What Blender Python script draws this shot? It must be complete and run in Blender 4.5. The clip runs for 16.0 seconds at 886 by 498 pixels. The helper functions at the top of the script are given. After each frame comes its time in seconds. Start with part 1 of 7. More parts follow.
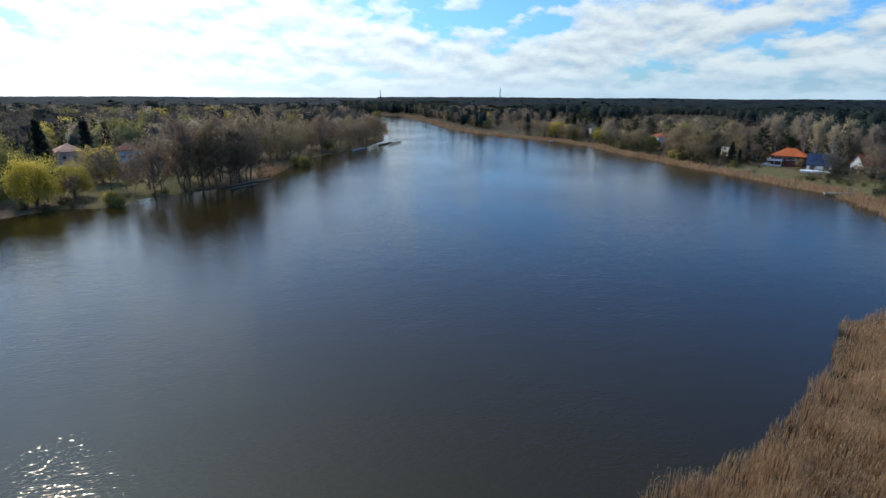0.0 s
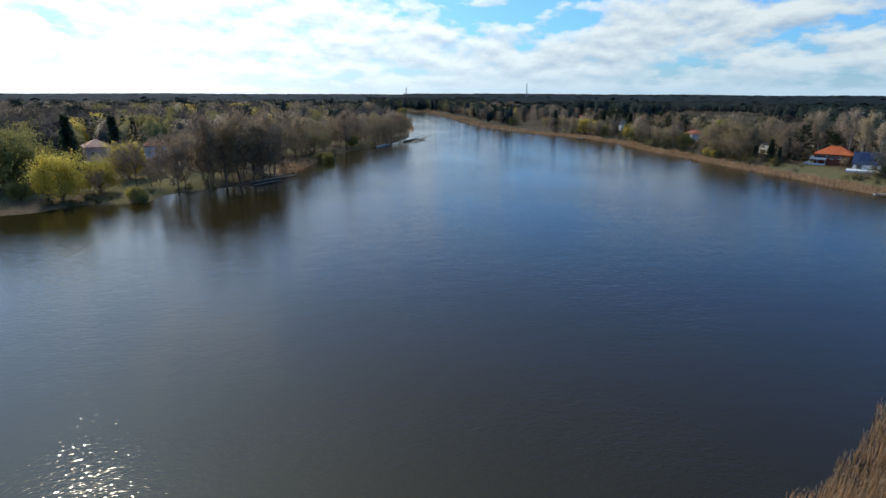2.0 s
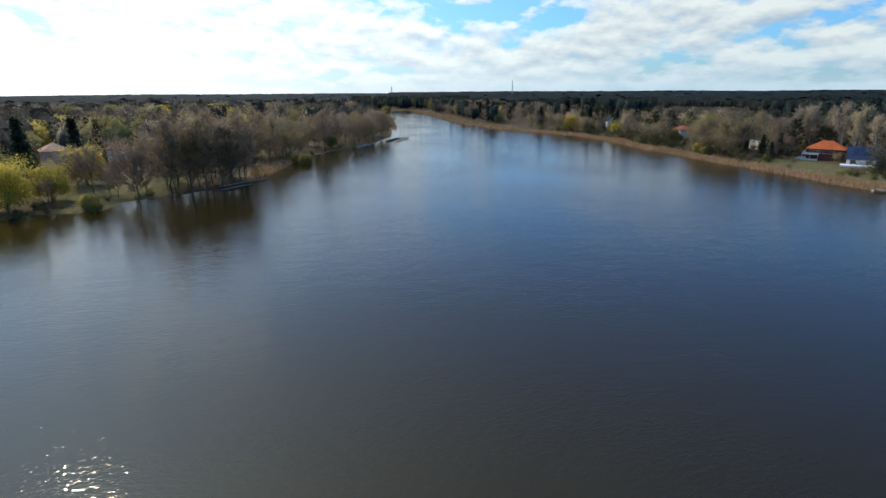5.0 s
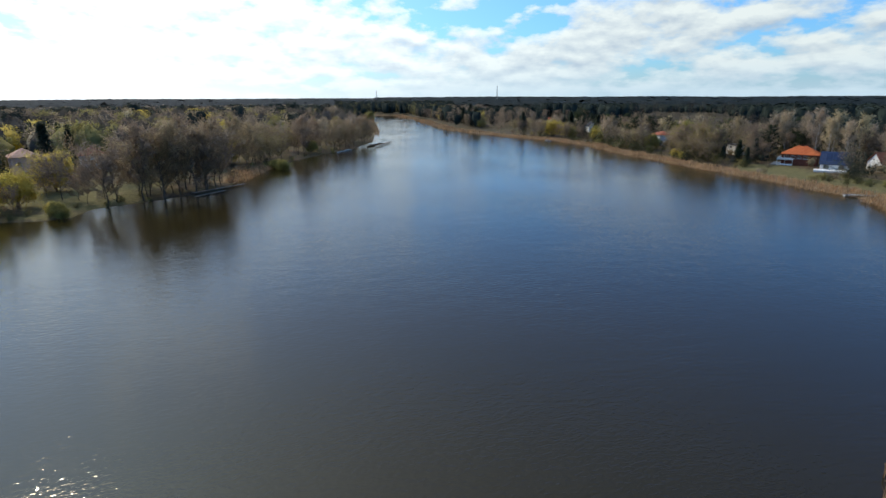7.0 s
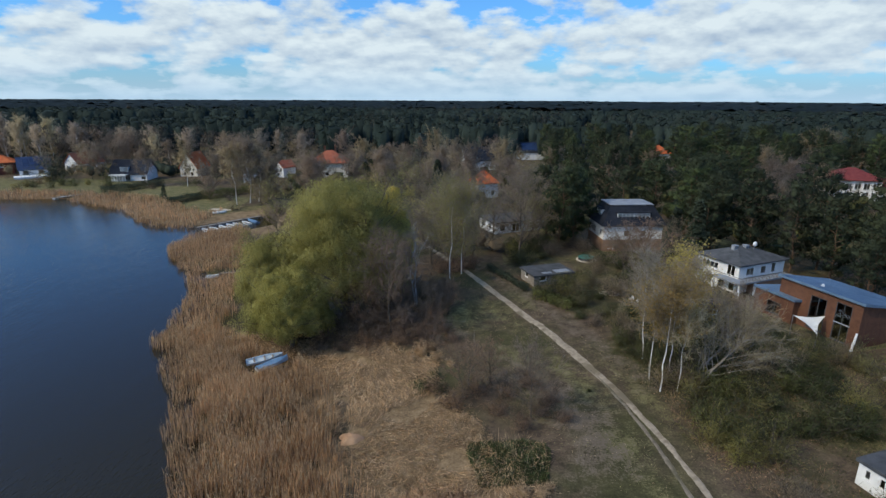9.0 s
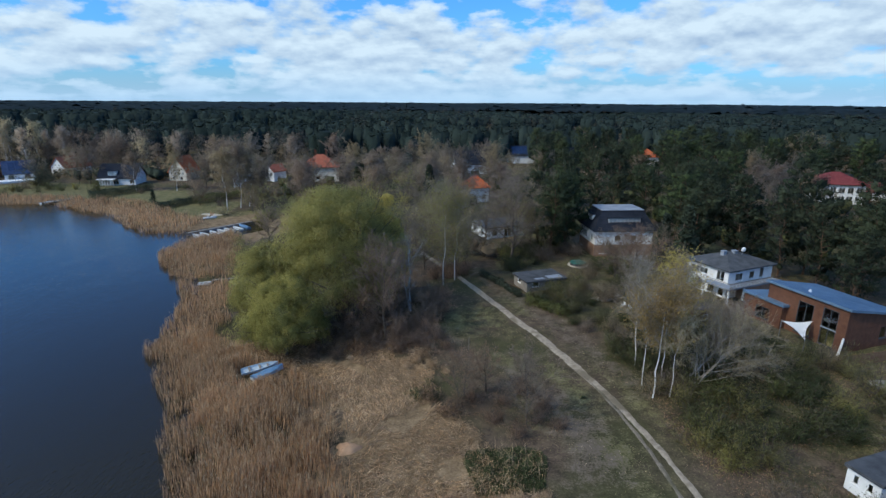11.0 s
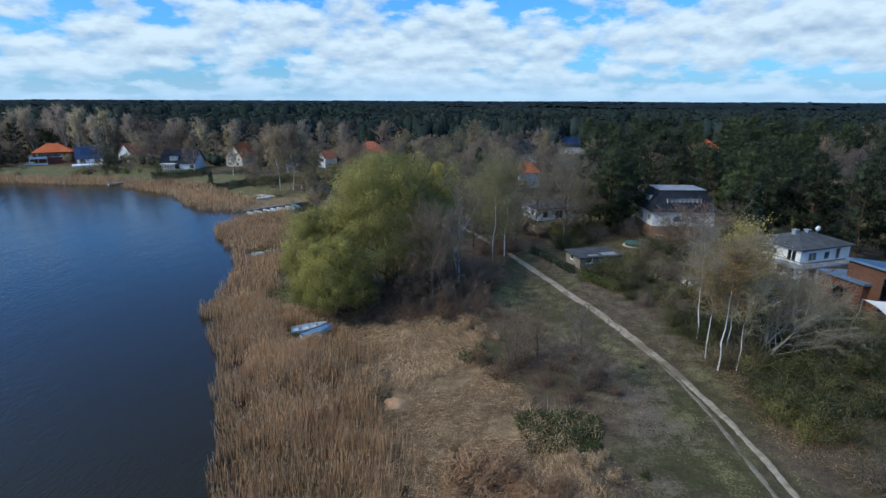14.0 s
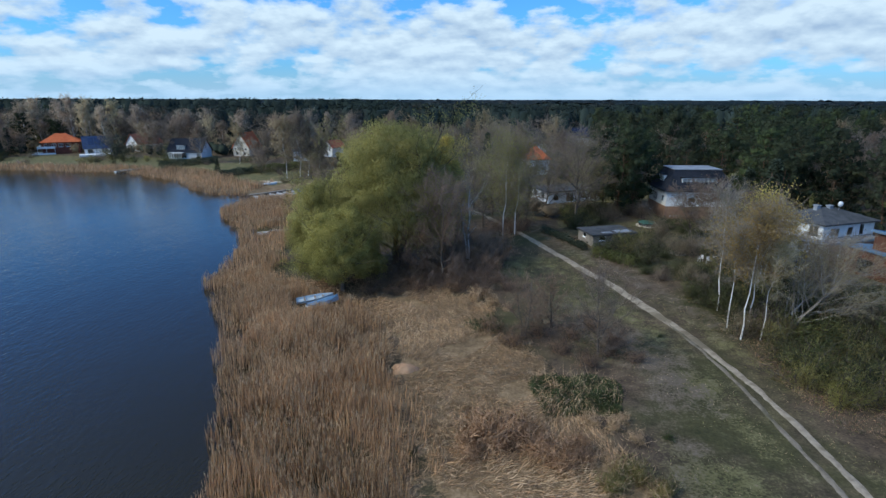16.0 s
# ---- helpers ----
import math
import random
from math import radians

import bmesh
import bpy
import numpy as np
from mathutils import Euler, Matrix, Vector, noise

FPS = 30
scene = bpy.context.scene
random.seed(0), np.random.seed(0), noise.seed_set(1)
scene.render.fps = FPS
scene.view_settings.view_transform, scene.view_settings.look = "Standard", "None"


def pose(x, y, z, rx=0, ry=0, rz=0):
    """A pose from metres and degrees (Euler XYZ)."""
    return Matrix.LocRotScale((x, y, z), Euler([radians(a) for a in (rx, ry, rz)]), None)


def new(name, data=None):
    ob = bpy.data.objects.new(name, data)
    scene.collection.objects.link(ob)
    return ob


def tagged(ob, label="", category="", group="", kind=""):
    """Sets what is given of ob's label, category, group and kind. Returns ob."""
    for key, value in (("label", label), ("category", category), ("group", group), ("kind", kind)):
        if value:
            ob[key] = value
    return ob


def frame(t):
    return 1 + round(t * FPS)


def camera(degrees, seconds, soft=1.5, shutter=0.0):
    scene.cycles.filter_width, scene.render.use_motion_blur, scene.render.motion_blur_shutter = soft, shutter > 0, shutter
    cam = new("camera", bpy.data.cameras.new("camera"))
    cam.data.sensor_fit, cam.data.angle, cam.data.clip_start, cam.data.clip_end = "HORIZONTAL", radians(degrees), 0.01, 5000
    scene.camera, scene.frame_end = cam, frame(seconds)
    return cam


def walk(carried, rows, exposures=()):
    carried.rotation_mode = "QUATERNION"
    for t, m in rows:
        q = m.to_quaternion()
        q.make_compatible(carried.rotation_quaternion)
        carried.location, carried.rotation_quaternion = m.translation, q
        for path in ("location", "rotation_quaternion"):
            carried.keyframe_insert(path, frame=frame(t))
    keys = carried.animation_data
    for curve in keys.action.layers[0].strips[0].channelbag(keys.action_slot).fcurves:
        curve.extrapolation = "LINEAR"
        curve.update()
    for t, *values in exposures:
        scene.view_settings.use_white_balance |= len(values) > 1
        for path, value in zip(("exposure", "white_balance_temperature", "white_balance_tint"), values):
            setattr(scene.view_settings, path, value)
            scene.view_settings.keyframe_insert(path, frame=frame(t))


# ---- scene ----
# A lake with a reed shore, seen from a small aircraft that hovers over the bank, turns and sinks.
cam = camera(80.1, 16.0, soft=1.45)
# seconds, x, y, z, pitch, heading (counter-clockwise from +y), lean
ROWS = [
    (0.0, 14.25, -11.77, 32.04, -16.27, 74.96, 0.33),
    (0.5, 13.41, -11.70, 31.92, -16.26, 75.37, 0.41),
    (1.0, 12.41, -11.52, 31.77, -16.45, 76.19, 0.41),
    (1.5, 11.15, -11.24, 31.65, -16.61, 77.01, 0.38),
    (2.0, 9.69, -10.77, 31.56, -16.62, 77.67, 0.26),
    (2.5, 7.79, -9.97, 31.48, -16.80, 78.44, -0.08),
    (3.0, 5.74, -9.14, 31.41, -16.79, 79.06, -0.23),
    (3.5, 3.75, -8.37, 31.32, -16.41, 79.06, -0.33),
    (4.0, 2.01, -7.79, 31.19, -16.84, 78.19, -0.46),
    (5.2, 0.10, -5.87, 30.95, -16.68, 76.14, -0.25),
    (6.5, -0.38, -3.98, 30.88, -16.42, 75.12, -0.08),
    (7.0, -0.26, -3.18, 31.02, -16.27, 74.87, -0.19),
    (7.5, -0.07, -2.21, 31.14, -16.27, 74.67, 0.00),
    (8.0, 0.22, -1.17, 31.05, -15.84, 74.51, -0.04),
    (8.1, 0.28, -0.96, 31.15, -15.84, 72.35, -0.09),
    (8.2, 0.36, -0.77, 31.28, -15.97, 63.90, -0.13),
    (8.3, 0.44, -0.57, 31.33, -16.09, 54.14, -0.16),
    (8.4, 0.52, -0.37, 31.27, -16.04, 47.24, -0.10),
    (8.5, 0.58, -0.18, 31.18, -15.98, 36.82, 0.00),
    (8.6, 0.64, 0.00, 31.10, -15.88, 26.54, 0.15),
    (8.7, 0.67, 0.16, 31.02, -15.93, 16.49, 0.06),
    (8.8, 0.66, 0.20, 31.05, -15.92, 8.60, 0.12),
    (8.9, 0.64, 0.20, 31.10, -15.91, 3.60, 0.20),
    (9.1, 0.58, 0.18, 31.22, -15.90, 0.20, 0.30),
    (9.5, 0.44, 0.13, 31.50, -15.87, -0.90, 0.36),
    (10.2, 0.20, 0.06, 31.85, -15.83, -1.00, 0.40),
    (10.8, 0.05, 0.02, 31.99, -15.80, -0.42, 0.39),
    (11.0, 0.00, 0.00, 32.00, -15.70, 0.00, 0.38),
    (11.5, -0.08, -0.10, 31.98, -15.74, 1.01, 0.48),
    (12.0, -0.09, -0.29, 31.46, -15.78, 2.00, 0.36),
    (12.5, -0.20, -0.38, 30.46, -15.68, 3.00, 0.28),
    (13.0, -0.33, -0.33, 29.54, -15.62, 3.94, 0.24),
    (13.5, -0.52, -0.16, 28.55, -15.84, 4.62, 0.25),
    (14.0, -0.68, 0.21, 27.51, -15.82, 5.12, 0.24),
    (14.5, -0.72, 0.72, 26.65, -15.83, 5.45, 0.32),
    (15.0, -0.77, 0.94, 25.50, -15.84, 5.68, 0.34),
    (15.5, -0.92, 1.05, 24.45, -15.76, 5.79, 0.31),
    (16.0, -1.09, 1.14, 23.56, -15.90, 5.90, 0.16),
]
EXPOSURES = [(0.0, 0.05, 7050, 10), (2.5, 0.02, 7120, 10), (4.2, 0.06, 7420, 10), (7.0, 0.14, 7500, 10), (8.0, 0.12, 7420, 10), (8.7, 0.05, 7120, 10), (10.8, 0.06, 6260, 8), (16.0, 0.07, 6150, 7)]
walk(cam, [(t, pose(x, y, z, 90 + p, 0, h) @ pose(0, 0, 0, 0, 0, lean)) for t, x, y, z, p, h, lean in ROWS], EXPOSURES)

# ---- sky and sun ----
SUN_AZ, SUN_EL = 119.0, 42.7  # azimuth counter-clockwise from +y
SUN = Vector((-math.sin(radians(SUN_AZ)) * math.cos(radians(SUN_EL)), math.cos(radians(SUN_AZ)) * math.cos(radians(SUN_EL)), math.sin(radians(SUN_EL))))
lamp = bpy.data.lights.new("sun", "SUN")
lamp.energy, lamp.angle, lamp.color = 2.25, radians(0.7), (1.0, 0.88, 0.69)
sun = new("sun", lamp)
sun.matrix_basis = Matrix.Translation((0, 0, 300)) @ SUN.to_track_quat("Z", "Y").to_matrix().to_4x4()


def link(nt, a, b):
    nt.links.new(a, b)


def node(nt, kind, **values):
    n = nt.nodes.new(kind)
    for k, v in values.items():
        if k in n.inputs:
            n.inputs[k].default_value = v
    return n


def maths(nt, op, a, b=None, clamp=False):
    n = nt.nodes.new("ShaderNodeMath")
    n.operation, n.use_clamp = op, clamp
    for i, v in enumerate((a, b)):
        if v is None:
            continue
        if isinstance(v, (int, float)):
            n.inputs[i].default_value = v
        else:
            nt.links.new(v, n.inputs[i])
    return n.outputs[0]


def ramp(nt, fac, stops):
    n = nt.nodes.new("ShaderNodeValToRGB")
    els = n.color_ramp.elements
    while len(els) < len(stops):
        els.new(0.5)
    for e, (p, c) in zip(els, stops):
        e.position, e.color = p, (*c, 1) if len(c) == 3 else c
    nt.links.new(fac, n.inputs[0])
    return n.outputs[0]


def mixc(nt, fac, a, b, mode="MIX"):
    n = nt.nodes.new("ShaderNodeMix")
    n.data_type, n.blend_type = "RGBA", mode
    for sock, v in ((n.inputs[0], fac), (n.inputs[6], a), (n.inputs[7], b)):
        if isinstance(v, (int, float)):
            sock.default_value = v
        elif isinstance(v, tuple):
            sock.default_value = (*v, 1) if len(v) == 3 else v
        else:
            nt.links.new(v, sock)
    return n.outputs[2]


def make_sky():
    world = bpy.data.worlds.new("sky")
    scene.world = world
    world.use_nodes = True
    nt = world.node_tree
    nt.nodes.clear()
    out = nt.nodes.new("ShaderNodeOutputWorld")
    bg = nt.nodes.new("ShaderNodeBackground")
    link(nt, bg.outputs[0], out.inputs[0])
    sky = nt.nodes.new("ShaderNodeTexSky")
    sky.sky_type, sky.sun_disc = "NISHITA", False
    sky.sun_elevation, sky.sun_rotation = radians(SUN_EL), radians(-SUN_AZ)
    sky.air_density, sky.dust_density, sky.ozone_density = 1.0, 1.2, 1.5
    co = nt.nodes.new("ShaderNodeTexCoord").outputs["Generated"]
    sep = nt.nodes.new("ShaderNodeSeparateXYZ")
    link(nt, co, sep.inputs[0])
    z = sep.outputs[2]
    # a layer of fair-weather cumulus overhead: flat rows that close up towards the horizon, with heaped tops
    tall = nt.nodes.new("ShaderNodeVectorMath")
    tall.operation = "MULTIPLY"
    link(nt, co, tall.inputs[0])
    tall.inputs[1].default_value = (1, 1, 2.2)
    heap = node(nt, "ShaderNodeTexNoise", Scale=15.0, Detail=6.0, Roughness=0.52)
    link(nt, tall.outputs[0], heap.inputs["Vector"])
    over = nt.nodes.new("ShaderNodeVectorMath")
    over.operation = "ADD"
    link(nt, tall.outputs[0], over.inputs[0])
    over.inputs[1].default_value = (0, 0, 0.028)
    heap_over = node(nt, "ShaderNodeTexNoise", Scale=15.0, Detail=6.0, Roughness=0.52)
    link(nt, over.outputs[0], heap_over.inputs["Vector"])
    zz = maths(nt, "ADD", maths(nt, "MAXIMUM", z, 0.0), 0.17)
    px, py = maths(nt, "DIVIDE", sep.outputs[0], zz), maths(nt, "DIVIDE", sep.outputs[1], zz)
    comb = nt.nodes.new("ShaderNodeCombineXYZ")
    link(nt, px, comb.inputs[0]), link(nt, py, comb.inputs[1])
    comb.inputs[2].default_value = 3.7
    n1 = node(nt, "ShaderNodeTexNoise", Scale=1.35, Detail=7.0, Roughness=0.5)
    link(nt, comb.outputs[0], n1.inputs["Vector"])
    n2 = node(nt, "ShaderNodeTexNoise", Scale=0.4, Detail=2.0, Roughness=0.5)
    link(nt, comb.outputs[0], n2.inputs["Vector"])
    high = nt.nodes.new("ShaderNodeMapRange")
    high.interpolation_type = "SMOOTHSTEP"
    link(nt, z, high.inputs[0])
    high.inputs[1].default_value, high.inputs[2].default_value, high.inputs[3].default_value, high.inputs[4].default_value = 0.10, 0.32, 0.0, 0.22
    dense = maths(nt, "ADD", maths(nt, "MULTIPLY", n1.outputs[0], 0.36), maths(nt, "MULTIPLY", n2.outputs[0], 0.50))
    dense = maths(nt, "ADD", dense, maths(nt, "SUBTRACT", maths(nt, "MULTIPLY", heap.outputs[0], 0.44), 0.105))
    dense = maths(nt, "SUBTRACT", dense, high.outputs[0])
    # brighter through thin cloud near the sun
    dot = nt.nodes.new("ShaderNodeVectorMath")
    dot.operation = "DOT_PRODUCT"
    link(nt, co, dot.inputs[0])
    dot.inputs[1].default_value = SUN
    toward = maths(nt, "MAXIMUM", dot.outputs["Value"], 0.0)
    glow = maths(nt, "POWER", toward, 4.0)
    dense = maths(nt, "ADD", dense, maths(nt, "MULTIPLY", glow, 0.10))
    cover = ramp(nt, dense, [(0.475, (0, 0, 0)), (0.512, (0.65, 0.65, 0.65)), (0.565, (1, 1, 1))])
    # the undersides: where the layer is thicker a little higher up
    off = nt.nodes.new("ShaderNodeVectorMath")
    off.operation = "MULTIPLY"
    link(nt, comb.outputs[0], off.inputs[0])
    off.inputs[1].default_value = (0.955, 0.955, 1)
    n3 = node(nt, "ShaderNodeTexNoise", Scale=1.35, Detail=7.0, Roughness=0.5)
    link(nt, off.outputs[0], n3.inputs["Vector"])
    lean_ = maths(nt, "ADD", maths(nt, "MULTIPLY", maths(nt, "SUBTRACT", n3.outputs[0], n1.outputs[0]), 1.2), maths(nt, "MULTIPLY", maths(nt, "SUBTRACT", heap_over.outputs[0], heap.outputs[0]), 1.7))
    under = maths(nt, "ADD", lean_, 0.38, True)
    shade = ramp(nt, under, [(0.12, (0.73, 0.88, 1.0)), (0.80, (0.40, 0.545, 0.74))])
    lift = maths(nt, "ADD", maths(nt, "MULTIPLY", glow, 1.9), 0.92)
    cloud = mixc(nt, 1.0, shade, lift, "MULTIPLY")
    blue = mixc(nt, 1.0, sky.outputs[0], (0.047, 0.112, 0.196), "MULTIPLY")
    mixed = mixc(nt, cover, blue, cloud)
    # a thin high veil round the sun
    veil = mixc(nt, 1.0, (0.86, 0.93, 1.0), lift, "MULTIPLY")
    mixed = mixc(nt, maths(nt, "MULTIPLY", glow, 0.38, True), mixed, veil)
    # milky air low over the land
    low = ramp(nt, z, [(0.0, (1, 1, 1)), (0.022, (0.6, 0.6, 0.6)), (0.055, (0.14, 0.14, 0.14)), (0.10, (0.0, 0.0, 0.0))])
    milk = mixc(nt, 1.0, mixc(nt, maths(nt, "MULTIPLY", glow, 2.0, True), (0.48, 0.72, 0.97), (0.98, 0.95, 0.88)), lift, "MULTIPLY")
    # brighter cloud overhead
    deep = ramp(nt, z, [(0.48, (1, 1, 1)), (0.92, (2.1, 1.80, 1.34))])
    mixed = mixc(nt, 1.0, mixed, deep, "MULTIPLY")
    link(nt, mixc(nt, maths(nt, "MULTIPLY", low, 0.85), mixed, milk), bg.inputs[0])
    bg.inputs[1].default_value = 1.0


make_sky()

# ---- materials ----
def surface(name, a, b, scale=4.0, rough=0.8, bump=0.2, bscale=30.0, metal=0.0, island=0.0, each=0.0, through_light=0.0, c=None, spec=0.4):
    """A rough natural surface: two tones mixed by noise, stains at a larger size, fine relief."""
    m = bpy.data.materials.new(name)
    m.use_nodes = True
    nt = m.node_tree
    bs = nt.nodes["Principled BSDF"]
    co = nt.nodes.new("ShaderNodeTexCoord").outputs["Object"]
    n1 = node(nt, "ShaderNodeTexNoise", Scale=scale, Detail=5.0, Roughness=0.6)
    n2 = node(nt, "ShaderNodeTexNoise", Scale=scale * 0.13, Detail=3.0, Roughness=0.6)
    link(nt, co, n1.inputs["Vector"]), link(nt, co, n2.inputs["Vector"])
    fac = maths(nt, "ADD", maths(nt, "MULTIPLY", n1.outputs[0], 0.55), maths(nt, "MULTIPLY", n2.outputs[0], 0.45))
    col = ramp(nt, fac, [(0.36, a), (0.64, b)])
    if c:
        col = mixc(nt, ramp(nt, n2.outputs[0], [(0.52, (0, 0, 0)), (0.62, (1, 1, 1))]), col, c)
    if island:
        g = nt.nodes.new("ShaderNodeNewGeometry").outputs["Random Per Island"]
        col = mixc(nt, 1.0, col, ramp(nt, g, [(0.0, (1 - island,) * 3), (1.0, (1 + island,) * 3)]), "MULTIPLY")
    if each:
        g = nt.nodes.new("ShaderNodeObjectInfo").outputs["Random"]
        col = mixc(nt, 1.0, col, ramp(nt, g, [(0.0, (1 - each, 1 - each, 1 - each * 0.8)), (0.5, (1, 1 - each * 0.3, 1)), (1.0, (1 + each, 1 + each, 1))]), "MULTIPLY")
    link(nt, col, bs.inputs["Base Color"])
    bs.inputs["Roughness"].default_value, bs.inputs["Metallic"].default_value = rough, metal
    bs.inputs["Specular IOR Level"].default_value = spec
    if bump:
        nb = node(nt, "ShaderNodeTexNoise", Scale=bscale, Detail=4.0, Roughness=0.6)
        link(nt, co, nb.inputs["Vector"])
        bp = node(nt, "ShaderNodeBump", Strength=bump, Distance=0.05)
        link(nt, nb.outputs[0], bp.inputs["Height"])
        link(nt, bp.outputs[0], bs.inputs["Normal"])
    if through_light:
        tr = nt.nodes.new("ShaderNodeBsdfTranslucent")
        link(nt, col, tr.inputs[0])
        mx = nt.nodes.new("ShaderNodeMixShader")
        mx.inputs[0].default_value = through_light
        link(nt, bs.outputs[0], mx.inputs[1]), link(nt, tr.outputs[0], mx.inputs[2])
        link(nt, mx.outputs[0], nt.nodes["Material Output"].inputs[0])
    return m


def roofing(name, a, b, course, seam=False, rough=0.7):
    """Tiles or sheets: courses as fine relief, mottled colour."""
    m = surface(name, a, b, 1.2, rough, 0, spec=0.15)
    nt = m.node_tree
    bs = nt.nodes["Principled BSDF"]
    co = nt.nodes.new("ShaderNodeTexCoord").outputs["Object"]
    w = node(nt, "ShaderNodeTexWave", Scale=0.314 / course * 1.0, Distortion=0.4, Detail=2.0)
    w.wave_type, w.bands_direction = "BANDS", "Z" if not seam else "X"
    link(nt, co, w.inputs["Vector"])
    bp = node(nt, "ShaderNodeBump", Strength=0.5, Distance=0.04)
    link(nt, w.outputs[1], bp.inputs["Height"])
    link(nt, bp.outputs[0], bs.inputs["Normal"])
    return m


def glass_pane():
    m = bpy.data.materials.new("window_glass")
    m.use_nodes = True
    bs = m.node_tree.nodes["Principled BSDF"]
    bs.inputs["Base Color"].default_value = (0.75, 0.82, 0.84, 1)
    bs.inputs["Roughness"].default_value, bs.inputs["Transmission Weight"].default_value = 0.03, 1.0
    return m


def lake_water():
    m = bpy.data.materials.new("lake_water")
    m.use_nodes = True
    nt = m.node_tree
    bs = nt.nodes["Principled BSDF"]
    co = nt.nodes.new("ShaderNodeTexCoord").outputs["Object"]
    big = node(nt, "ShaderNodeTexNoise", Scale=0.012, Detail=3.0)
    link(nt, co, big.inputs["Vector"])
    link(nt, ramp(nt, big.outputs[0], [(0.35, (0.020, 0.0152, 0.0047)), (0.7, (0.027, 0.0206, 0.0065))]), bs.inputs["Base Color"])
    bs.inputs["Roughness"].default_value, bs.inputs["IOR"].default_value = 0.065, 1.333
    mp = nt.nodes.new("ShaderNodeMapping")
    mp.inputs["Rotation"].default_value = (0, 0, radians(28))
    mp.inputs["Scale"].default_value = (1.0, 0.45, 1.0)
    link(nt, co, mp.inputs[0])
    fine = node(nt, "ShaderNodeTexNoise", Scale=1.9, Detail=2.0, Roughness=0.55)
    swell = node(nt, "ShaderNodeTexNoise", Scale=0.35, Detail=2.0)
    gust = node(nt, "ShaderNodeTexNoise", Scale=0.022, Detail=3.0)
    for n in (fine, swell):
        link(nt, mp.outputs[0], n.inputs["Vector"])
    link(nt, co, gust.inputs["Vector"])
    amount = ramp(nt, gust.outputs[0], [(0.38, (0.60, 0.60, 0.60)), (0.62, (1, 1, 1))])
    h = maths(nt, "ADD", maths(nt, "MULTIPLY", fine.outputs[0], 0.050), maths(nt, "MULTIPLY", swell.outputs[0], 0.05))
    tiny = node(nt, "ShaderNodeTexNoise", Scale=4.4, Detail=1.0)
    link(nt, mp.outputs[0], tiny.inputs["Vector"])
    h = maths(nt, "ADD", h, maths(nt, "MULTIPLY", tiny.outputs[0], 0.025))
    bp = node(nt, "ShaderNodeBump", Strength=1.0, Distance=1.0)
    link(nt, maths(nt, "MULTIPLY", h, amount), bp.inputs["Height"])
    link(nt, bp.outputs[0], bs.inputs["Normal"])
    return m


def ground_cover():
    """Straw, grass and bare soil, mixed by the sheet's own masks and broken up by noise."""
    m = bpy.data.materials.new("ground_cover")
    m.use_nodes = True
    nt = m.node_tree
    bs = nt.nodes["Principled BSDF"]
    co = nt.nodes.new("ShaderNodeTexCoord").outputs["Object"]
    at = nt.nodes.new("ShaderNodeVertexColor")
    at.layer_name = "cover"
    sep = nt.nodes.new("ShaderNodeSeparateColor")
    link(nt, at.outputs[0], sep.inputs[0])
    n = {}
    for k, s, d in (("fine", 5.0, 6.0), ("mid", 0.7, 5.0), ("wide", 0.09, 4.0)):
        n[k] = node(nt, "ShaderNodeTexNoise", Scale=s, Detail=d, Roughness=0.65)
        link(nt, co, n[k].inputs["Vector"])
    both = maths(nt, "ADD", maths(nt, "MULTIPLY", n["fine"].outputs[0], 0.5), maths(nt, "MULTIPLY", n["mid"].outputs[0], 0.5))
    leaf = ramp(nt, both, [(0.36, (0.034, 0.026, 0.019)), (0.5, (0.092, 0.066, 0.044)), (0.66, (0.16, 0.118, 0.078))])
    olive = ramp(nt, both, [(0.35, (0.034, 0.034, 0.015)), (0.65, (0.095, 0.083, 0.038))])
    floor_ = mixc(nt, ramp(nt, n["wide"].outputs[0], [(0.42, (0, 0, 0)), (0.6, (1, 1, 1))]), leaf, olive)
    straw = ramp(nt, both, [(0.34, (0.066, 0.046, 0.027)), (0.5, (0.185, 0.126, 0.070)), (0.66, (0.33, 0.235, 0.140))])
    grass = ramp(nt, both, [(0.34, (0.060, 0.058, 0.024)), (0.5, (0.120, 0.110, 0.047)), (0.66, (0.190, 0.168, 0.086))])
    soil = ramp(nt, both, [(0.34, (0.070, 0.055, 0.040)), (0.66, (0.165, 0.130, 0.096))])
    edge = maths(nt, "MULTIPLY", maths(nt, "SUBTRACT", maths(nt, "ADD", n["mid"].outputs[0], n["fine"].outputs[0]), 1.0), 1.5)

    def mask(s):
        return maths(nt, "MULTIPLY", maths(nt, "SUBTRACT", maths(nt, "ADD", s, edge), 0.35), 3.0, True)

    col = mixc(nt, mask(sep.outputs[1]), floor_, grass)
    col = mixc(nt, mask(sep.outputs[2]), col, soil)
    col = mixc(nt, mask(sep.outputs[0]), col, straw)
    link(nt, col, bs.inputs["Base Color"])
    bs.inputs["Roughness"].default_value = 0.95
    bs.inputs["Specular IOR Level"].default_value = 0.15
    bp = node(nt, "ShaderNodeBump", Strength=0.9, Distance=0.15)
    link(nt, both, bp.inputs["Height"])
    link(nt, bp.outputs[0], bs.inputs["Normal"])
    return m


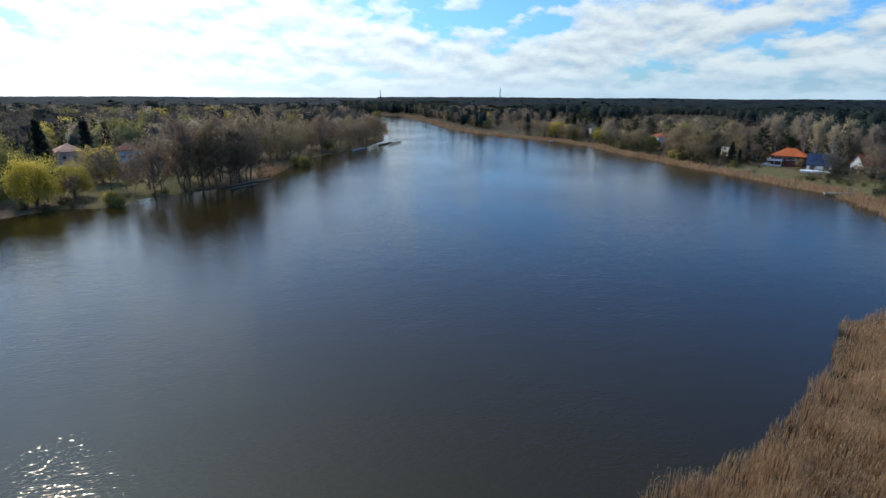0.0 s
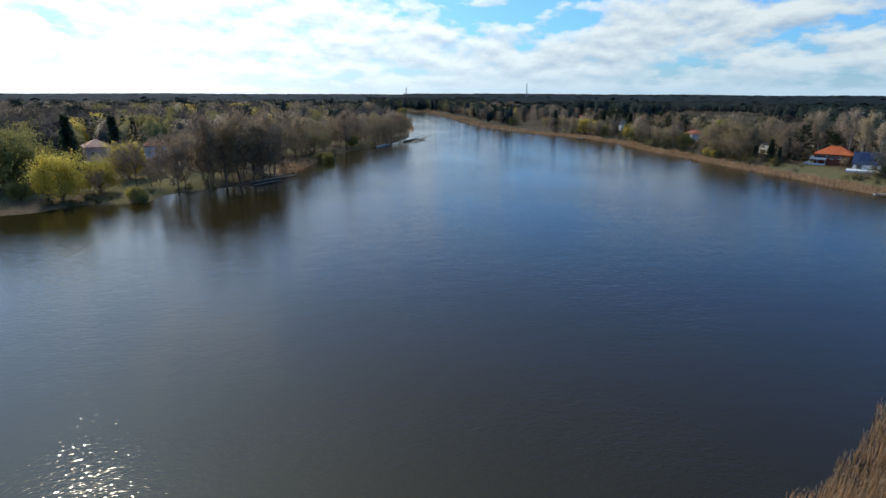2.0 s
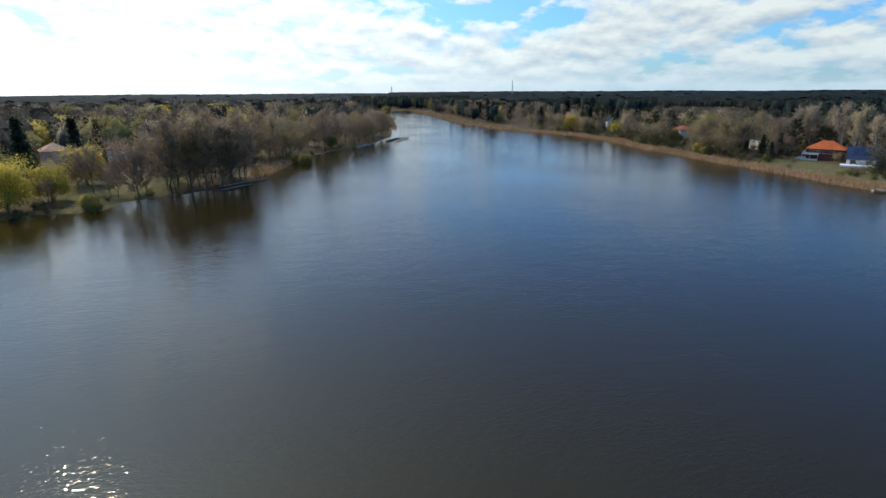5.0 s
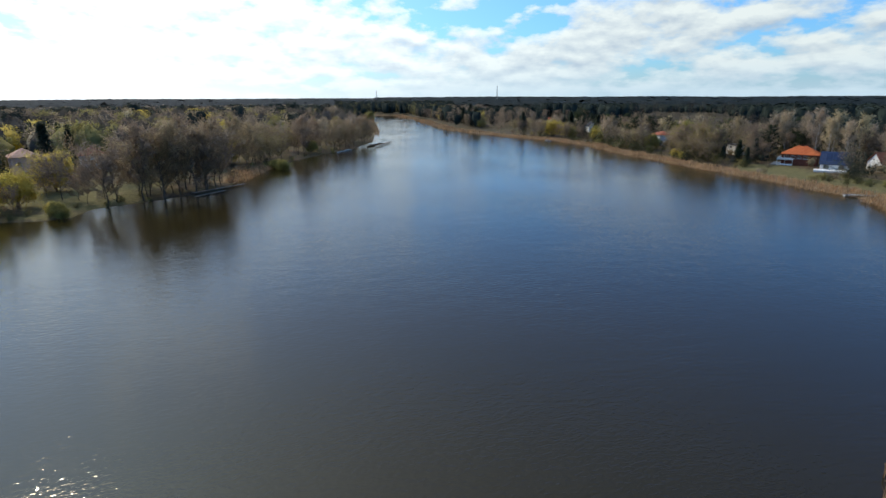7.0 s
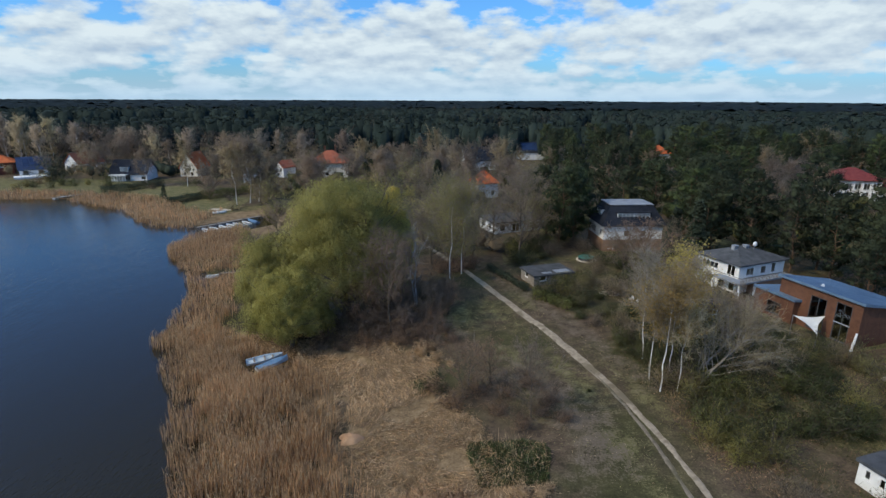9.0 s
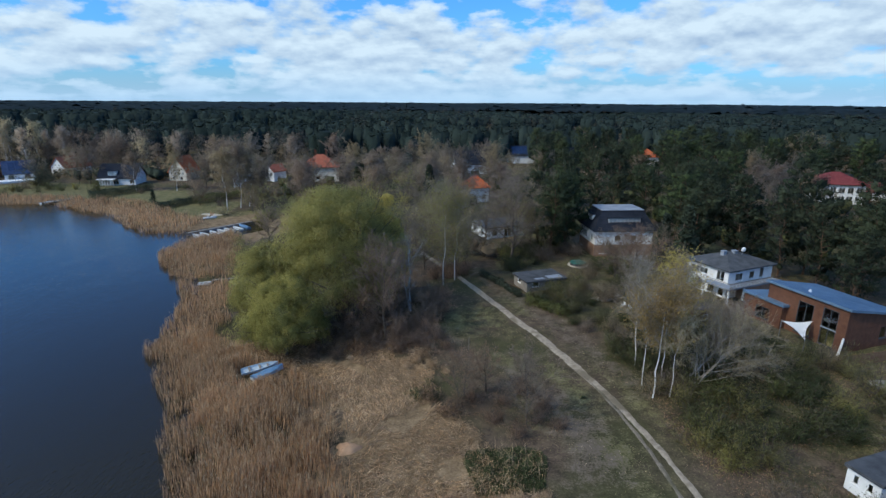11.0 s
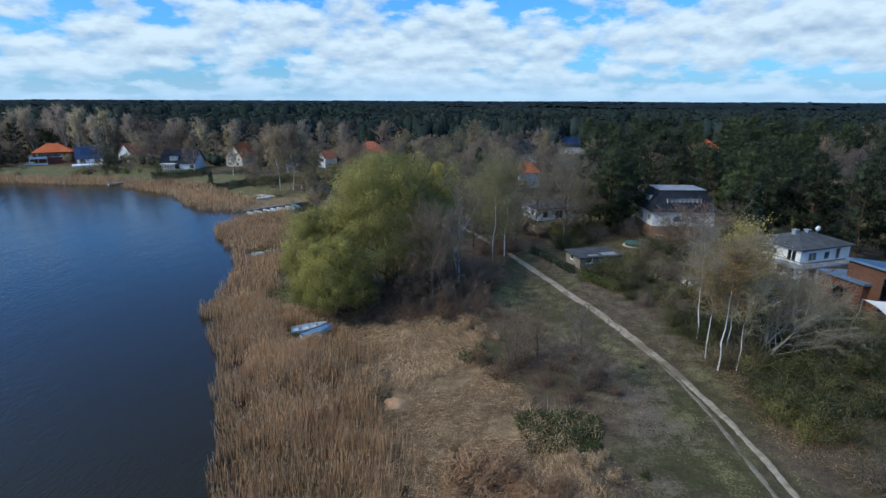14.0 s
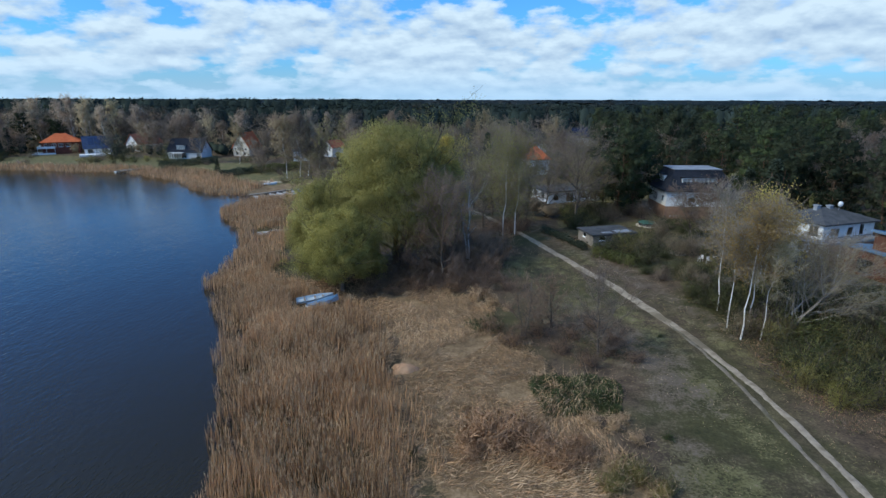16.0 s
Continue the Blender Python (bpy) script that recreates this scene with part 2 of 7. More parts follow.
WATER = lake_water()
GROUND = ground_cover()
GRAVEL = surface("pale_gravel", (0.20, 0.162, 0.118), (0.42, 0.35, 0.265), 2.2, 0.95, 0.5, 14.0, c=(0.17, 0.138, 0.095), spec=0.1)
REED = surface("dry_reed", (0.38, 0.216, 0.106), (0.63, 0.40, 0.222), 0.35, 0.85, 0, island=0.35, through_light=0.25, spec=0.2)
REED_DARK = surface("old_reed", (0.16, 0.105, 0.062), (0.33, 0.22, 0.13), 0.35, 0.9, 0, island=0.4, through_light=0.2, spec=0.2)
PLUME = surface("reed_plume", (0.36, 0.245, 0.135), (0.60, 0.44, 0.27), 0.5, 0.95, 0, island=0.3, through_light=0.3, spec=0.1)
STRAW = surface("dry_straw", (0.35, 0.235, 0.135), (0.62, 0.45, 0.28), 0.4, 0.9, 0, island=0.4, through_light=0.15, spec=0.2)
BARK = surface("grey_bark", (0.055, 0.045, 0.036), (0.15, 0.125, 0.10), 3.0, 0.95, 0.5, 12.0, spec=0.15)
BIRCH = surface("birch_bark", (0.48, 0.46, 0.43), (0.74, 0.72, 0.68), 1.6, 0.85, 0.3, 9.0, c=(0.16, 0.14, 0.13), spec=0.2)
PALE_BARK = surface("pale_grey_bark", (0.17, 0.15, 0.13), (0.33, 0.30, 0.265), 2.0, 0.9, 0.3, 12.0, spec=0.15)
GRAVEL_OLD = surface("faint_gravel", (0.12, 0.10, 0.075), (0.27, 0.225, 0.17), 2.2, 0.95, 0.5, 14.0, c=(0.10, 0.088, 0.058), spec=0.1)
PINE_BARK = surface("pine_bark", (0.085, 0.052, 0.034), (0.17, 0.105, 0.068), 2.0, 0.95, 0.5, 10.0, spec=0.15)
TWIG = surface("bare_twigs", (0.205, 0.165, 0.120), (0.38, 0.31, 0.228), 0.3, 0.95, 0, island=0.2, each=0.2, through_light=0.58, spec=0.1)
TWIG_DARK = surface("alder_twigs", (0.18, 0.150, 0.114), (0.32, 0.268, 0.205), 0.3, 0.95, 0, island=0.25, each=0.15, through_light=0.55, spec=0.1)
TWIG_PALE = surface("pale_twigs", (0.33, 0.28, 0.205), (0.54, 0.465, 0.345), 0.3, 0.95, 0, island=0.25, each=0.2, through_light=0.55, spec=0.1)
BUD = surface("opening_leaves", (0.195, 0.184, 0.068), (0.35, 0.32, 0.125), 0.3, 0.85, 0, island=0.25, each=0.2, through_light=0.55, spec=0.2)
WILLOW = surface("willow_leaves", (0.28, 0.265, 0.072), (0.48, 0.44, 0.145), 0.22, 0.8, 0, island=0.3, each=0.12, through_light=0.5, spec=0.25)
WILLOW_DULL = surface("dull_willow_leaves", (0.225, 0.212, 0.066), (0.42, 0.385, 0.145), 0.22, 0.8, 0, island=0.3, through_light=0.5, spec=0.2)
WILLOW_GOLD = surface("golden_willow", (0.52, 0.43, 0.085), (0.78, 0.64, 0.19), 0.25, 0.8, 0, island=0.25, each=0.15, through_light=0.62, spec=0.25)
NEEDLE = surface("pine_needles", (0.036, 0.052, 0.028), (0.080, 0.104, 0.056), 0.3, 0.85, 0, island=0.15, each=0.3, through_light=0.5, spec=0.2)
SPRUCE = surface("spruce_needles", (0.028, 0.044, 0.030), (0.072, 0.096, 0.060), 0.4, 0.85, 0, island=0.25, through_light=0.25, each=0.2, spec=0.25)
# needles of distant pines, darker, with bluish air haze mixed into the colour
NEEDLE_HAZED = surface("hazy_forest_green", (0.014, 0.024, 0.021), (0.034, 0.048, 0.041), 0.02, 0.9, 0, island=0.15, through_light=0.15, spec=0.1)
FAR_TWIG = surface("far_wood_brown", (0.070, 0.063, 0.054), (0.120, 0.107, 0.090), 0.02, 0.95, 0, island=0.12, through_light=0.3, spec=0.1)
# horizon woods: blue distance haze and crown shade painted into the base colour
WOOD_HAZED = surface("hazy_shaded_wood", (0.014, 0.021, 0.026), (0.028, 0.034, 0.037), 0.012, 0.95, 0, spec=0.05)
# horizon pines: the shade between crowns painted in as a darker base colour
CANOPY_SHADED = surface("self_shaded_canopy", (0.007, 0.012, 0.013), (0.017, 0.024, 0.024), 0.012, 0.95, 0, spec=0.05)
HEDGE = surface("hedge_leaves", (0.044, 0.056, 0.019), (0.124, 0.132, 0.047), 0.5, 0.75, 0, island=0.3, each=0.25, through_light=0.32, spec=0.35)
BRAMBLE = surface("bramble_leaves", (0.036, 0.050, 0.018), (0.105, 0.115, 0.052), 0.8, 0.8, 0, island=0.3, through_light=0.25, spec=0.15)
RUST = surface("rusty_stems", (0.25, 0.145, 0.085), (0.46, 0.29, 0.17), 0.5, 0.9, 0, island=0.35, spec=0.15)
BUD_GOLD = surface("golden_opening_leaves", (0.235, 0.162, 0.062), (0.40, 0.282, 0.110), 0.3, 0.85, 0, island=0.25, each=0.15, through_light=0.5, spec=0.2)
RUST_TWIG = surface("reddish_twigs", (0.21, 0.136, 0.094), (0.37, 0.248, 0.172), 0.3, 0.95, 0, island=0.25, through_light=0.5, spec=0.1)
ALDER = surface("dark_alder_twigs", (0.19, 0.146, 0.112), (0.33, 0.26, 0.20), 0.3, 0.95, 0, island=0.2, each=0.15, through_light=0.5, spec=0.1)
BLOSSOM = surface("pale_blossom", (0.30, 0.22, 0.18), (0.55, 0.46, 0.40), 0.5, 0.85, 0, island=0.25, through_light=0.2, spec=0.2)

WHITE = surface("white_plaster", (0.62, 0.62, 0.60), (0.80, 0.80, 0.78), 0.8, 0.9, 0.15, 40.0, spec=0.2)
CREAM = surface("cream_plaster", (0.55, 0.50, 0.40), (0.70, 0.65, 0.54), 0.8, 0.9, 0.15, 40.0, spec=0.2)
PINK = surface("salmon_plaster", (0.62, 0.38, 0.30), (0.76, 0.52, 0.42), 0.8, 0.9, 0.15, 40.0, spec=0.2)
RED_WALL = surface("red_brown_wall", (0.13, 0.040, 0.026), (0.22, 0.075, 0.050), 0.9, 0.9, 0.15, 40.0, spec=0.2)
BRICK = surface("red_brick", (0.085, 0.040, 0.026), (0.150, 0.070, 0.042), 1.4, 0.9, 0.5, 22.0, spec=0.2)
TAN_WALL = surface("tan_base_wall", (0.22, 0.13, 0.085), (0.34, 0.21, 0.14), 1.0, 0.9, 0.3, 20.0, spec=0.2)
TILE_RED = roofing("orange_red_tiles", (0.40, 0.085, 0.030), (0.58, 0.16, 0.055), 0.35)
TILE_DULL = roofing("weathered_red_tiles", (0.23, 0.065, 0.038), (0.36, 0.12, 0.070), 0.35)
TILE_BROWN = roofing("brown_red_tiles", (0.17, 0.062, 0.036), (0.28, 0.11, 0.066), 0.35)
ROOF_BLUE = roofing("dark_blue_roof", (0.018, 0.032, 0.075), (0.045, 0.072, 0.14), 0.35, rough=0.5)
TILE_PALE = roofing("pale_salmon_tiles", (0.42, 0.22, 0.15), (0.60, 0.36, 0.26), 0.35)
TILE_WINE = roofing("wine_red_tiles", (0.13, 0.028, 0.028), (0.20, 0.050, 0.045), 0.35)
SLATE = roofing("dark_slate", (0.010, 0.013, 0.020), (0.026, 0.031, 0.043), 0.3, rough=0.8)
FELT = surface("grey_felt", (0.042, 0.045, 0.050), (0.090, 0.095, 0.102), 0.9, 0.9, 0.25, 25.0, spec=0.15)
FELT_PALE = surface("pale_grey_felt", (0.16, 0.18, 0.21), (0.30, 0.33, 0.37), 0.9, 0.8, 0.2, 25.0, spec=0.3)
ZINC = surface("blue_grey_zinc", (0.11, 0.19, 0.29), (0.19, 0.29, 0.41), 0.7, 0.45, 0.08, 12.0, metal=0.35)
SOLAR = surface("solar_glass", (0.012, 0.022, 0.055), (0.03, 0.055, 0.13), 0.8, 0.15, 0, metal=0.2)
PAINT_WHITE = surface("white_paint", (0.66, 0.66, 0.65), (0.80, 0.80, 0.79), 2.0, 0.5, 0.05, 30.0)
DARK_WOOD = surface("weathered_wood", (0.055, 0.042, 0.032), (0.14, 0.11, 0.085), 3.0, 0.9, 0.3, 20.0, spec=0.2)
GREY_WOOD = surface("grey_planks", (0.14, 0.125, 0.105), (0.30, 0.27, 0.235), 3.0, 0.9, 0.3, 20.0, spec=0.2)
WARM_WOOD = surface("brown_fence_wood", (0.13, 0.075, 0.042), (0.24, 0.15, 0.09), 2.0, 0.9, 0.3, 20.0, spec=0.2)
BOAT_WHITE = surface("white_hull", (0.50, 0.52, 0.52), (0.72, 0.74, 0.74), 2.0, 0.45, 0.05, 20.0)
BOAT_BLUE = surface("blue_tarp", (0.06, 0.13, 0.23), (0.15, 0.26, 0.38), 1.5, 0.6, 0.3, 6.0)
BOAT_PALE = surface("pale_blue_hull", (0.34, 0.42, 0.48), (0.54, 0.60, 0.64), 1.5, 0.6, 0.1, 10.0)
SAIL = surface("white_canvas", (0.62, 0.62, 0.60), (0.76, 0.76, 0.74), 1.0, 0.8, 0.2, 8.0, through_light=0.2)
STEEL = surface("galvanised_steel", (0.26, 0.27, 0.28), (0.40, 0.41, 0.42), 2.0, 0.45, 0.05, 20.0, metal=0.7)
POOL_GREEN = surface("green_pool_cover", (0.018, 0.085, 0.065), (0.05, 0.16, 0.125), 1.5, 0.5, 0.15, 6.0)
SAND = surface("pale_sand", (0.34, 0.29, 0.23), (0.52, 0.46, 0.38), 1.5, 0.95, 0.3, 12.0, spec=0.1)
GLASS = glass_pane()

# ---- mesh helpers ----
class Shape:
    """Collects vertices and faces of one mesh."""

    def __init__(self):
        self.v, self.f = [], []

    def add(self, verts, faces):
        n = len(self.v)
        self.v += [tuple(p) for p in verts]
        self.f += [tuple(i + n for i in q) for q in faces]
        return self

    def box(self, x0, x1, y0, y1, z0, z1):
        v = [(x, y, z) for z in (z0, z1) for x, y in ((x0, y0), (x1, y0), (x1, y1), (x0, y1))]
        return self.add(v, [(3, 2, 1, 0), (4, 5, 6, 7), (0, 1, 5, 4), (1, 2, 6, 5), (2, 3, 7, 6), (3, 0, 4, 7)])

    def prism(self, outline, axis, a, b):
        """An outline in the two other axes, drawn out along axis from a to b."""
        def put(p, q, w):
            return {"x": (w, p, q), "y": (p, w, q), "z": (p, q, w)}[axis]
        n = len(outline)
        v = [put(p, q, a) for p, q in outline] + [put(p, q, b) for p, q in outline]
        return self.add(v, [tuple(range(n))[::-1], tuple(range(n, 2 * n))] + [(i, (i + 1) % n, n + (i + 1) % n, n + i) for i in range(n)])

    def tube(self, pts, radii, sides=6, cap=True):
        pts = [Vector(p) for p in pts]
        v, f = [], []
        for i, p in enumerate(pts):
            d = (pts[min(i + 1, len(pts) - 1)] - pts[max(i - 1, 0)]).normalized()
            side = d.cross(Vector((0.3, 0.9, 0.2)) if abs(d.z) > 0.8 else Vector((0, 0, 1))).normalized()
            up = side.cross(d)
            r = radii[i]
            v += [p + (side * math.cos(a) + up * math.sin(a)) * r for a in (2 * math.pi * k / sides for k in range(sides))]
        for i in range(len(pts) - 1):
            f += [(i * sides + k, i * sides + (k + 1) % sides, (i + 1) * sides + (k + 1) % sides, (i + 1) * sides + k) for k in range(sides)]
        if cap:
            f += [tuple(range(sides))[::-1], tuple((len(pts) - 1) * sides + k for k in range(sides))]
        return self.add(v, f)

    def mesh(self, name, mat, smooth=False):
        me = bpy.data.meshes.new(name)
        me.from_pydata(self.v, [], self.f)
        me.materials.append(mat)
        if smooth:
            me.polygons.foreach_set("use_smooth", [True] * len(me.polygons))
        me.update()
        return me


def outward(P, centre, size, rs, rough=0.3, lift=0.15):
    """The way the surface of a leafy mass faces at each place, with some disorder."""
    n = (np.asarray(P, float) - centre) / size
    n = n / np.maximum(np.linalg.norm(n, axis=1, keepdims=True), 1e-6)
    n[:, 2] = np.maximum(n[:, 2], -0.3) + lift
    n = n + rs.normal(size=n.shape) * rough
    return n / np.maximum(np.linalg.norm(n, axis=1, keepdims=True), 1e-6)


def array_mesh(name, verts, quads, mat, out=None):
    """A mesh from numpy arrays of vertices and four-cornered faces; out rounds the shading of leafy masses."""
    me = bpy.data.meshes.new(name)
    verts, quads = np.asarray(verts, np.float32), np.array(quads, np.int32)
    if out is not None:
        a = verts[quads]
        turned = (np.cross(a[:, 2] - a[:, 0], a[:, 3] - a[:, 1]) * out).sum(1) < 0
        quads[turned] = quads[turned][:, ::-1]
    me.vertices.add(len(verts))
    me.vertices.foreach_set("co", verts.ravel())
    me.loops.add(quads.size)
    me.loops.foreach_set("vertex_index", quads.ravel())
    me.polygons.add(len(quads))
    me.polygons.foreach_set("loop_start", np.arange(0, quads.size, quads.shape[1], dtype=np.int32))
    me.materials.append(mat)
    me.update(calc_edges=True)
    if out is not None:
        facing = np.zeros_like(verts)
        facing[quads.ravel()] = np.repeat(out, 4, axis=0)
        me.attributes.new("custom_normal", "FLOAT_VECTOR", "POINT").data.foreach_set("vector", facing.ravel())
        me.update()
    return me


def part(name, shape, mat, parent, label="", smooth=False):
    """One mesh object under a thing or a part."""
    ob = new(name, shape.mesh(name, mat, smooth) if isinstance(shape, Shape) else shape)
    ob.parent = parent
    return tagged(ob, label)


def thing(name, label, category, m=None, group="", kind=""):
    ob = new(name)
    ob.empty_display_size = 0.3
    if m is not None:
        ob.matrix_basis = m
    return tagged(ob, label, category, group, kind)


# ---- the plan ----
# the lake's outline, from the near bank along the far bank, round the end and back along the wooded point
LAKE = [(-12.8, 8), (-15.8, 16), (-16.3, 23), (-18.0, 27), (-20.1, 33), (-23, 39), (-25.6, 43.5), (-28.6, 50), (-33.5, 58), (-37, 62.5),
        (-39, 72), (-41, 80), (-46.5, 91), (-55.6, 102), (-58.2, 105.3), (-60, 113), (-57.5, 118.5), (-46.5, 132.0), (-50.5, 139.0), (-64, 127.5), (-74, 127), (-91, 144),
        (-104, 151.5), (-121, 161), (-140, 162), (-160, 163), (-197, 163), (-255, 165), (-300, 172), (-345, 168), (-385, 152), (-430, 140),
        (-490, 131), (-580, 136), (-677, 146), (-775, 142), (-850, 150), (-860, 115), (-800, 104), (-600, 80), (-480, 66), (-373, 49),
        (-322, 29), (-296, 9), (-254, -15), (-213, -24), (-190, -29), (-177, -46), (-168, -60), (-156, -62), (-154, -70), (-156, -79),
        (-146, -88), (-138, -120), (-150, -200), (-110, -270), (0, -260), (30, -160), (0, -70), (-8, -20)]
_A = np.array(LAKE, float)
_B = np.roll(_A, -1, axis=0)


def shore(x, y):
    """Distance from the lake's edge: above 0 on land, below 0 on the water."""
    x, y = np.asarray(x, float), np.asarray(y, float)
    best, inside = np.full(x.shape, 1e9), np.zeros(x.shape, bool)
    for (ax, ay), (bx, by) in zip(_A, _B):
        dx, dy = bx - ax, by - ay
        k = np.clip(((x - ax) * dx + (y - ay) * dy) / (dx * dx + dy * dy), 0, 1)
        best = np.minimum(best, np.hypot(x - ax - k * dx, y - ay - k * dy))
        if ay != by:
            inside ^= ((ay > y) != (by > y)) & (x < dx * (y - ay) / dy + ax)
    return np.where(inside, -best, best)


def smooth(v, a, b):
    k = np.clip((np.asarray(v, float) - a) / (b - a), 0, 1)
    return k * k * (3 - 2 * k)


def waves(x, y, s, n=0):
    """Cheap smooth unevenness, -1 to 1."""
    return (np.sin(x * s + 1.3 * n + 1.7 * np.sin(y * s * 0.7 + n)) + np.sin(y * s * 1.13 + 2.1 * n + 1.5 * np.sin(x * s * 0.6 - n))) * 0.5


def land(x, y):
    """Height of the ground."""
    x, y = np.asarray(x, float), np.asarray(y, float)
    d = shore(x, y)
    h = np.where(d < 0, -0.12 + np.maximum(d * 0.12, -1.6), -0.12 + 0.45 * smooth(d, 0, 5) + 0.65 * smooth(d, 5, 30) + 1.0 * smooth(d, 30, 90) + 0.8 * smooth(d, 150, 600))
    h += smooth(d, 1, 12) * (0.10 * waves(x, y, 0.45) + 0.05 * waves(x, y, 1.7, 2)) + smooth(d, 20, 60) * 0.25 * waves(x, y, 0.07, 1)
    return h


def zat(x, y):
    return float(land(np.array([x]), np.array([y]))[0])


# the walking path along the bank
PATH = [(21.0, 8), (21.2, 22), (20.6, 30), (20.3, 36), (19.7, 42), (18.7, 48), (17.5, 52.5), (15.2, 60), (12.6, 67), (9.9, 73.3), (5.6, 84.2), (0, 97), (-7.6, 112.5), (-12.6, 125), (-16, 140)]


def path_x(y):
    return np.interp(y, [p[1] for p in PATH], [p[0] for p in PATH])


def off_path(x, y):
    return np.abs(np.asarray(x) - path_x(y)) * np.where((np.asarray(y) > 0) & (np.asarray(y) < 140), 1, 1e3)


def spaced(lo, hi, step):
    return list(np.arange(lo, hi, step))


def reed_edge(y):
    """Where the tall reeds give way to flattened grass."""
    return np.interp(y, [0, 27, 37, 46, 54, 60, 64, 70, 90, 100, 125, 130], [-6, -6.5, -9, -12, -17, -25, -31, -32, -37, -41, -50, -55])


def hollow(x, y):
    """A broken strip of dark wet ground along the inner edge of the reeds, 0 to 1."""
    mid = np.interp(y, [26, 28.7, 32.9, 35.5, 40.3, 46.4, 49], [-4.4, -4.9, -6.5, -7.4, -8.9, -10.2, -11])
    k = np.exp(-((x - mid) / (0.75 + 0.35 * waves(x, y, 1.1, 2))) ** 2) * (0.75 + 0.6 * waves(x, y, 0.8, 4))
    return np.clip(k, 0, 1) * (y > 26) * (y < 49)


def make_ground():
    far = [250 * 1.28 ** k for k in range(13)]
    xs = np.array([-4900] + [-950 - f for f in far[::-1] if f < 3900] + spaced(-950, -420, 14) + spaced(-420, -64, 5) + spaced(-64, 66, 0.8) + spaced(66, 200, 5) + [200 + f * 0.6 for f in far if f * 0.6 < 4500] + [4900])
    ys = np.array([-4900] + [-280 - f for f in far[::-1] if f < 4400] + spaced(-280, 6, 5) + spaced(6, 142, 0.85) + spaced(142, 260, 5) + [260 + f * 0.7 for f in far if f * 0.7 < 4500] + [4900])
    X, Y = np.meshgrid(xs, ys)
    Z = land(X, Y)
    d = shore(X, Y)
    nx, ny = len(xs), len(ys)
    i = np.arange(nx * ny).reshape(ny, nx)
    quads = np.stack([i[:-1, :-1], i[:-1, 1:], i[1:, 1:], i[1:, :-1]], -1).reshape(-1, 4)
    me = array_mesh("ground", np.stack([X, Y, Z], -1).reshape(-1, 3), quads, GROUND)
    me.polygons.foreach_set("use_smooth", [True] * len(me.polygons))
    # masks: straw, grass, bare soil
    off = X - path_x(Y)
    near = (Y > 0) & (Y < 66 + 6 * waves(X, Y, 0.2, 3))
    straw = np.where(near & (X < np.interp(Y, [0, 28, 36, 44, 56, 66], [9, 9, 7.5, 1.5, -3, -8]) + 2.0 * waves(X, Y, 0.5, 1)), 1.0, 0.0)
    straw = np.where(X < reed_edge(Y) - 1.0 + 1.2 * waves(X, Y, 0.6, 7), 0.18 + 0.12 * waves(X, Y, 0.5, 2), straw)
    # wet dark hollow between the reeds and the flattened grass
    straw = straw * (1 - 0.9 * hollow(X, Y))
    bank = (Y > 100) | ((X < -205) & (X > -250) & (Y < 0)) | (X < -440)
    straw = np.maximum(straw, np.where(bank, 1 - smooth(d, 7, 13), 0))
    grass = 0.50 * np.exp(-((np.abs(off) - 3.2) / 2.4) ** 2) * (Y < 92) * (Y > 0) * (0.7 + 0.5 * waves(X, Y, 0.22, 4))
    grass = np.maximum(grass, 0.72 * np.exp(-((off + 6) / 4.8) ** 2) * (Y < 62) * (Y > 0) * (0.6 + 0.7 * waves(X, Y, 0.4, 9)))
    grass = np.maximum(grass, 0.62 * (np.exp(-(((X - 1.5) / 6) ** 2 + ((Y - 70) / 8) ** 2))))
    lawn_far = (X < -62) & (d > 9) & (d < 34 + 5 * waves(X, Y, 0.1, 2)) & (Y > 120) & (X > -195)
    grass = np.maximum(grass, np.where(lawn_far, 0.85 + 0.3 * waves(X, Y, 0.08, 5), 0))
    grass = np.maximum(grass, 1.1 * np.exp(-(((X + 52) / 9) ** 2 + ((Y - 146) / 8) ** 2)))
    for gx, gy, gr in ((-192, -73, 15), (-181, -66, 13), (-184, -80, 9), (-176, -64, 9), (-172, -103, 8), (-205, -58, 8), (-160, -70, 5)):
        grass = np.maximum(grass, 1.9 * np.exp(-((X - gx) ** 2 + (Y - gy) ** 2) / gr ** 2) * (d > 1.5))
    grass = np.maximum(grass, np.where((X > 10) & (X < 60) & (off > 9) & (Y > 40) & (Y < 150), 0.30 + 0.4 * waves(X, Y, 0.16, 7), 0))
    soil = np.exp(-((off + 6.5) / 4.0) ** 2) * (Y < 62) * (Y > 0) * (0.40 + 0.5 * waves(X, Y, 0.3, 8) + 0.2 * waves(X, Y, 0.9, 3))
    soil = np.maximum(soil, np.exp(-((off - 4.5) / 2.6) ** 2) * (Y > 50) * (Y < 100) * 0.5)
    soil = np.maximum(soil, np.exp(-(((X + 4) / 7) ** 2 + ((Y - 66) / 5) ** 2)) * 0.8)
    cover = np.stack([np.clip(straw, 0, 1.0), np.clip(grass, 0, 1), np.clip(soil, 0, 1), np.ones_like(X)], -1).astype(np.float32)
    layer = me.color_attributes.new("cover", "FLOAT_COLOR", "POINT")
    layer.data.foreach_set("color", cover.ravel())
    tagged(new("ground", me), "uneven bank of dry straw, thin grass and soil", "ground", kind="structure")


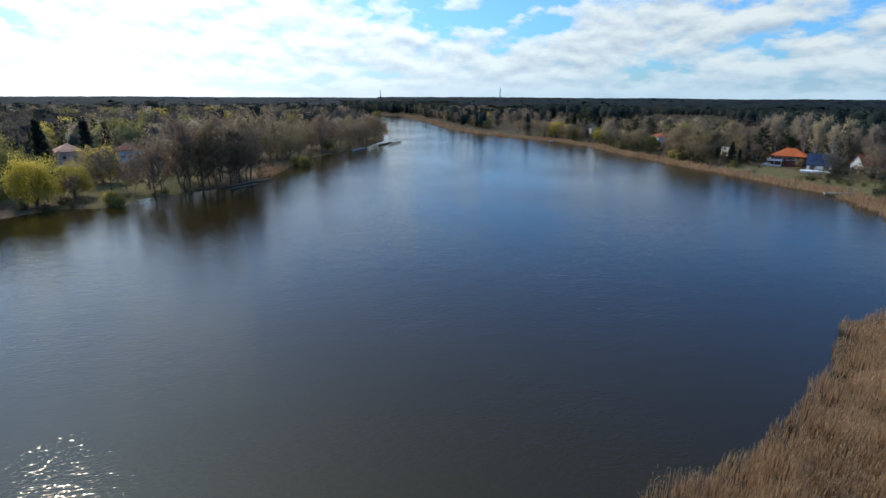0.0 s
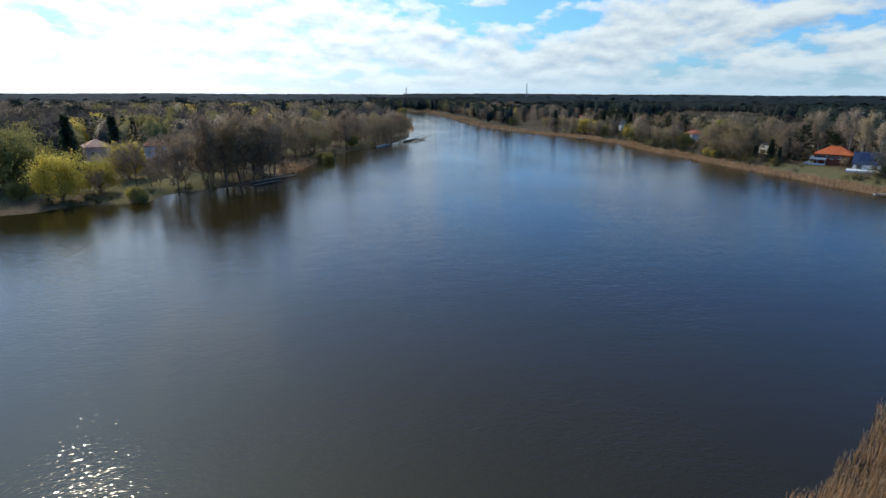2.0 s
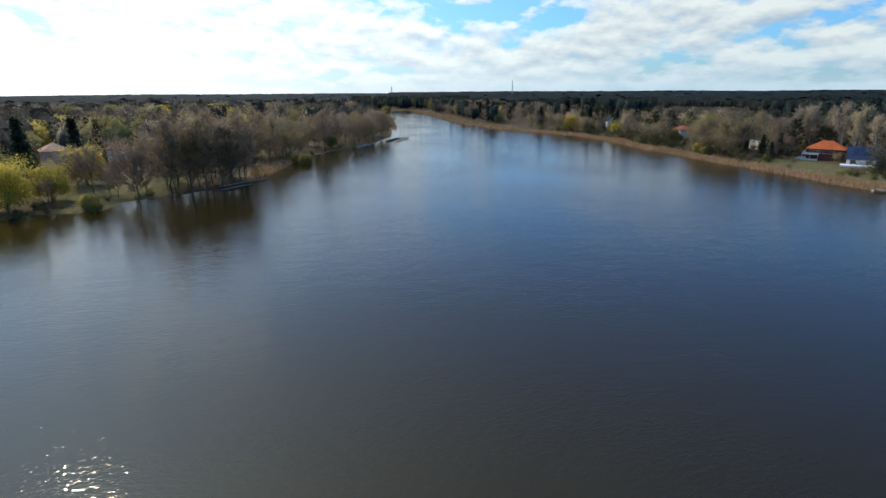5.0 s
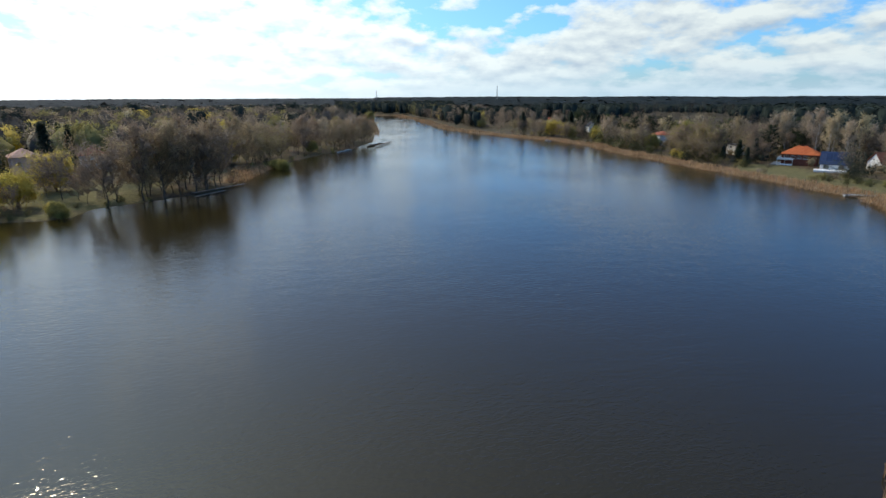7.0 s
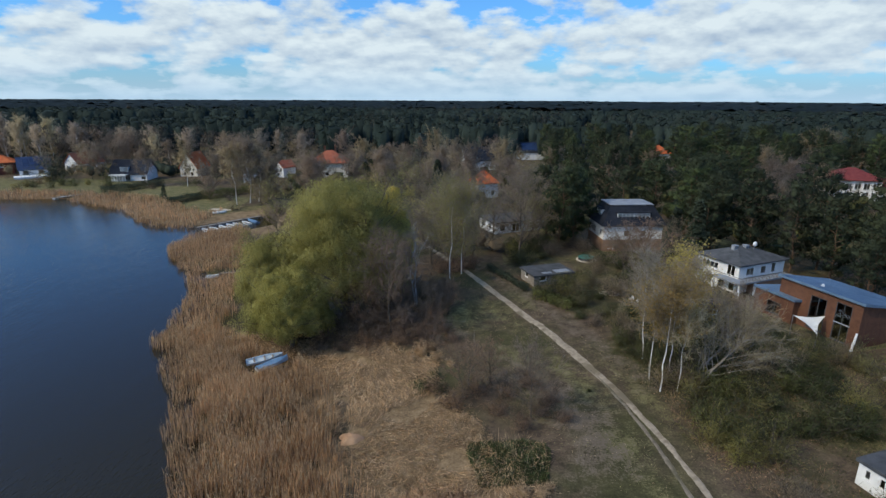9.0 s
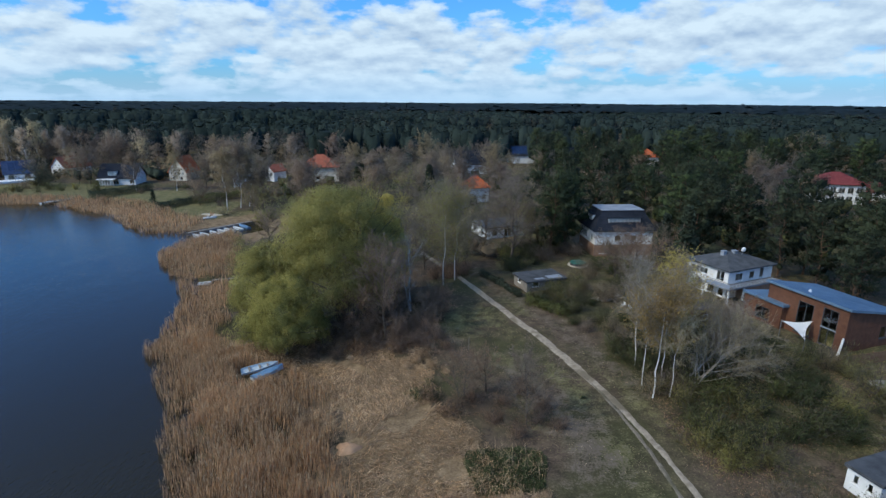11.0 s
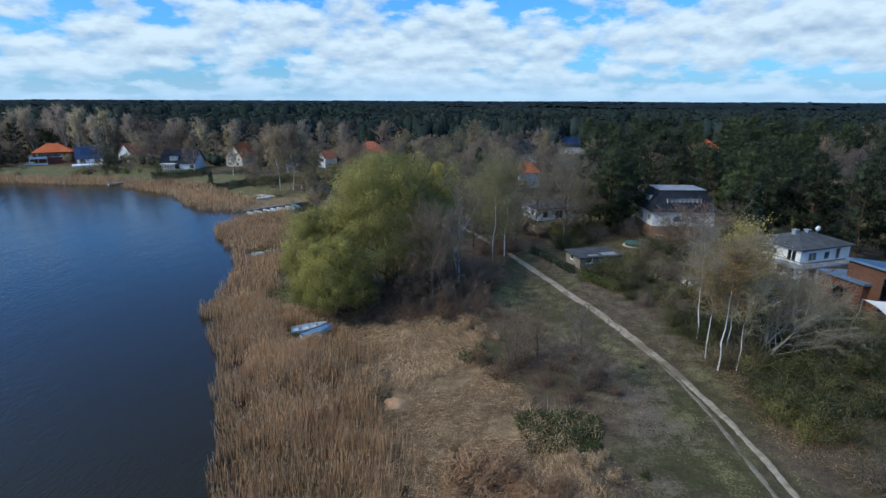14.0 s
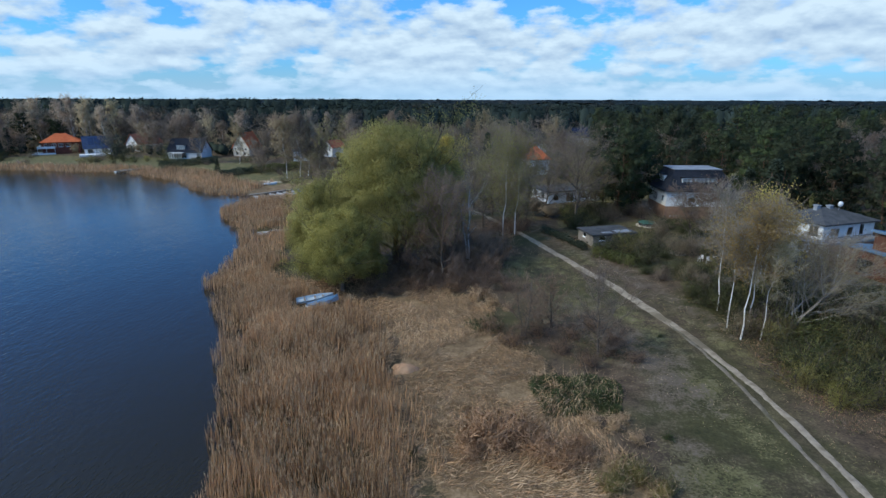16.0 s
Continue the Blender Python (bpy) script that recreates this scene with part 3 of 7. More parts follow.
def make_water():
    s = Shape().add([(-1000, -420, 0), (60, -420, 0), (60, 260, 0), (-1000, 260, 0)], [(0, 1, 2, 3)])
    tagged(new("water", s.mesh("water", WATER)), "dark rippled lake water reflecting the cloudy sky", "water", kind="structure")


def make_path():
    """Two pale wheel tracks that merge into one worn strip farther on."""
    rs = random.Random(5)
    ys = np.arange(8, 139, 0.6)
    for name, side in (("path", 0.70), ("path_track", -0.72)):
        v, f = [], []
        for y in ys:
            c = float(path_x(y))
            t = (float(path_x(y + 0.5)) - float(path_x(y - 0.5)))
            nx_, ny_ = 1 / math.hypot(1, t), -t / math.hypot(1, t)
            gap = side * float(np.clip((58 - y) / 22, 0.0, 1))
            if name == "path":
                gap = side * float(np.clip((58 - y) / 22, 0.12, 1))
            w = 0.32 + 0.36 * float(smooth(y, 38, 60)) - 0.12 * float(smooth(y, 80, 105)) + 0.03 * math.sin(y * 0.9) + 0.02 * math.sin(y * 2.3) + 0.04 * rs.random()
            if name == "path_track":
                w = max(0.22 * float(1 - smooth(y, 50, 57)), 0.02) + 0.04 * math.sin(y * 1.3) + 0.05 * rs.random()
                if y > 57.5:
                    break
            k = (-1.0, -0.55, 0.0, 0.55, 1.0)
            for q in k:
                j = rs.uniform(-0.05, 0.05) if abs(q) == 1 else 0
                px, py = c + nx_ * (gap + q * w + j), y + ny_ * (gap + q * w + j)
                v.append((px, py, zat(px, py) + (0.03 if abs(q) < 1 else -0.02)))
        n = len(v) // 5
        for r in range(n - 1):
            f += [(r * 5 + c, r * 5 + c + 1, (r + 1) * 5 + c + 1, (r + 1) * 5 + c) for c in range(4)]
        tagged(new(name, Shape().add(v, f).mesh(name, GRAVEL if name == "path" else GRAVEL_OLD, True)), "pale worn gravel track through thin grass", "path", kind="structure")


make_ground()
make_water()
make_path()

# ---- plants ----
def cards(P, D, length, width, rs, turn=None):
    """Narrow rhombs that start at P and point along D. Returns vertices and faces."""
    P, D = np.asarray(P, float), np.asarray(D, float)
    D = D / np.maximum(np.linalg.norm(D, axis=1, keepdims=True), 1e-6)
    n = len(P)
    length, width = np.broadcast_to(length, n)[:, None], np.broadcast_to(width, n)[:, None]
    S = np.cross(D, rs.normal(size=(n, 3)) if turn is None else turn)
    S /= np.maximum(np.linalg.norm(S, axis=1, keepdims=True), 1e-6)
    mid = P + D * length * 0.5
    V = np.stack([P, mid + S * width * 0.5, P + D * length, mid - S * width * 0.5], 1).reshape(-1, 3)
    return V, np.arange(4 * n).reshape(n, 4)


def joined(sets):
    vs, qs, n = [], [], 0
    for v, q in sets:
        vs.append(v), qs.append(q + n)
        n += len(v)
    return np.concatenate(vs), np.concatenate(qs)


def limb_line(rs, start, way, length, segs=4, lift=0.0, wobble=0.12):
    pts, d = [np.array(start, float)], np.array(way, float)
    for _ in range(segs):
        d = d + rs.normal(size=3) * wobble + np.array([0, 0, lift])
        d /= np.linalg.norm(d)
        pts.append(pts[-1] + d * length / segs)
    return pts


def skeleton(rs, H, R, r0, limbs=14, first=0.25, rise=0.7, lift=0.05, subs=5, shape="round", stems=1, bend=0.04):
    """Trunk, limbs and side branches. Returns the wooden tubes and the lines that carry twigs."""
    tubes, lines = [], []
    for s in range(stems):
        lean = rs.normal(size=2) * (0.10 if stems > 1 else 0.02)
        h = H * (1 - 0.12 * s * rs.rand())
        pts = [np.array([0.35 * s * math.cos(s * 2.4), 0.35 * s * math.sin(s * 2.4), -0.3])]
        for k in range(1, 8):
            pts.append(np.array([pts[0][0] + lean[0] * h * k / 7, pts[0][1] + lean[1] * h * k / 7, h * k / 7 * 0.96]) + np.r_[rs.normal(size=2) * bend * h * 0.25, 0])
        rad = [r0 * (1 - 0.94 * (k / 7) ** 0.8) + 0.012 for k in range(8)]
        tubes.append((pts, rad, 7))
        top = pts[-3:]
        lines.append(top)
        for i in range(limbs // stems):
            f = first + (0.97 - first) * (i + rs.rand() * 0.8) / (limbs // stems)
            k = min(int(f * 7), 6)
            start = pts[k] + (pts[k + 1] - pts[k]) * (f * 7 - k)
            a = i * 2.4 + rs.rand() * 0.9 + s
            g = (f - first) / (1 - first)
            prof = {"round": math.sqrt(max(0.08, 1 - (1.55 * (g - 0.42)) ** 2)), "cone": 1.0 - 0.92 * g, "tall": 0.55 + 0.45 * math.sin(math.pi * min(1, g * 1.1)), "top": 0.5 + 0.6 * g * (1.5 - g)}[shape]
            e = rise + 0.5 * g + rs.normal() * 0.1
            ln = R * prof * (0.8 + 0.4 * rs.rand()) / max(0.45, math.cos(min(e, 1.0)))
            way = (math.cos(a) * math.cos(e), math.sin(a) * math.cos(e), math.sin(e))
            line = limb_line(rs, start, way, ln, 4, lift)
            rl = rad[k] * (0.5 + 0.1 * rs.rand())
            tubes.append((line, [rl, rl * 0.7, rl * 0.48, rl * 0.3, 0.012], 5))
            lines.append(line[1:])
            for j in range(subs):
                q = 0.3 + 0.65 * (j + rs.rand()) / subs
                m = min(int(q * 4), 3)
                st = line[m] + (line[m + 1] - line[m]) * (q * 4 - m)
                w = (line[m + 1] - line[m]) / np.linalg.norm(line[m + 1] - line[m]) + rs.normal(size=3) * 0.75
                sub = limb_line(rs, st, w / np.linalg.norm(w), ln * (0.22 + 0.25 * rs.rand()), 3, lift)
                tubes.append((sub, [rl * 0.3, rl * 0.2, 0.014, 0.008], 3))
                lines.append(sub)
    # bring the whole to its height and spread
    top = np.percentile([p[2] for line in lines for p in line], 97)
    wide = np.percentile([math.hypot(p[0], p[1]) for line in lines for p in line], 90)
    k = np.array([R / wide, R / wide, H * 0.96 / top])
    tubes = [([p * k for p in pts], rad, n) for pts, rad, n in tubes]
    return tubes, [[p * k for p in line] for line in lines]


def along(rs, lines, n):
    """n places spread over the lines, with the way each line runs there."""
    segs = [(a, b) for line in lines for a, b in zip(line[:-1], line[1:])]
    A, B = np.array([s[0] for s in segs]), np.array([s[1] for s in segs])
    ln = np.linalg.norm(B - A, axis=1)
    k = rs.choice(len(segs), n, p=ln / ln.sum())
    t = rs.rand(n, 1)
    return A[k] + (B - A)[k] * t, (B - A)[k] / ln[k][:, None]


def wood(tubes, name, mat, limb_mat=None, fine=True):
    s, marks, collars = Shape(), [], []
    for pts, rad, sides in tubes:
        if sides == 3 and not fine:
            continue
        base = len(s.v)
        s.tube(pts, rad, sides, cap=False)
        if base:
            # a collar joins the branch to the wood that carries it
            near = int(np.argmin(((np.array(s.v[:base]) - np.array(pts[0])) ** 2).sum(1)))
            collars.append((base, base + 1, near))
        if sides == 7:
            marks.append((len(s.f) - (len(pts) - 1) * sides, len(s.f)))
    s.f += collars
    me = s.mesh(name, mat, True)
    if limb_mat:
        me.materials.append(limb_mat)
        idx = np.ones(len(me.polygons), np.int32)
        for a, b in marks:
            idx[a:b] = 0
        me.polygons.foreach_set("material_index", idx)
    return me


def tree(name, label, category, trunk_mesh, crown_mesh, m, group="", crown_name="crown"):
    t = thing(name, label, category, m, group)
    part("trunk", trunk_mesh, None, t)
    part(crown_name, crown_mesh, None, t)
    return t


def bare_tree(seed, H, R, twigs=2600, twig=TWIG, bark=BARK, r0=None, shape="round", first=0.22, buds=0, bud=BUD, stems=1, limbs=18, rise=0.75, width=0.035, subs=6, lift=0.04, fine=True, spread=0.75, limb_mat=None, bend=0.04):
    """Leafless tree: limbs, side branches and a haze of fine twigs, with some buds."""
    rs = np.random.RandomState(seed)
    tubes, lines = skeleton(rs, H, R, r0 or H * 0.014, limbs, first, rise, lift, subs, shape, stems, bend)
    P, D = along(rs, lines, twigs)
    L = rs.uniform(0.5, 1.5, twigs) * H / 16
    sets = [cards(P, D + rs.normal(size=(twigs, 3)) * spread + [0, 0, 0.25], L, rs.uniform(0.7, 1.3, twigs) * width, rs)]
    trunk = wood(tubes, "trunk", bark, limb_mat, fine)
    if buds:
        P2, _ = along(rs, lines, buds)
        P2 = P2 + rs.normal(size=(buds, 3)) * 0.055 * H * 0.6
        sets2 = cards(P2, rs.normal(size=(buds, 3)), rs.uniform(0.10, 0.24, buds), rs.uniform(0.07, 0.15, buds), rs)
        v, q = joined(sets + [sets2])
        me = array_mesh("crown", v, q, twig, None if fine else outward(np.concatenate([P, P2]), [0, 0, H * 0.5], [R, R, H * 0.5], rs))
        me.materials.append(bud)
        me.polygons.foreach_set("material_index", np.r_[np.zeros(twigs, np.int32), np.ones(buds, np.int32)])
    else:
        v, q = joined(sets)
        me = array_mesh("crown", v, q, twig, None if fine else outward(P, [0, 0, H * 0.5], [R, R, H * 0.5], rs))
    return trunk, me


def willow_tree(seed, H, R, strands=1500, leaf=WILLOW, stems=1, drop=3.2, first=0.16, leafy=13, size=1.0, fine=True, full=0, per=1300, floor=0.9):
    """Weeping crown: limbs arch out and carry hanging strands of narrow young leaves."""
    rs = np.random.RandomState(seed)
    tubes, lines = skeleton(rs, H, R, H * 0.026, 26, first, 0.62, -0.02, 7, "round", stems)
    P, D = along(rs, lines, strands)
    P = P + rs.normal(size=P.shape) * [0.45, 0.45, 0.25] * (H / 18)
    low = np.clip(P[:, 2] - floor, 0.4, None)
    L = np.minimum(rs.uniform(0.35, 1.0, strands) * drop, low)
    keep = []
    sway = rs.normal(size=(strands, 2)) * 0.16
    out = P[:, :2] / np.maximum(np.linalg.norm(P[:, :2], axis=1, keepdims=True), 0.3)
    for k in range(leafy):
        t = (k + rs.rand(strands)) / leafy
        Q = P.copy()
        Q[:, 2] += 0.35 * np.sin(np.minimum(t * 3, 1) * 1.5) * 0.6 - L * t
        Q[:, :2] += (sway + out * 0.22) * (L * t)[:, None] + rs.normal(size=(strands, 2)) * 0.22
        d = rs.normal(size=(strands, 3)) * 0.8 + [0, 0, -0.6]
        keep.append(cards(Q, d, rs.uniform(0.20, 0.42, strands) * size, rs.uniform(0.08, 0.16, strands) * size, rs))
    facing = outward(P, [0, 0, H * 0.45], [R, R, H * 0.5], rs, 0.12, 0.1)
    lump = np.stack([waves(P[:, 1], P[:, 2], 7.0 / R, 1), waves(P[:, 0], P[:, 2], 7.0 / R, 2), waves(P[:, 0], P[:, 1], 7.0 / R, 3)], 1) * 0.45
    facing = np.tile(facing + lump, (leafy, 1)) + rs.normal(size=(strands * leafy, 3)) * 0.2
    if full:
        # boughs that each carry a rounded, drooping mass of close shoots, with gaps between them
        g, e = np.arange(full) * 2.4, np.linspace(0.0, 1.0, full)
        flat = np.sqrt(1 - e ** 2 * 0.97)
        C = np.stack([np.cos(g) * flat * R * 0.78, np.sin(g) * flat * R * 0.78, H * (0.34 + 0.53 * e)], 1) * rs.uniform(0.82, 1.08, (full, 1))
        big = R * rs.uniform(0.17, 0.33, full)
        k = np.repeat(np.arange(full), per)
        o = rs.normal(size=(full * per, 3))
        o = o / np.linalg.norm(o, axis=1, keepdims=True) * rs.rand(full * per, 1) ** 0.5
        o[:, 2] = np.where(o[:, 2] < 0, o[:, 2] * (1.2 + 0.9 * rs.rand(full * per)), o[:, 2] * 0.8)
        Q = C[k] + o * big[k][:, None]
        Q[:, 2] = np.where(Q[:, 2] < floor, floor + 0.35 * (floor - Q[:, 2]) * rs.rand(len(Q)), Q[:, 2])
        keep.append(cards(Q, rs.normal(size=Q.shape) * 0.45 + o * 0.35 + [0, 0, -0.9], rs.uniform(0.30, 0.62, len(Q)) * size * 1.1, rs.uniform(0.06, 0.12, len(Q)) * size * 1.1, rs))
        facing = np.concatenate([facing, outward(Q, [0, 0, H * 0.45], [R, R, H * 0.5], rs, 0.08, 0.1) * 0.55 + o * 1.1])
    v, q = joined(keep)
    return wood(tubes, "trunk", BARK, None, fine), array_mesh("crown", v, q, leaf, facing / np.linalg.norm(facing, axis=1, keepdims=True))


def pine_tree(seed, H, R, pads=105, per=32):
    """Scots pine: bare lower trunk, crooked limbs, dense flattish needle clumps."""
    rs = np.random.RandomState(seed)
    tubes, lines = skeleton(rs, H, R, H * 0.013, 30, 0.14, 0.25, 0.05, 3, "tall")
    C, D = along(rs, lines, pads)
    C = np.concatenate([C, [l[-1] for l in lines[::3]]])
    n = len(C)
    rad = rs.uniform(0.55, 1.15, n) * H / 16
    k = np.repeat(np.arange(n), per)
    o = rs.normal(size=(n * per, 3)) * [0.52, 0.52, 0.40]
    P = C[k] + o * rad[k][:, None]
    v, q = cards(P, o + rs.normal(size=o.shape) * 0.3 + [0, 0, 0.35], rs.uniform(0.28, 0.55, n * per), rs.uniform(0.09, 0.17, n * per), rs)
    # a small body inside every pad of needles
    ring = np.stack([np.cos(np.arange(5) * 1.257), np.sin(np.arange(5) * 1.257)], 1)
    lump = np.concatenate([np.c_[ring * 0.2, np.full(5, -0.3)], np.c_[ring * 0.42, np.full(5, 0.0)], np.c_[ring * 0.2, np.full(5, 0.34)]])
    lf = np.array([[i * 5 + j, i * 5 + (j + 1) % 5, i * 5 + 5 + (j + 1) % 5, i * 5 + 5 + j] for i in range(2) for j in range(5)])
    lv = (C[:, None] + lump[None] * (rad[:, None, None] * rs.uniform(0.8, 1.2, (n, 15, 1)))).reshape(-1, 3)
    lq = (lf[None] + (np.arange(n) * 15)[:, None, None]).reshape(-1, 4)
    mid = lump[lf].mean(1)
    v, q = joined([(v, q), (lv, lq)])
    P = np.concatenate([P, lv[lq].mean(1)])
    o = np.concatenate([o, np.tile(mid, (n, 1))])
    facing = outward(P, [0, 0, H * 0.5], [R, R, H * 0.5], rs, 0.2, 0.1) * 0.8 + o / np.maximum(np.linalg.norm(o, axis=1, keepdims=True), 1e-6) * 0.7
    return wood(tubes, "trunk", PINE_BARK, None, False), array_mesh("crown", v, q, NEEDLE, facing / np.linalg.norm(facing, axis=1, keepdims=True))


def spruce_tree(seed, H, R, boughs=210, per=18, mat=SPRUCE):
    """Spruce or fir: whorls of drooping boughs, ragged to the tip."""
    rs = np.random.RandomState(seed)
    s = Shape().tube([(0, 0, -0.3), (0, 0, H * 0.5), (0, 0, H)], [H * 0.016, H * 0.010, 0.01], 6)
    f = rs.rand(boughs) ** 0.75
    a = rs.rand(boughs) * 6.283
    ln = R * (1 - f * 0.95) * rs.uniform(0.75, 1.15, boughs)
    k = np.repeat(np.arange(boughs), per)
    t = rs.rand(boughs * per)
    r = ln[k] * t
    P = np.stack([np.cos(a[k]) * r, np.sin(a[k]) * r, 0.06 * H + f[k] * H * 0.93 - r * 0.28 + 0.10 * r * r / R], 1) + rs.normal(size=(boughs * per, 3)) * 0.09 * R * 0.6
    d = np.stack([np.cos(a[k]), np.sin(a[k]), np.full(len(k), -0.25)], 1) + rs.normal(size=(boughs * per, 3)) * 0.5
    v, q = cards(P, d, rs.uniform(0.35, 0.75, len(k)) * R / 2.6, rs.uniform(0.12, 0.26, len(k)) * R / 2.6, rs)
    return s.mesh("trunk", BARK), array_mesh("crown", v, q, mat, outward(P, [0, 0, H * 0.35], [R, R, H * 0.6], rs, 0.3, 0.25))


def shrub(seed, H, R, n=1400, leaf=HEDGE, stick=BARK, size=0.22, stems=9, twiggy=0.5):
    """Many-stemmed shrub: arching stems, a ragged body of twigs and small leaves."""
    rs = np.random.RandomState(seed)
    tubes, lines = [], []
    for i in range(stems):
        a, e = i * 2.4 + rs.rand(), rs.uniform(0.7, 1.35)
        line = limb_line(rs, (rs.normal() * 0.15 * R, rs.normal() * 0.15 * R, -0.15), (math.cos(a) * math.cos(e), math.sin(a) * math.cos(e), math.sin(e)), H * rs.uniform(0.75, 1.1), 4, -0.06, 0.16)
        tubes.append((line, [0.05, 0.04, 0.03, 0.02, 0.01], 4))
        lines.append(line)
        for j in range(4):
            st = line[1 + j % 3] + 0.5 * (line[2 + j % 3] - line[1 + j % 3])
            w = rs.normal(size=3) + [0, 0, 0.5]
            sub = limb_line(rs, st, w / np.linalg.norm(w), R * rs.uniform(0.4, 0.8), 3, 0.0, 0.2)
            tubes.append((sub, [0.02, 0.015, 0.01, 0.006], 3))
            lines.append(sub)
    nt_ = int(n * twiggy)
    P, D = along(rs, lines, n)
    P = P + rs.normal(size=(n, 3)) * 0.13 * R
    P[:, 2] = np.maximum(P[:, 2], 0.05)
    d = np.concatenate([D[:nt_] + rs.normal(size=(nt_, 3)) * 0.6 + [0, 0, 0.2], rs.normal(size=(n - nt_, 3))])
    L = np.concatenate([rs.uniform(0.4, 1.0, nt_) * 0.35 * R, rs.uniform(0.6, 1.3, n - nt_) * size])
    W = np.concatenate([rs.uniform(0.02, 0.04, nt_), rs.uniform(0.45, 0.8, n - nt_) * size])
    v, q = cards(P, d, L, W, rs)
    return wood(tubes, "stems", stick), array_mesh("foliage", v, q, leaf, outward(P, [0, 0, H * 0.3], [R, R, H * 0.6], rs, 0.35, 0.2))


def bush(name, label, meshes, m, group=""):
    t = thing(name, label, "shrub", m, group)
    part("branchwork", meshes[0], None, t)
    part("foliage", meshes[1], None, t)
    return t


def hedge(label, pts, height, width, seed, leaf=HEDGE, density=260):
    """Clipped hedge along a line: a dense ragged body of leaves over woody stems."""
    rs = np.random.RandomState(seed)
    (x0, y0), (x1, y1) = pts
    ln = math.hypot(x1 - x0, y1 - y0)
    n = int(density * ln)
    u, v, w = rs.rand(n) * ln, (rs.rand(n) - 0.5) * width, rs.rand(n) ** 0.7 * height
    v, w = v * (1 + 0.18 * np.sin(u * 1.3)), w * (1 + 0.10 * np.sin(u * 0.9 + 2) + 0.05 * np.sin(u * 3.1))
    V, q = cards(np.stack([u, v, w], 1), rs.normal(size=(n, 3)), rs.uniform(0.16, 0.34, n), rs.uniform(0.10, 0.2, n), rs)
    t = thing("hedge", label, "hedge", pose(x0, y0, zat((x0 + x1) / 2, (y0 + y1) / 2) - 0.1, 0, 0, math.degrees(math.atan2(y1 - y0, x1 - x0))))
    s = Shape()
    for k in range(max(3, int(ln / 0.8))):
        p = (k + 0.5) * ln / max(3, int(ln / 0.8))
        s.tube([(p, 0, 0), (p + rs.normal() * 0.1, rs.normal() * 0.1, height * 0.75)], [0.03, 0.015], 4)
    part("branchwork", s.mesh("branchwork", BARK), None, t)
    part("foliage", array_mesh("foliage", V, q, leaf, outward(np.stack([u * 0, v, w], 1), [0, 0, height * 0.4], [1, width * 0.5, height * 0.6], rs, 0.35, 0.1)), None, t)


def scatter(seed, n, where, test, gap=3.0, tries=40):
    """Up to n places in a box (x0, x1, y0, y1) that pass the test, kept apart by gap."""
    rnd, got = random.Random(seed), []
    for _ in range(n * tries):
        x, y = rnd.uniform(where[0], where[1]), rnd.uniform(where[2], where[3])
        if test(x, y) and all((x - a) ** 2 + (y - b) ** 2 > gap * gap for a, b in got):
            got.append((x, y))
            if len(got) == n:
                break
    return got

# ---- buildings ----
TH = 0.3  # wall thickness


def side_frame(side, L, W):
    """Origin, run and outward direction of one side of a house: front, right, back, left."""
    return {"front": ((0, 0), (1, 0), (0, -1), L), "right": ((L, 0), (0, 1), (1, 0), W), "back": ((L, W), (-1, 0), (0, 1), L), "left": ((0, W), (0, -1), (-1, 0), W)}[side]


def pierced(shape, o, run, out, ln, z0, z1, holes):
    """A wall of thickness TH with real openings, given as (u, z, w, h)."""
    us = sorted({0.0, ln, *[h[0] for h in holes], *[h[0] + h[2] for h in holes]})
    zs = sorted({z0, z1, *[h[1] for h in holes], *[h[1] + h[3] for h in holes]})
    us, zs = [u for u in us if 0 <= u <= ln], [z for z in zs if z0 <= z <= z1]

    def at(u, d, z):
        return (o[0] + run[0] * u - out[0] * d, o[1] + run[1] * u - out[1] * d, z)

    for a, b in zip(us[:-1], us[1:]):
        for c, e in zip(zs[:-1], zs[1:]):
            m, n = (a + b) / 2, (c + e) / 2
            if not any(h[0] < m < h[0] + h[2] and h[1] < n < h[1] + h[3] for h in holes):
                for d in (0, TH):
                    shape.add([at(a, d, c), at(b, d, c), at(b, d, e), at(a, d, e)], [(0, 1, 2, 3) if d == 0 else (3, 2, 1, 0)])
    for u, z, w, h in holes:
        ring = [(u, z), (u + w, z), (u + w, z + h), (u, z + h)]
        for (a, c), (b, e) in zip(ring, ring[1:] + ring[:1]):
            shape.add([at(a, 0, c), at(b, 0, e), at(b, TH, e), at(a, TH, c)], [(0, 1, 2, 3)])


def window(parent, o, run, u, z, w, h, frame_mat, name="window", bars=None):
    """Frame with mullions, a sill and a pane, set into its opening."""
    ang = math.degrees(math.atan2(run[1], run[0]))
    win = new(name)
    win.parent = parent
    win.matrix_basis = pose(o[0] + run[0] * u, o[1] + run[1] * u, z, 0, 0, ang)
    b = 0.09
    s = Shape()
    d0, d1 = 0.02, 0.12
    s.box(0, b, d0, d1, 0, h).box(w - b, w, d0, d1, 0, h).box(b, w - b, d0, d1, 0, b).box(b, w - b, d0, d1, h - b, h)
    n = bars if bars is not None else max(0, int(w / 0.75) - 0)
    for k in range(1, n):
        s.box(w * k / n - 0.04, w * k / n + 0.04, d0, d1, b, h - b)
    part("window_frame", s, frame_mat, win)
    p = part("pane", Shape().box(b, w - b, 0.06, 0.08, b, h - b), GLASS, win)
    p.visible_shadow = False
    if name == "window":
        part("window_sill", Shape().box(-0.06, w + 0.06, -0.08, 0.03, -0.06, 0), frame_mat, win)
    return win


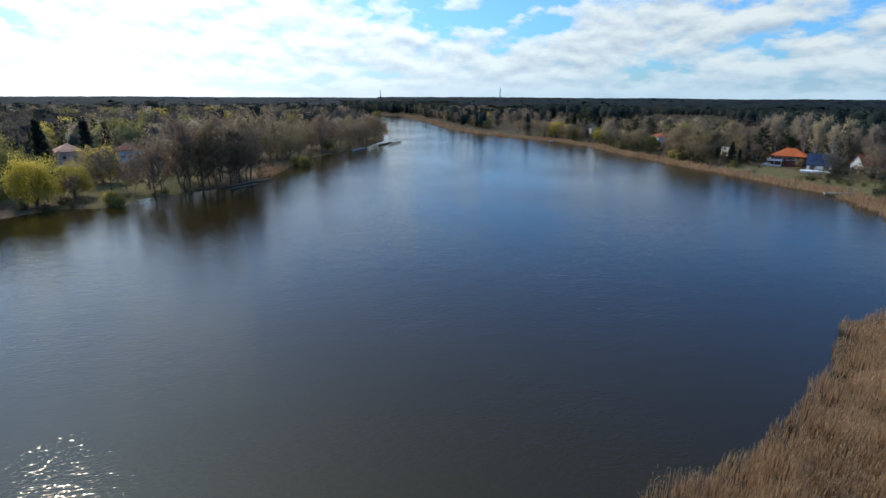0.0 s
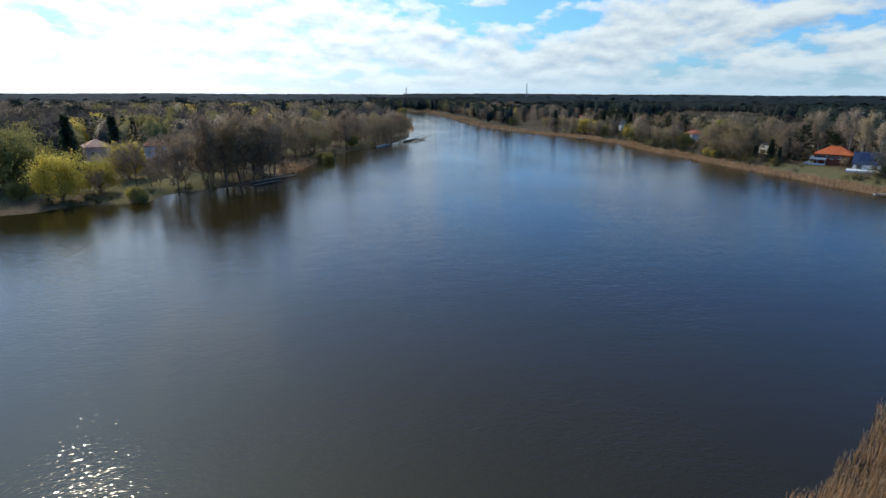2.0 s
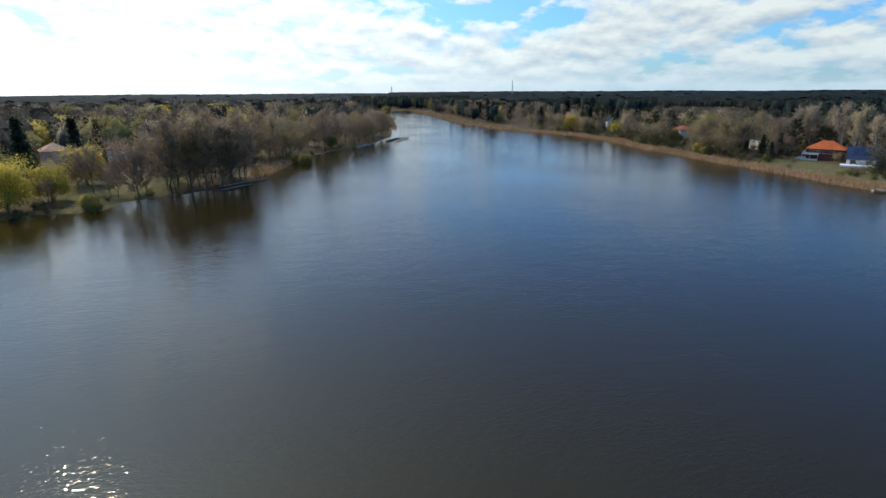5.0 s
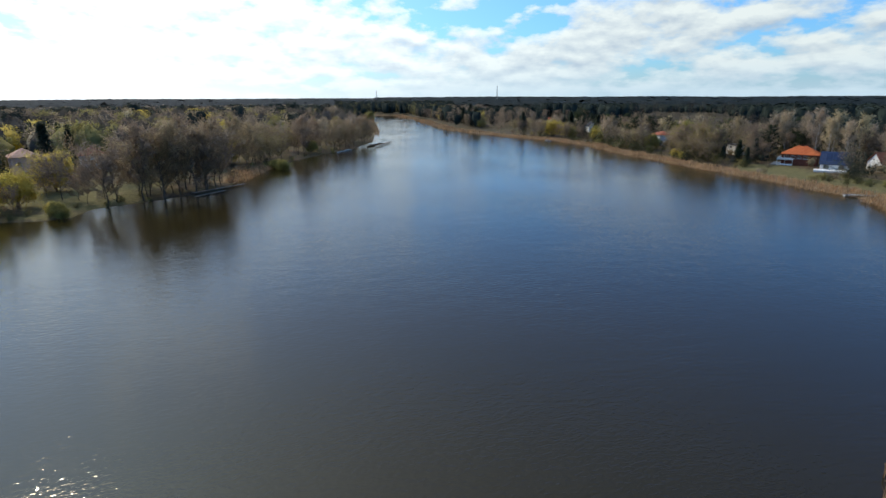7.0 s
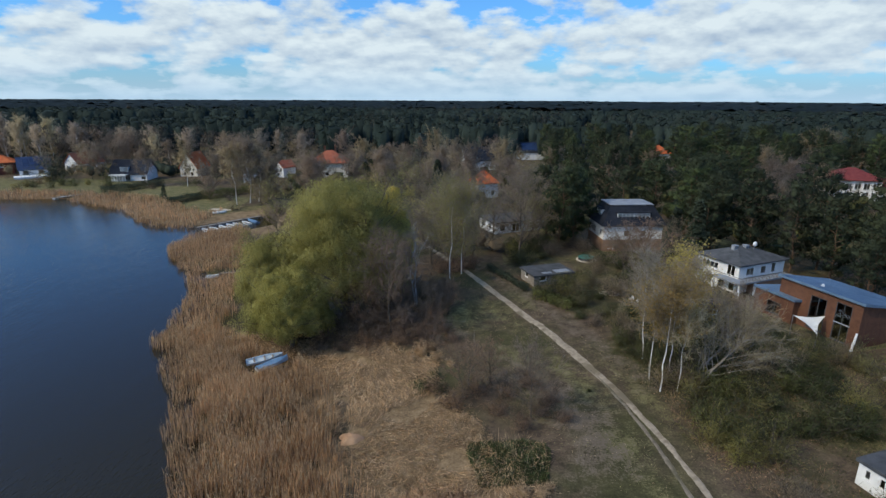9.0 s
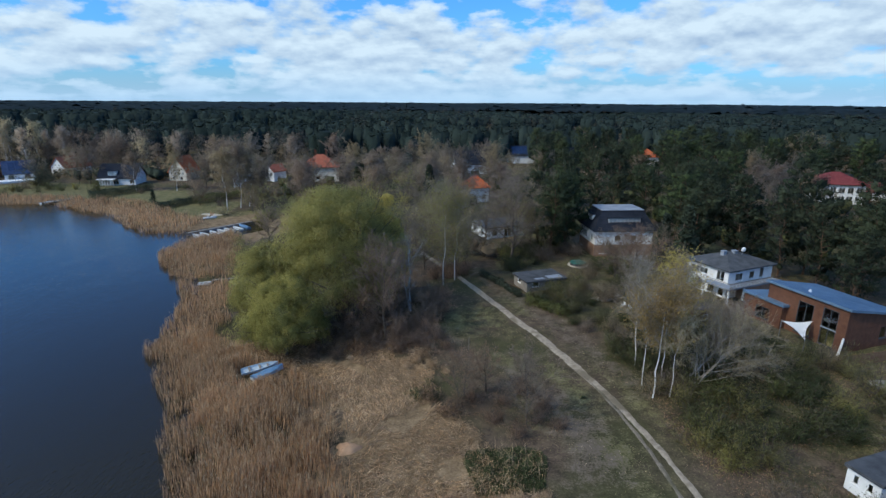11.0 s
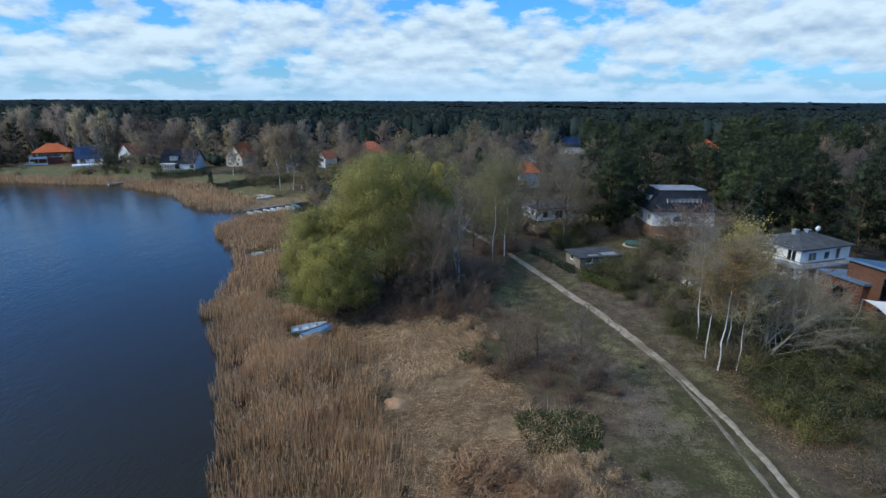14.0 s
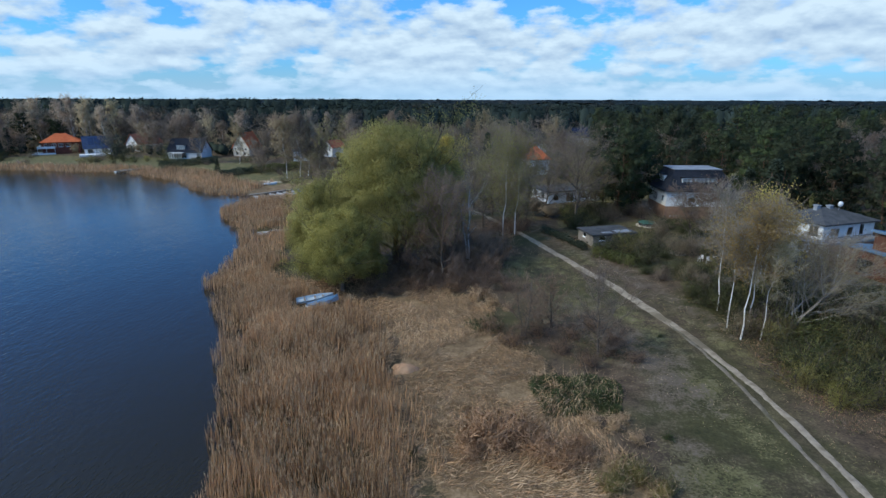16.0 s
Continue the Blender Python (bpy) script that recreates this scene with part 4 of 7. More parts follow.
def roof_shape(kind, L, W, h, rise, over):
    s = Shape()
    o = over
    if kind == "gable":
        k = rise / (W / 2)
        e = h - o * k
        s.prism([(-o, e), (W / 2, h + rise), (W + o, e), (W + o, e + 0.24), (W / 2, h + rise + 0.28), (-o, e + 0.24)], "x", -o, L + o)
    elif kind == "hip" or kind == "tent":
        i = min(W, L) / 2 * (1.0 if kind == "hip" else 1.0)
        r0, r1 = (-o, -o), (L + o, W + o)
        base = [(r0[0], r0[1]), (r1[0], r0[1]), (r1[0], r1[1]), (r0[0], r1[1])]
        v = [(x, y, h) for x, y in base] + [(x, y, h + 0.2) for x, y in base] + [(i, W / 2, h + rise), (L - i, W / 2, h + rise)]
        if abs(L - 2 * i) < 0.05:
            v[9] = (L - i + 0.05, W / 2, h + rise)
        s.add(v, [(3, 2, 1, 0), (0, 1, 5, 4), (1, 2, 6, 5), (2, 3, 7, 6), (3, 0, 4, 7), (4, 5, 9, 8), (6, 7, 8, 9), (5, 6, 9), (7, 4, 8)])
    elif kind == "mansard":
        i = 1.7
        base = [(-o, -o), (L + o, -o), (L + o, W + o), (-o, W + o)]
        top = [(i, i), (L - i, i), (L - i, W - i), (i, W - i)]
        v = [(x, y, h) for x, y in base] + [(x, y, h + 0.2) for x, y in base] + [(x, y, h + rise) for x, y in top]
        s.add(v, [(3, 2, 1, 0), (8, 9, 10, 11)] + [(a, (a + 1) % 4, 4 + (a + 1) % 4, 4 + a) for a in range(4)] + [(4 + a, 4 + (a + 1) % 4, 8 + (a + 1) % 4, 8 + a) for a in range(4)])
    elif kind == "flat":
        s.box(-o, L + o, -o, W + o, h, h + 0.28)
    elif kind == "mono":  # falls towards the right side
        s.prism([(-o, h + rise), (L + o, h), (L + o, h + 0.3), (-o, h + rise + 0.3)], "y", -o, W + o)
    return s


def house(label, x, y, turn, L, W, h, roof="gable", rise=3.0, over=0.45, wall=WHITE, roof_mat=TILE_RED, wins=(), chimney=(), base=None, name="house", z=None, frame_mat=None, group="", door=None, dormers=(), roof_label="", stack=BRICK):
    frame_mat = frame_mat or PAINT_WHITE
    z = z if z is not None else min(zat(x, y), zat(x + L * math.cos(radians(turn)), y + L * math.sin(radians(turn)))) - 0.1
    t = thing(name, label, "house" if name == "house" else name.replace("_", " "), pose(x, y, z, 0, 0, turn), group)
    s = Shape()
    for side in ("front", "right", "back", "left"):
        o, run, out, ln = side_frame(side, L, W)
        holes = [(u, zz, w, hh) for sd, u, zz, w, hh in wins if sd == side]
        if door and door[0] == side:
            holes.append((door[1], 0.05, 1.0, 2.1))
        top = h
        if roof == "mono" and side in ("left",):
            top = h + rise
        pierced(s, o, run, out, ln, -0.3, top, holes)
        if roof == "gable" and side in ("left", "right"):
            a, b = (0, 0) if side == "left" else (L, L)
            k = 1 if side == "left" else -1
            s.add([(a, 0, h), (a, W, h), (a, W / 2, h + rise), (a + k * TH, 0, h), (a + k * TH, W, h), (a + k * TH, W / 2, h + rise)], [(0, 2, 1) if side == "left" else (0, 1, 2), (3, 4, 5)])
        if roof == "mono" and side in ("front", "back"):
            yy = 0 if side == "front" else W
            s.add([(0, yy, h), (L, yy, h), (0, yy, h + rise)], [(0, 1, 2) if side == "front" else (0, 2, 1)])
    s.add([(TH, TH, 0), (L - TH, TH, 0), (L - TH, W - TH, 0), (TH, W - TH, 0)], [(0, 1, 2, 3)])
    part("wall", s, wall, t)
    if base:
        part("base_wall", Shape().box(-0.05, L + 0.05, -0.05, W + 0.05, -0.5, base[0]), base[1], t, "lower storey in a darker colour")
    rf = part("roof", roof_shape(roof, L, W, h, rise, over), roof_mat, t, roof_label)
    for u, v, top in chimney:
        part("chimney", Shape().box(u - 0.35, u + 0.35, v - 0.3, v + 0.3, h, top).box(u - 0.42, u + 0.42, v - 0.37, v + 0.37, top, top + 0.12), stack, rf)
    for sd, u, zz, w, hh in wins:
        o, run, out, ln = side_frame(sd, L, W)
        window(t, o, run, u, zz, w, hh, frame_mat)
    if door:
        o, run, out, ln = side_frame(door[0], L, W)
        dd = new("door")
        dd.parent = t
        dd.matrix_basis = pose(o[0] + run[0] * door[1], o[1] + run[1] * door[1], 0.05, 0, 0, math.degrees(math.atan2(run[1], run[0])))
        part("door_leaf", Shape().box(0.05, 0.95, 0.06, 0.11, 0, 2.05), DARK_WOOD, dd)
        part("door_handle", Shape().box(0.82, 0.9, 0.0, 0.06, 1.0, 1.04), STEEL, dd)
    for side, u, w, zz, hh, mat in dormers:  # boxes with a window in front, standing out of the slope
        o, run, out, ln = side_frame(side, L, W)
        dm = new("dormer")
        dm.parent = t
        dm.matrix_basis = pose(o[0] + run[0] * u, o[1] + run[1] * u, zz, 0, 0, math.degrees(math.atan2(run[1], run[0])))
        part("dormer_body", Shape().box(0, w, 0.45, 2.6, -0.1, hh), wall, dm)
        part("dormer_roof", Shape().box(-0.2, w + 0.2, 0.2, 2.8, hh, hh + 0.14), mat, dm)
        f = Shape().box(0.12, w - 0.12, 0.38, 0.44, 0.18, hh - 0.12)
        part("dormer_pane", f, GLASS, dm)
        b = Shape()
        n = max(1, round(w / 0.8))
        for k in range(n + 1):
            p = 0.1 + (w - 0.2) * k / n
            b.box(p - 0.05, p + 0.05, 0.34, 0.40, 0.12, hh - 0.06)
        b.box(0.1, w - 0.1, 0.34, 0.40, 0.10, 0.2).box(0.1, w - 0.1, 0.34, 0.40, hh - 0.14, hh - 0.04)
        part("dormer_frame", b, frame_mat, dm)
    return t


def dish(x, y, z, turn, parent_label="white satellite dish on a short mast", r=0.5):
    t = thing("satellite_dish", parent_label, "satellite dish", pose(x, y, z, 0, 0, turn))
    part("mast", Shape().tube([(0, 0, -0.9), (0, 0, 0.0)], [0.04, 0.04], 6), STEEL, t)
    s = Shape()
    rings = []
    for k in range(6):
        q = r * k / 5
        rings.append([(q * math.cos(a), -0.25 + 0.45 * q * q / r - 0.12, q * math.sin(a)) for a in (2 * math.pi * j / 16 for j in range(16))])
    s.v = [p for rr in rings for p in rr]
    s.f = [(i * 16 + j, i * 16 + (j + 1) % 16, (i + 1) * 16 + (j + 1) % 16, (i + 1) * 16 + j) for i in range(5) for j in range(16)]
    n = len(s.v)
    s.add([(p[0], p[1] + 0.03, p[2]) for p in s.v], [tuple(reversed(f)) for f in s.f])
    part("reflector", s, PAINT_WHITE, t, smooth=True)
    part("feed_arm", Shape().tube([(0, -0.3, -r * 0.95), (0, -0.3 - r * 0.9, -0.1)], [0.02, 0.02], 5), STEEL, t)


def make_houses():
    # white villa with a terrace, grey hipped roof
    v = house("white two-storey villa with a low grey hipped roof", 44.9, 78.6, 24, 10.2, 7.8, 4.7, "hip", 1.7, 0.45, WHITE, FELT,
              [("left", 0.8, 3.1, 3.2, 1.1), ("left", 5.6, 2.8, 1.5, 1.7), ("front", 1.6, 2.9, 1.7, 1.3), ("front", 4.8, 2.9, 1.2, 1.3), ("front", 7.2, 2.8, 1.0, 1.7), ("left", 2.0, 0.6, 1.2, 1.5), ("left", 4.2, 0.4, 1.3, 1.9), ("left", 6.2, 0.4, 1.1, 1.9)],
              [(3.2, 3.9, 6.7), (5.4, 3.6, 6.6)], stack=FELT_PALE)
    part("terrace_slab", Shape().box(-1.8, 10.2, -1.8, 0, 2.35, 2.6).box(-1.8, -0.0, 0, 3.2, 2.35, 2.6), FELT_PALE, v, "pale concrete terrace slab")
    part("terrace_wall", Shape().box(2.2, 10.1, -1.7, -0.03, -0.8, 2.345), TAN_WALL, v, "brown retaining wall below the terrace")
    for px, py in ((-1.6, -1.6), (-1.6, 3.0), (1.8, -1.6)):
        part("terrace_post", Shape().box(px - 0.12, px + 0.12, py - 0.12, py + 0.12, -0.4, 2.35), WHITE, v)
    rail = Shape().box(-1.8, 10.2, -1.8, -1.74, 3.4, 3.47).box(-1.8, -1.74, -1.8, 3.2, 3.4, 3.47)
    for k in range(38):
        rail.box(-1.75 + k * 0.315, -1.71 + k * 0.315, -1.79, -1.75, 2.6, 3.4)
    part("railing", rail, DARK_WOOD, v)
    a = radians(24)
    dish(44.9 + 6.2 * math.cos(a) - 2.8 * math.sin(a), 78.6 + 6.2 * math.sin(a) + 2.8 * math.cos(a), v.location.z + 7.0, 10, r=0.42)
    # brick house with zinc roofs
    x0, y0, tn = 49.8, 59.9, 18
    b = house("modern red-brick house with a sloping blue-grey zinc roof", x0, y0, tn, 9.4, 11.2, 4.2, "mono", 1.7, 0.35, BRICK, ZINC,
              [("left", 4.6, 0.5, 2.2, 4.4), ("left", 8.0, 0.3, 2.0, 4.9), ("front", 6.2, 1.4, 1.2, 1.6)], name="house", door=None, frame_mat=FELT)
    for k in range(25):
        yy = -0.3 + k * 11.8 / 24
        rib = Shape().prism([(-0.3, 5.9 + 0.31), (9.7, 4.2 + 0.30), (9.7, 4.2 + 0.35), (-0.3, 5.9 + 0.36)], "y", yy - 0.02, yy + 0.02)
        part("seam", rib, ZINC, b)
    part("transom", Shape().box(-0.06, 0.02, 1.15, 3.2, 2.55, 2.7), FELT_PALE, b, "pale bar across the tall window")
    an = house("low brick annex with a blue-grey zinc roof", 46.4, 67.2, tn, 4.4, 6.0, 3.0, "mono", 0.5, 0.3, BRICK, ZINC, [("front", 2.6, 0.8, 1.6, 1.6), ("left", 2.0, 0.7, 2.2, 1.7)], frame_mat=FELT)
    dish(49.4, 67.0, b.location.z + 5.7, 30, r=0.5)
    part("folded_parasol", Shape().tube([(-0.9, -0.2, -0.1), (-0.5, -0.2, 2.4)], [0.16, 0.12], 8), PAINT_WHITE, b, "white folded parasol leaning at the wall")
    sail = thing("shade_sail", "white triangular shade sail over the terrace", "shade sail", pose(0, 0, 0))
    A, B, C = Vector((44.4, 64.0, 4.6)), Vector((48.2, 63.6, 4.7)), Vector((45.0, 60.0, 3.7))
    s, N = Shape(), 10
    idx = {}
    for i in range(N + 1):
        for j in range(N + 1 - i):
            p, q = i / N, j / N
            r = 1 - p - q
            w = A * p + B * q + C * r
            c = (A + B + C) / 3
            pull = 1 - 0.28 * (4 * max(p * q, q * r, p * r)) * (1 - 3 * min(p, q, r))
            w = c + (w - c) * pull - Vector((0, 0, 0.5 * p * q * r * 9))
            idx[i, j] = len(s.v)
            s.v.append(tuple(w))
    for i in range(N):
        for j in range(N - i):
            s.f.append((idx[i, j], idx[i + 1, j], idx[i, j + 1]))
            if j < N - i - 1:
                s.f.append((idx[i + 1, j], idx[i + 1, j + 1], idx[i, j + 1]))
    part("canvas", s, SAIL, sail, smooth=True)
    for p in (A, C):
        part("pole", Shape().tube([(p.x, p.y, zat(p.x, p.y) - 0.2), (p.x, p.y, p.z + 0.1)], [0.05, 0.05], 6), STEEL, sail)
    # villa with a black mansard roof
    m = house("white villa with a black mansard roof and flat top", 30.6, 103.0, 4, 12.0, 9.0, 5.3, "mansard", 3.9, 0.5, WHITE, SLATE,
              [("front", 4.1, 3.2, 1.4, 1.2), ("front", 7.5, 3.1, 1.2, 1.3), ("left", 1.8, 2.9, 2.4, 1.5), ("left", 6.6, 3.1, 1.0, 1.3), ("left", 1.0, 0.6, 1.2, 1.2), ("front", 1.0, 0.7, 1.6, 1.4)],
              [], base=(2.5, TAN_WALL), dormers=[("front", 2.7, 6.6, 6.7, 1.15, SLATE), ("left", 3.2, 2.6, 6.75, 1.3, SLATE)])
    part("flat_roof", Shape().box(1.5, 10.4, 1.5, 7.5, 9.2, 9.35), FELT_PALE, m, "pale grey flat roof top")
    # flat shed and pool
    p = house("low garden shed with a grey felt roof", 13.9, 82.0, 19, 7.2, 4.8, 1.8, "flat", 0, 0.25, GREY_WOOD, FELT, [("front", 1.0, 1.0, 1.2, 0.8), ("left", 1.5, 1.0, 1.0, 0.8)], name="garden_shed", door=("front", 5.5))
    part("roof_panel", Shape().box(4.2, 6.8, 0.3, 1.7, 2.08, 2.14), FELT_PALE, p, "pale corrugated roof panels")
    part("roof_panel", Shape().box(1.8, 3.4, 0.3, 1.0, 2.08, 2.14), FELT_PALE, p)
    pool = thing("swimming_pool", "round garden pool with a dark green cover", "swimming pool", pose(26.0, 97.0, zat(26, 97) - 0.05))
    ring = [(1.5 * math.cos(k * math.pi / 14), 1.5 * math.sin(k * math.pi / 14)) for k in range(28)]
    part("pool_wall", Shape().prism(ring, "z", 0, 0.55), FELT, pool)
    part("cover", Shape().prism([(a_ * 1.03, b_ * 1.03) for a_, b_ in ring], "z", 0.55, 0.63), POOL_GREEN, pool)
    part("surround", Shape().prism([(a_ * 1.3, b_ * 1.25) for a_, b_ in ring], "z", -0.1, 0.12), SAND, pool, "pale paved surround")
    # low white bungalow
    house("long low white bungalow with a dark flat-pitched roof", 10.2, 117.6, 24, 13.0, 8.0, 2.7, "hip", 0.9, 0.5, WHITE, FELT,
          [("front", 1.2, 0.7, 1.4, 1.5), ("front", 4.4, 0.3, 2.0, 2.0), ("front", 8.5, 0.8, 1.6, 1.3), ("left", 1.2, 0.8, 1.4, 1.4), ("left", 4.6, 0.8, 1.4, 1.4)])
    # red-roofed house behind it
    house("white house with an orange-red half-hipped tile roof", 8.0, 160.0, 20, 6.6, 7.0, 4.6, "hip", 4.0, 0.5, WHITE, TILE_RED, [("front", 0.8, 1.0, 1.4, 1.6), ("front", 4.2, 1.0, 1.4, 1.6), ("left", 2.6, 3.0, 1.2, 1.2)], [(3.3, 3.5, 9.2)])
    house("white house with a black gabled roof", 5.5, 222, 15, 14, 9, 4.5, "gable", 5.0, 0.4, WHITE, SLATE, [("front", 2, 1, 2.0, 1.6), ("front", 8, 1, 2.0, 1.6), ("front", 5, 3, 1.2, 1.0)], dormers=[("front", 2.5, 2.6, 4.6, 1.6, SLATE)])
    house("small grey-white house with a dark gabled roof", -3, 196, 70, 8, 7, 4.2, "gable", 3.4, 0.4, CREAM, SLATE, [("front", 2, 1, 1.2, 1.4), ("left", 2.8, 4.6, 1.2, 1.2)])
    k = house("house with a dark roof covered in blue solar panels", 34, 268, 8, 13, 9, 4.2, "gable", 4.4, 0.4, WHITE, SLATE, [("front", 3, 1, 1.6, 1.4)])
    for j in range(8):
        pn = Shape().add([(1.0 + j * 1.4, 0.5, 4.2 + 0.24 + 0.5 * 0.978), (2.3 + j * 1.4, 0.5, 4.2 + 0.24 + 0.5 * 0.978), (2.3 + j * 1.4, 3.9, 4.2 + 0.24 + 3.9 * 0.978), (1.0 + j * 1.4, 3.9, 4.2 + 0.24 + 3.9 * 0.978)], [(0, 1, 2, 3)])
        pn.add([(x_, y_ - 0.04, z_ + 0.06) for x_, y_, z_ in pn.v], [(0, 1, 2, 3), (0, 4, 5, 1)][:1])
        part("solar_panel", pn, SOLAR, k)
    house("white house among pines", 57, 258, 20, 9, 8, 5.0, "gable", 3.2, 0.4, WHITE, SLATE, [("front", 2, 1, 1.4, 1.4)])
    house("house with a wine-red roof and white verandas", 116.5, 163, -12, 13, 11, 6.0, "hip", 3.4, 0.6, WHITE, TILE_WINE, [("front", 1 + 2.4 * i, 0.6, 1.7, 1.9) for i in range(5)] + [("front", 1 + 2.4 * i, 3.3, 1.7, 1.9) for i in range(5)] + [("left", 1.5, 3.3, 1.7, 1.9), ("left", 6, 3.3, 1.7, 1.9)])
    house("low house with a dull red roof behind trees", 132, 168, -10, 11, 8, 3.0, "gable", 2.4, 0.4, WHITE, TILE_WINE, [("front", 2, 0.8, 1.6, 1.4)])
    house("distant house with an orange roof", 92, 250, 10, 10, 8, 5.0, "hip", 3.8, 0.4, CREAM, TILE_RED, [("front", 2, 1, 1.4, 1.4)])
    # the orange-roofed houses behind the willow
    house("large cream house with an orange tiled hipped roof", -54, 202, 10, 13.5, 11, 5.6, "hip", 4.6, 0.6, CREAM, TILE_DULL, [("front", 1.5, 1, 1.4, 1.6), ("front", 5, 1, 1.4, 1.6), ("front", 1.5, 3.8, 1.4, 1.4), ("left", 3, 3.8, 1.4, 1.4), ("left", 7, 1, 1.4, 1.4)], [(5, 5.5, 11.8), (9, 5.5, 11.8)])
    house("small white house with an orange gabled roof", -65, 202, 62, 6.5, 5.0, 4.0, "gable", 2.2, 0.4, WHITE, TILE_DULL, [("left", 0.8, 2.4, 1.1, 1.1), ("left", 3, 2.4, 1.1, 1.1), ("left", 1.6, 0.6, 1.3, 1.2), ("front", 2, 1, 1.2, 1.2)])
    house("white house glimpsed between bare trees", -76, 190, 20, 6, 6, 3.6, "flat", 0, 0.3, WHITE, FELT, [("front", 0.6, 1.0, 1.8, 1.2), ("front", 3.4, 1.0, 1.8, 1.2)])
    # houses along the far bank
    g = house("cream house with a steep red gabled roof", -100.5, 206.0, 84, 9.5, 7.2, 3.6, "gable", 5.4, 0.4, CREAM, TILE_RED,
              [("left", 0.7, 2.3, 0.8, 1.0), ("left", 2.2, 2.3, 0.8, 1.0), ("left", 3.8, 2.3, 0.8, 1.0), ("left", 5.4, 2.3, 0.8, 1.0), ("left", 1.2, 0.4, 1.2, 1.3), ("left", 4.4, 0.4, 1.2, 1.3)], [(2.4, 3.5, 9.8)])
    bh = house("house with a black gabled roof and white sunroom", -128, 195, 5, 13.0, 9, 3.0, "gable", 4.4, 0.5, WHITE, SLATE, [("front", 1.5, 0.4, 2.0, 2.0), ("front", 5, 0.4, 2.0, 2.0), ("front", 11, 0.6, 1.6, 1.5)], dormers=[("front", 3.4, 3.0, 3.4, 1.9, SLATE)])
    part("sunroom_roof", Shape().box(0.6, 6.6, -3.0, 0.0, 2.5, 2.65), PAINT_WHITE, bh, "white sunroom roof")
    for i in range(7):
        part("sunroom_post", Shape().box(0.6 + i * 0.975, 0.75 + i * 0.975, -3, -2.85, 0, 2.5), PAINT_WHITE, bh)
    part("sunroom_glass", Shape().box(0.7, 6.5, -2.92, -2.9, 0.1, 2.45), GLASS, bh)
    house("white-gabled house with a weathered brown-red roof", -156.0, 218.0, 72, 11.5, 8.2, 3.3, "gable", 3.9, 0.5, WHITE, TILE_BROWN, [("left", 1.0, 0.6, 1.6, 1.6), ("left", 4.4, 0.6, 2.2, 1.8), ("left", 3.2, 3.6, 1.6, 1.3), ("front", 2, 0.8, 1.6, 1.5), ("front", 6, 0.8, 1.6, 1.5)], [(4, 4.6, 8.2)])
    bl = house("white house with a dark blue roof and solar panels", -168.5, 202, 40, 9.5, 8.4, 3.0, "gable", 4.2, 0.5, WHITE, ROOF_BLUE, [("front", 1, 0.6, 2.0, 1.8), ("front", 6, 0.6, 2.0, 1.8), ("left", 3, 0.8, 1.6, 1.5)])
    for j in range(4):
        y1, y2 = 0.8, 3.6
        kk = 4.2 / 4.2
        pn = Shape().add([(1.6 + j * 2.3, y1, 3.0 + 0.30 + y1 * kk), (3.6 + j * 2.3, y1, 3.0 + 0.30 + y1 * kk), (3.6 + j * 2.3, y2, 3.0 + 0.30 + y2 * kk), (1.6 + j * 2.3, y2, 3.0 + 0.30 + y2 * kk)], [(0, 1, 2, 3)])
        part("solar_panel", pn, SOLAR, bl)
    part("garden_terrace", Shape().box(-2, 10, -6, -0.2, -0.5, 0.7), PAINT_WHITE, bl, "white terrace wall")
    e = house("red-brown house with a bright orange hipped roof", -188.0, 203.0, 36, 13.0, 9.6, 4.8, "hip", 3.6, 0.7, RED_WALL, TILE_RED,
              [("left", 0.7 + 2.2 * i, 3.0, 1.7, 1.4) for i in range(4)] + [("left", 0.7 + 2.2 * i, 0.5, 1.7, 1.8) for i in range(4)] + [("front", 0.8 + 2.4 * i, 3.0, 1.7, 1.4) for i in range(4)], [(6.5, 4.8, 9.0)])
    part("balcony", Shape().box(-1.6, 0.0, 0.3, 9.2, 2.5, 2.65).box(-1.6, -1.5, 0.3, 9.2, 2.65, 3.4), PAINT_WHITE, e, "white balcony")
    part("balcony", Shape().box(-1.6, 4.4, -1.6, -0.02, 2.5, 2.65).box(-1.6, 4.4, -1.6, -1.5, 2.65, 3.4), PAINT_WHITE, e, "white balcony")
    part("veranda", Shape().box(-1.6, 4.4, -1.6, -1.5, 0.0, 0.8).box(-1.6, -1.45, -1.6, -1.45, 0.8, 2.5).box(1.4, 1.55, -1.6, -1.45, 0.8, 2.5).box(4.25, 4.4, -1.6, -1.45, 0.8, 2.5), PAINT_WHITE, e, "white veranda below the balcony")
    part("terrace", Shape().box(-4.0, 0.0, -1.5, 10.5, -1.2, 0.25), FELT_PALE, e, "pale terrace")
    house("white house with a dull red roof among trees", -294, 213, -10, 11, 9, 6.2, "hip", 2.2, 0.5, WHITE, TILE_DULL, [("left", 1.2, 3, 1.6, 1.4), ("left", 5.2, 3, 1.6, 1.4), ("left", 1.2, 0.6, 1.6, 1.6), ("front", 2, 3, 1.6, 1.4), ("front", 6, 3, 1.6, 1.4)])
    house("grey-white house behind conifers", -230, 212, -5, 8, 7, 5.0, "flat", 0, 0.3, WHITE, FELT, [("left", 1, 3, 2, 1.4), ("front", 2, 3, 2, 1.4)])
    house("white gabled house on the far bank", -398, 226, -12, 9, 8, 5.0, "gable", 3.4, 0.4, WHITE, SLATE, [("left", 2, 3, 1.4, 1.4), ("front", 3, 2.6, 1.4, 1.4)])
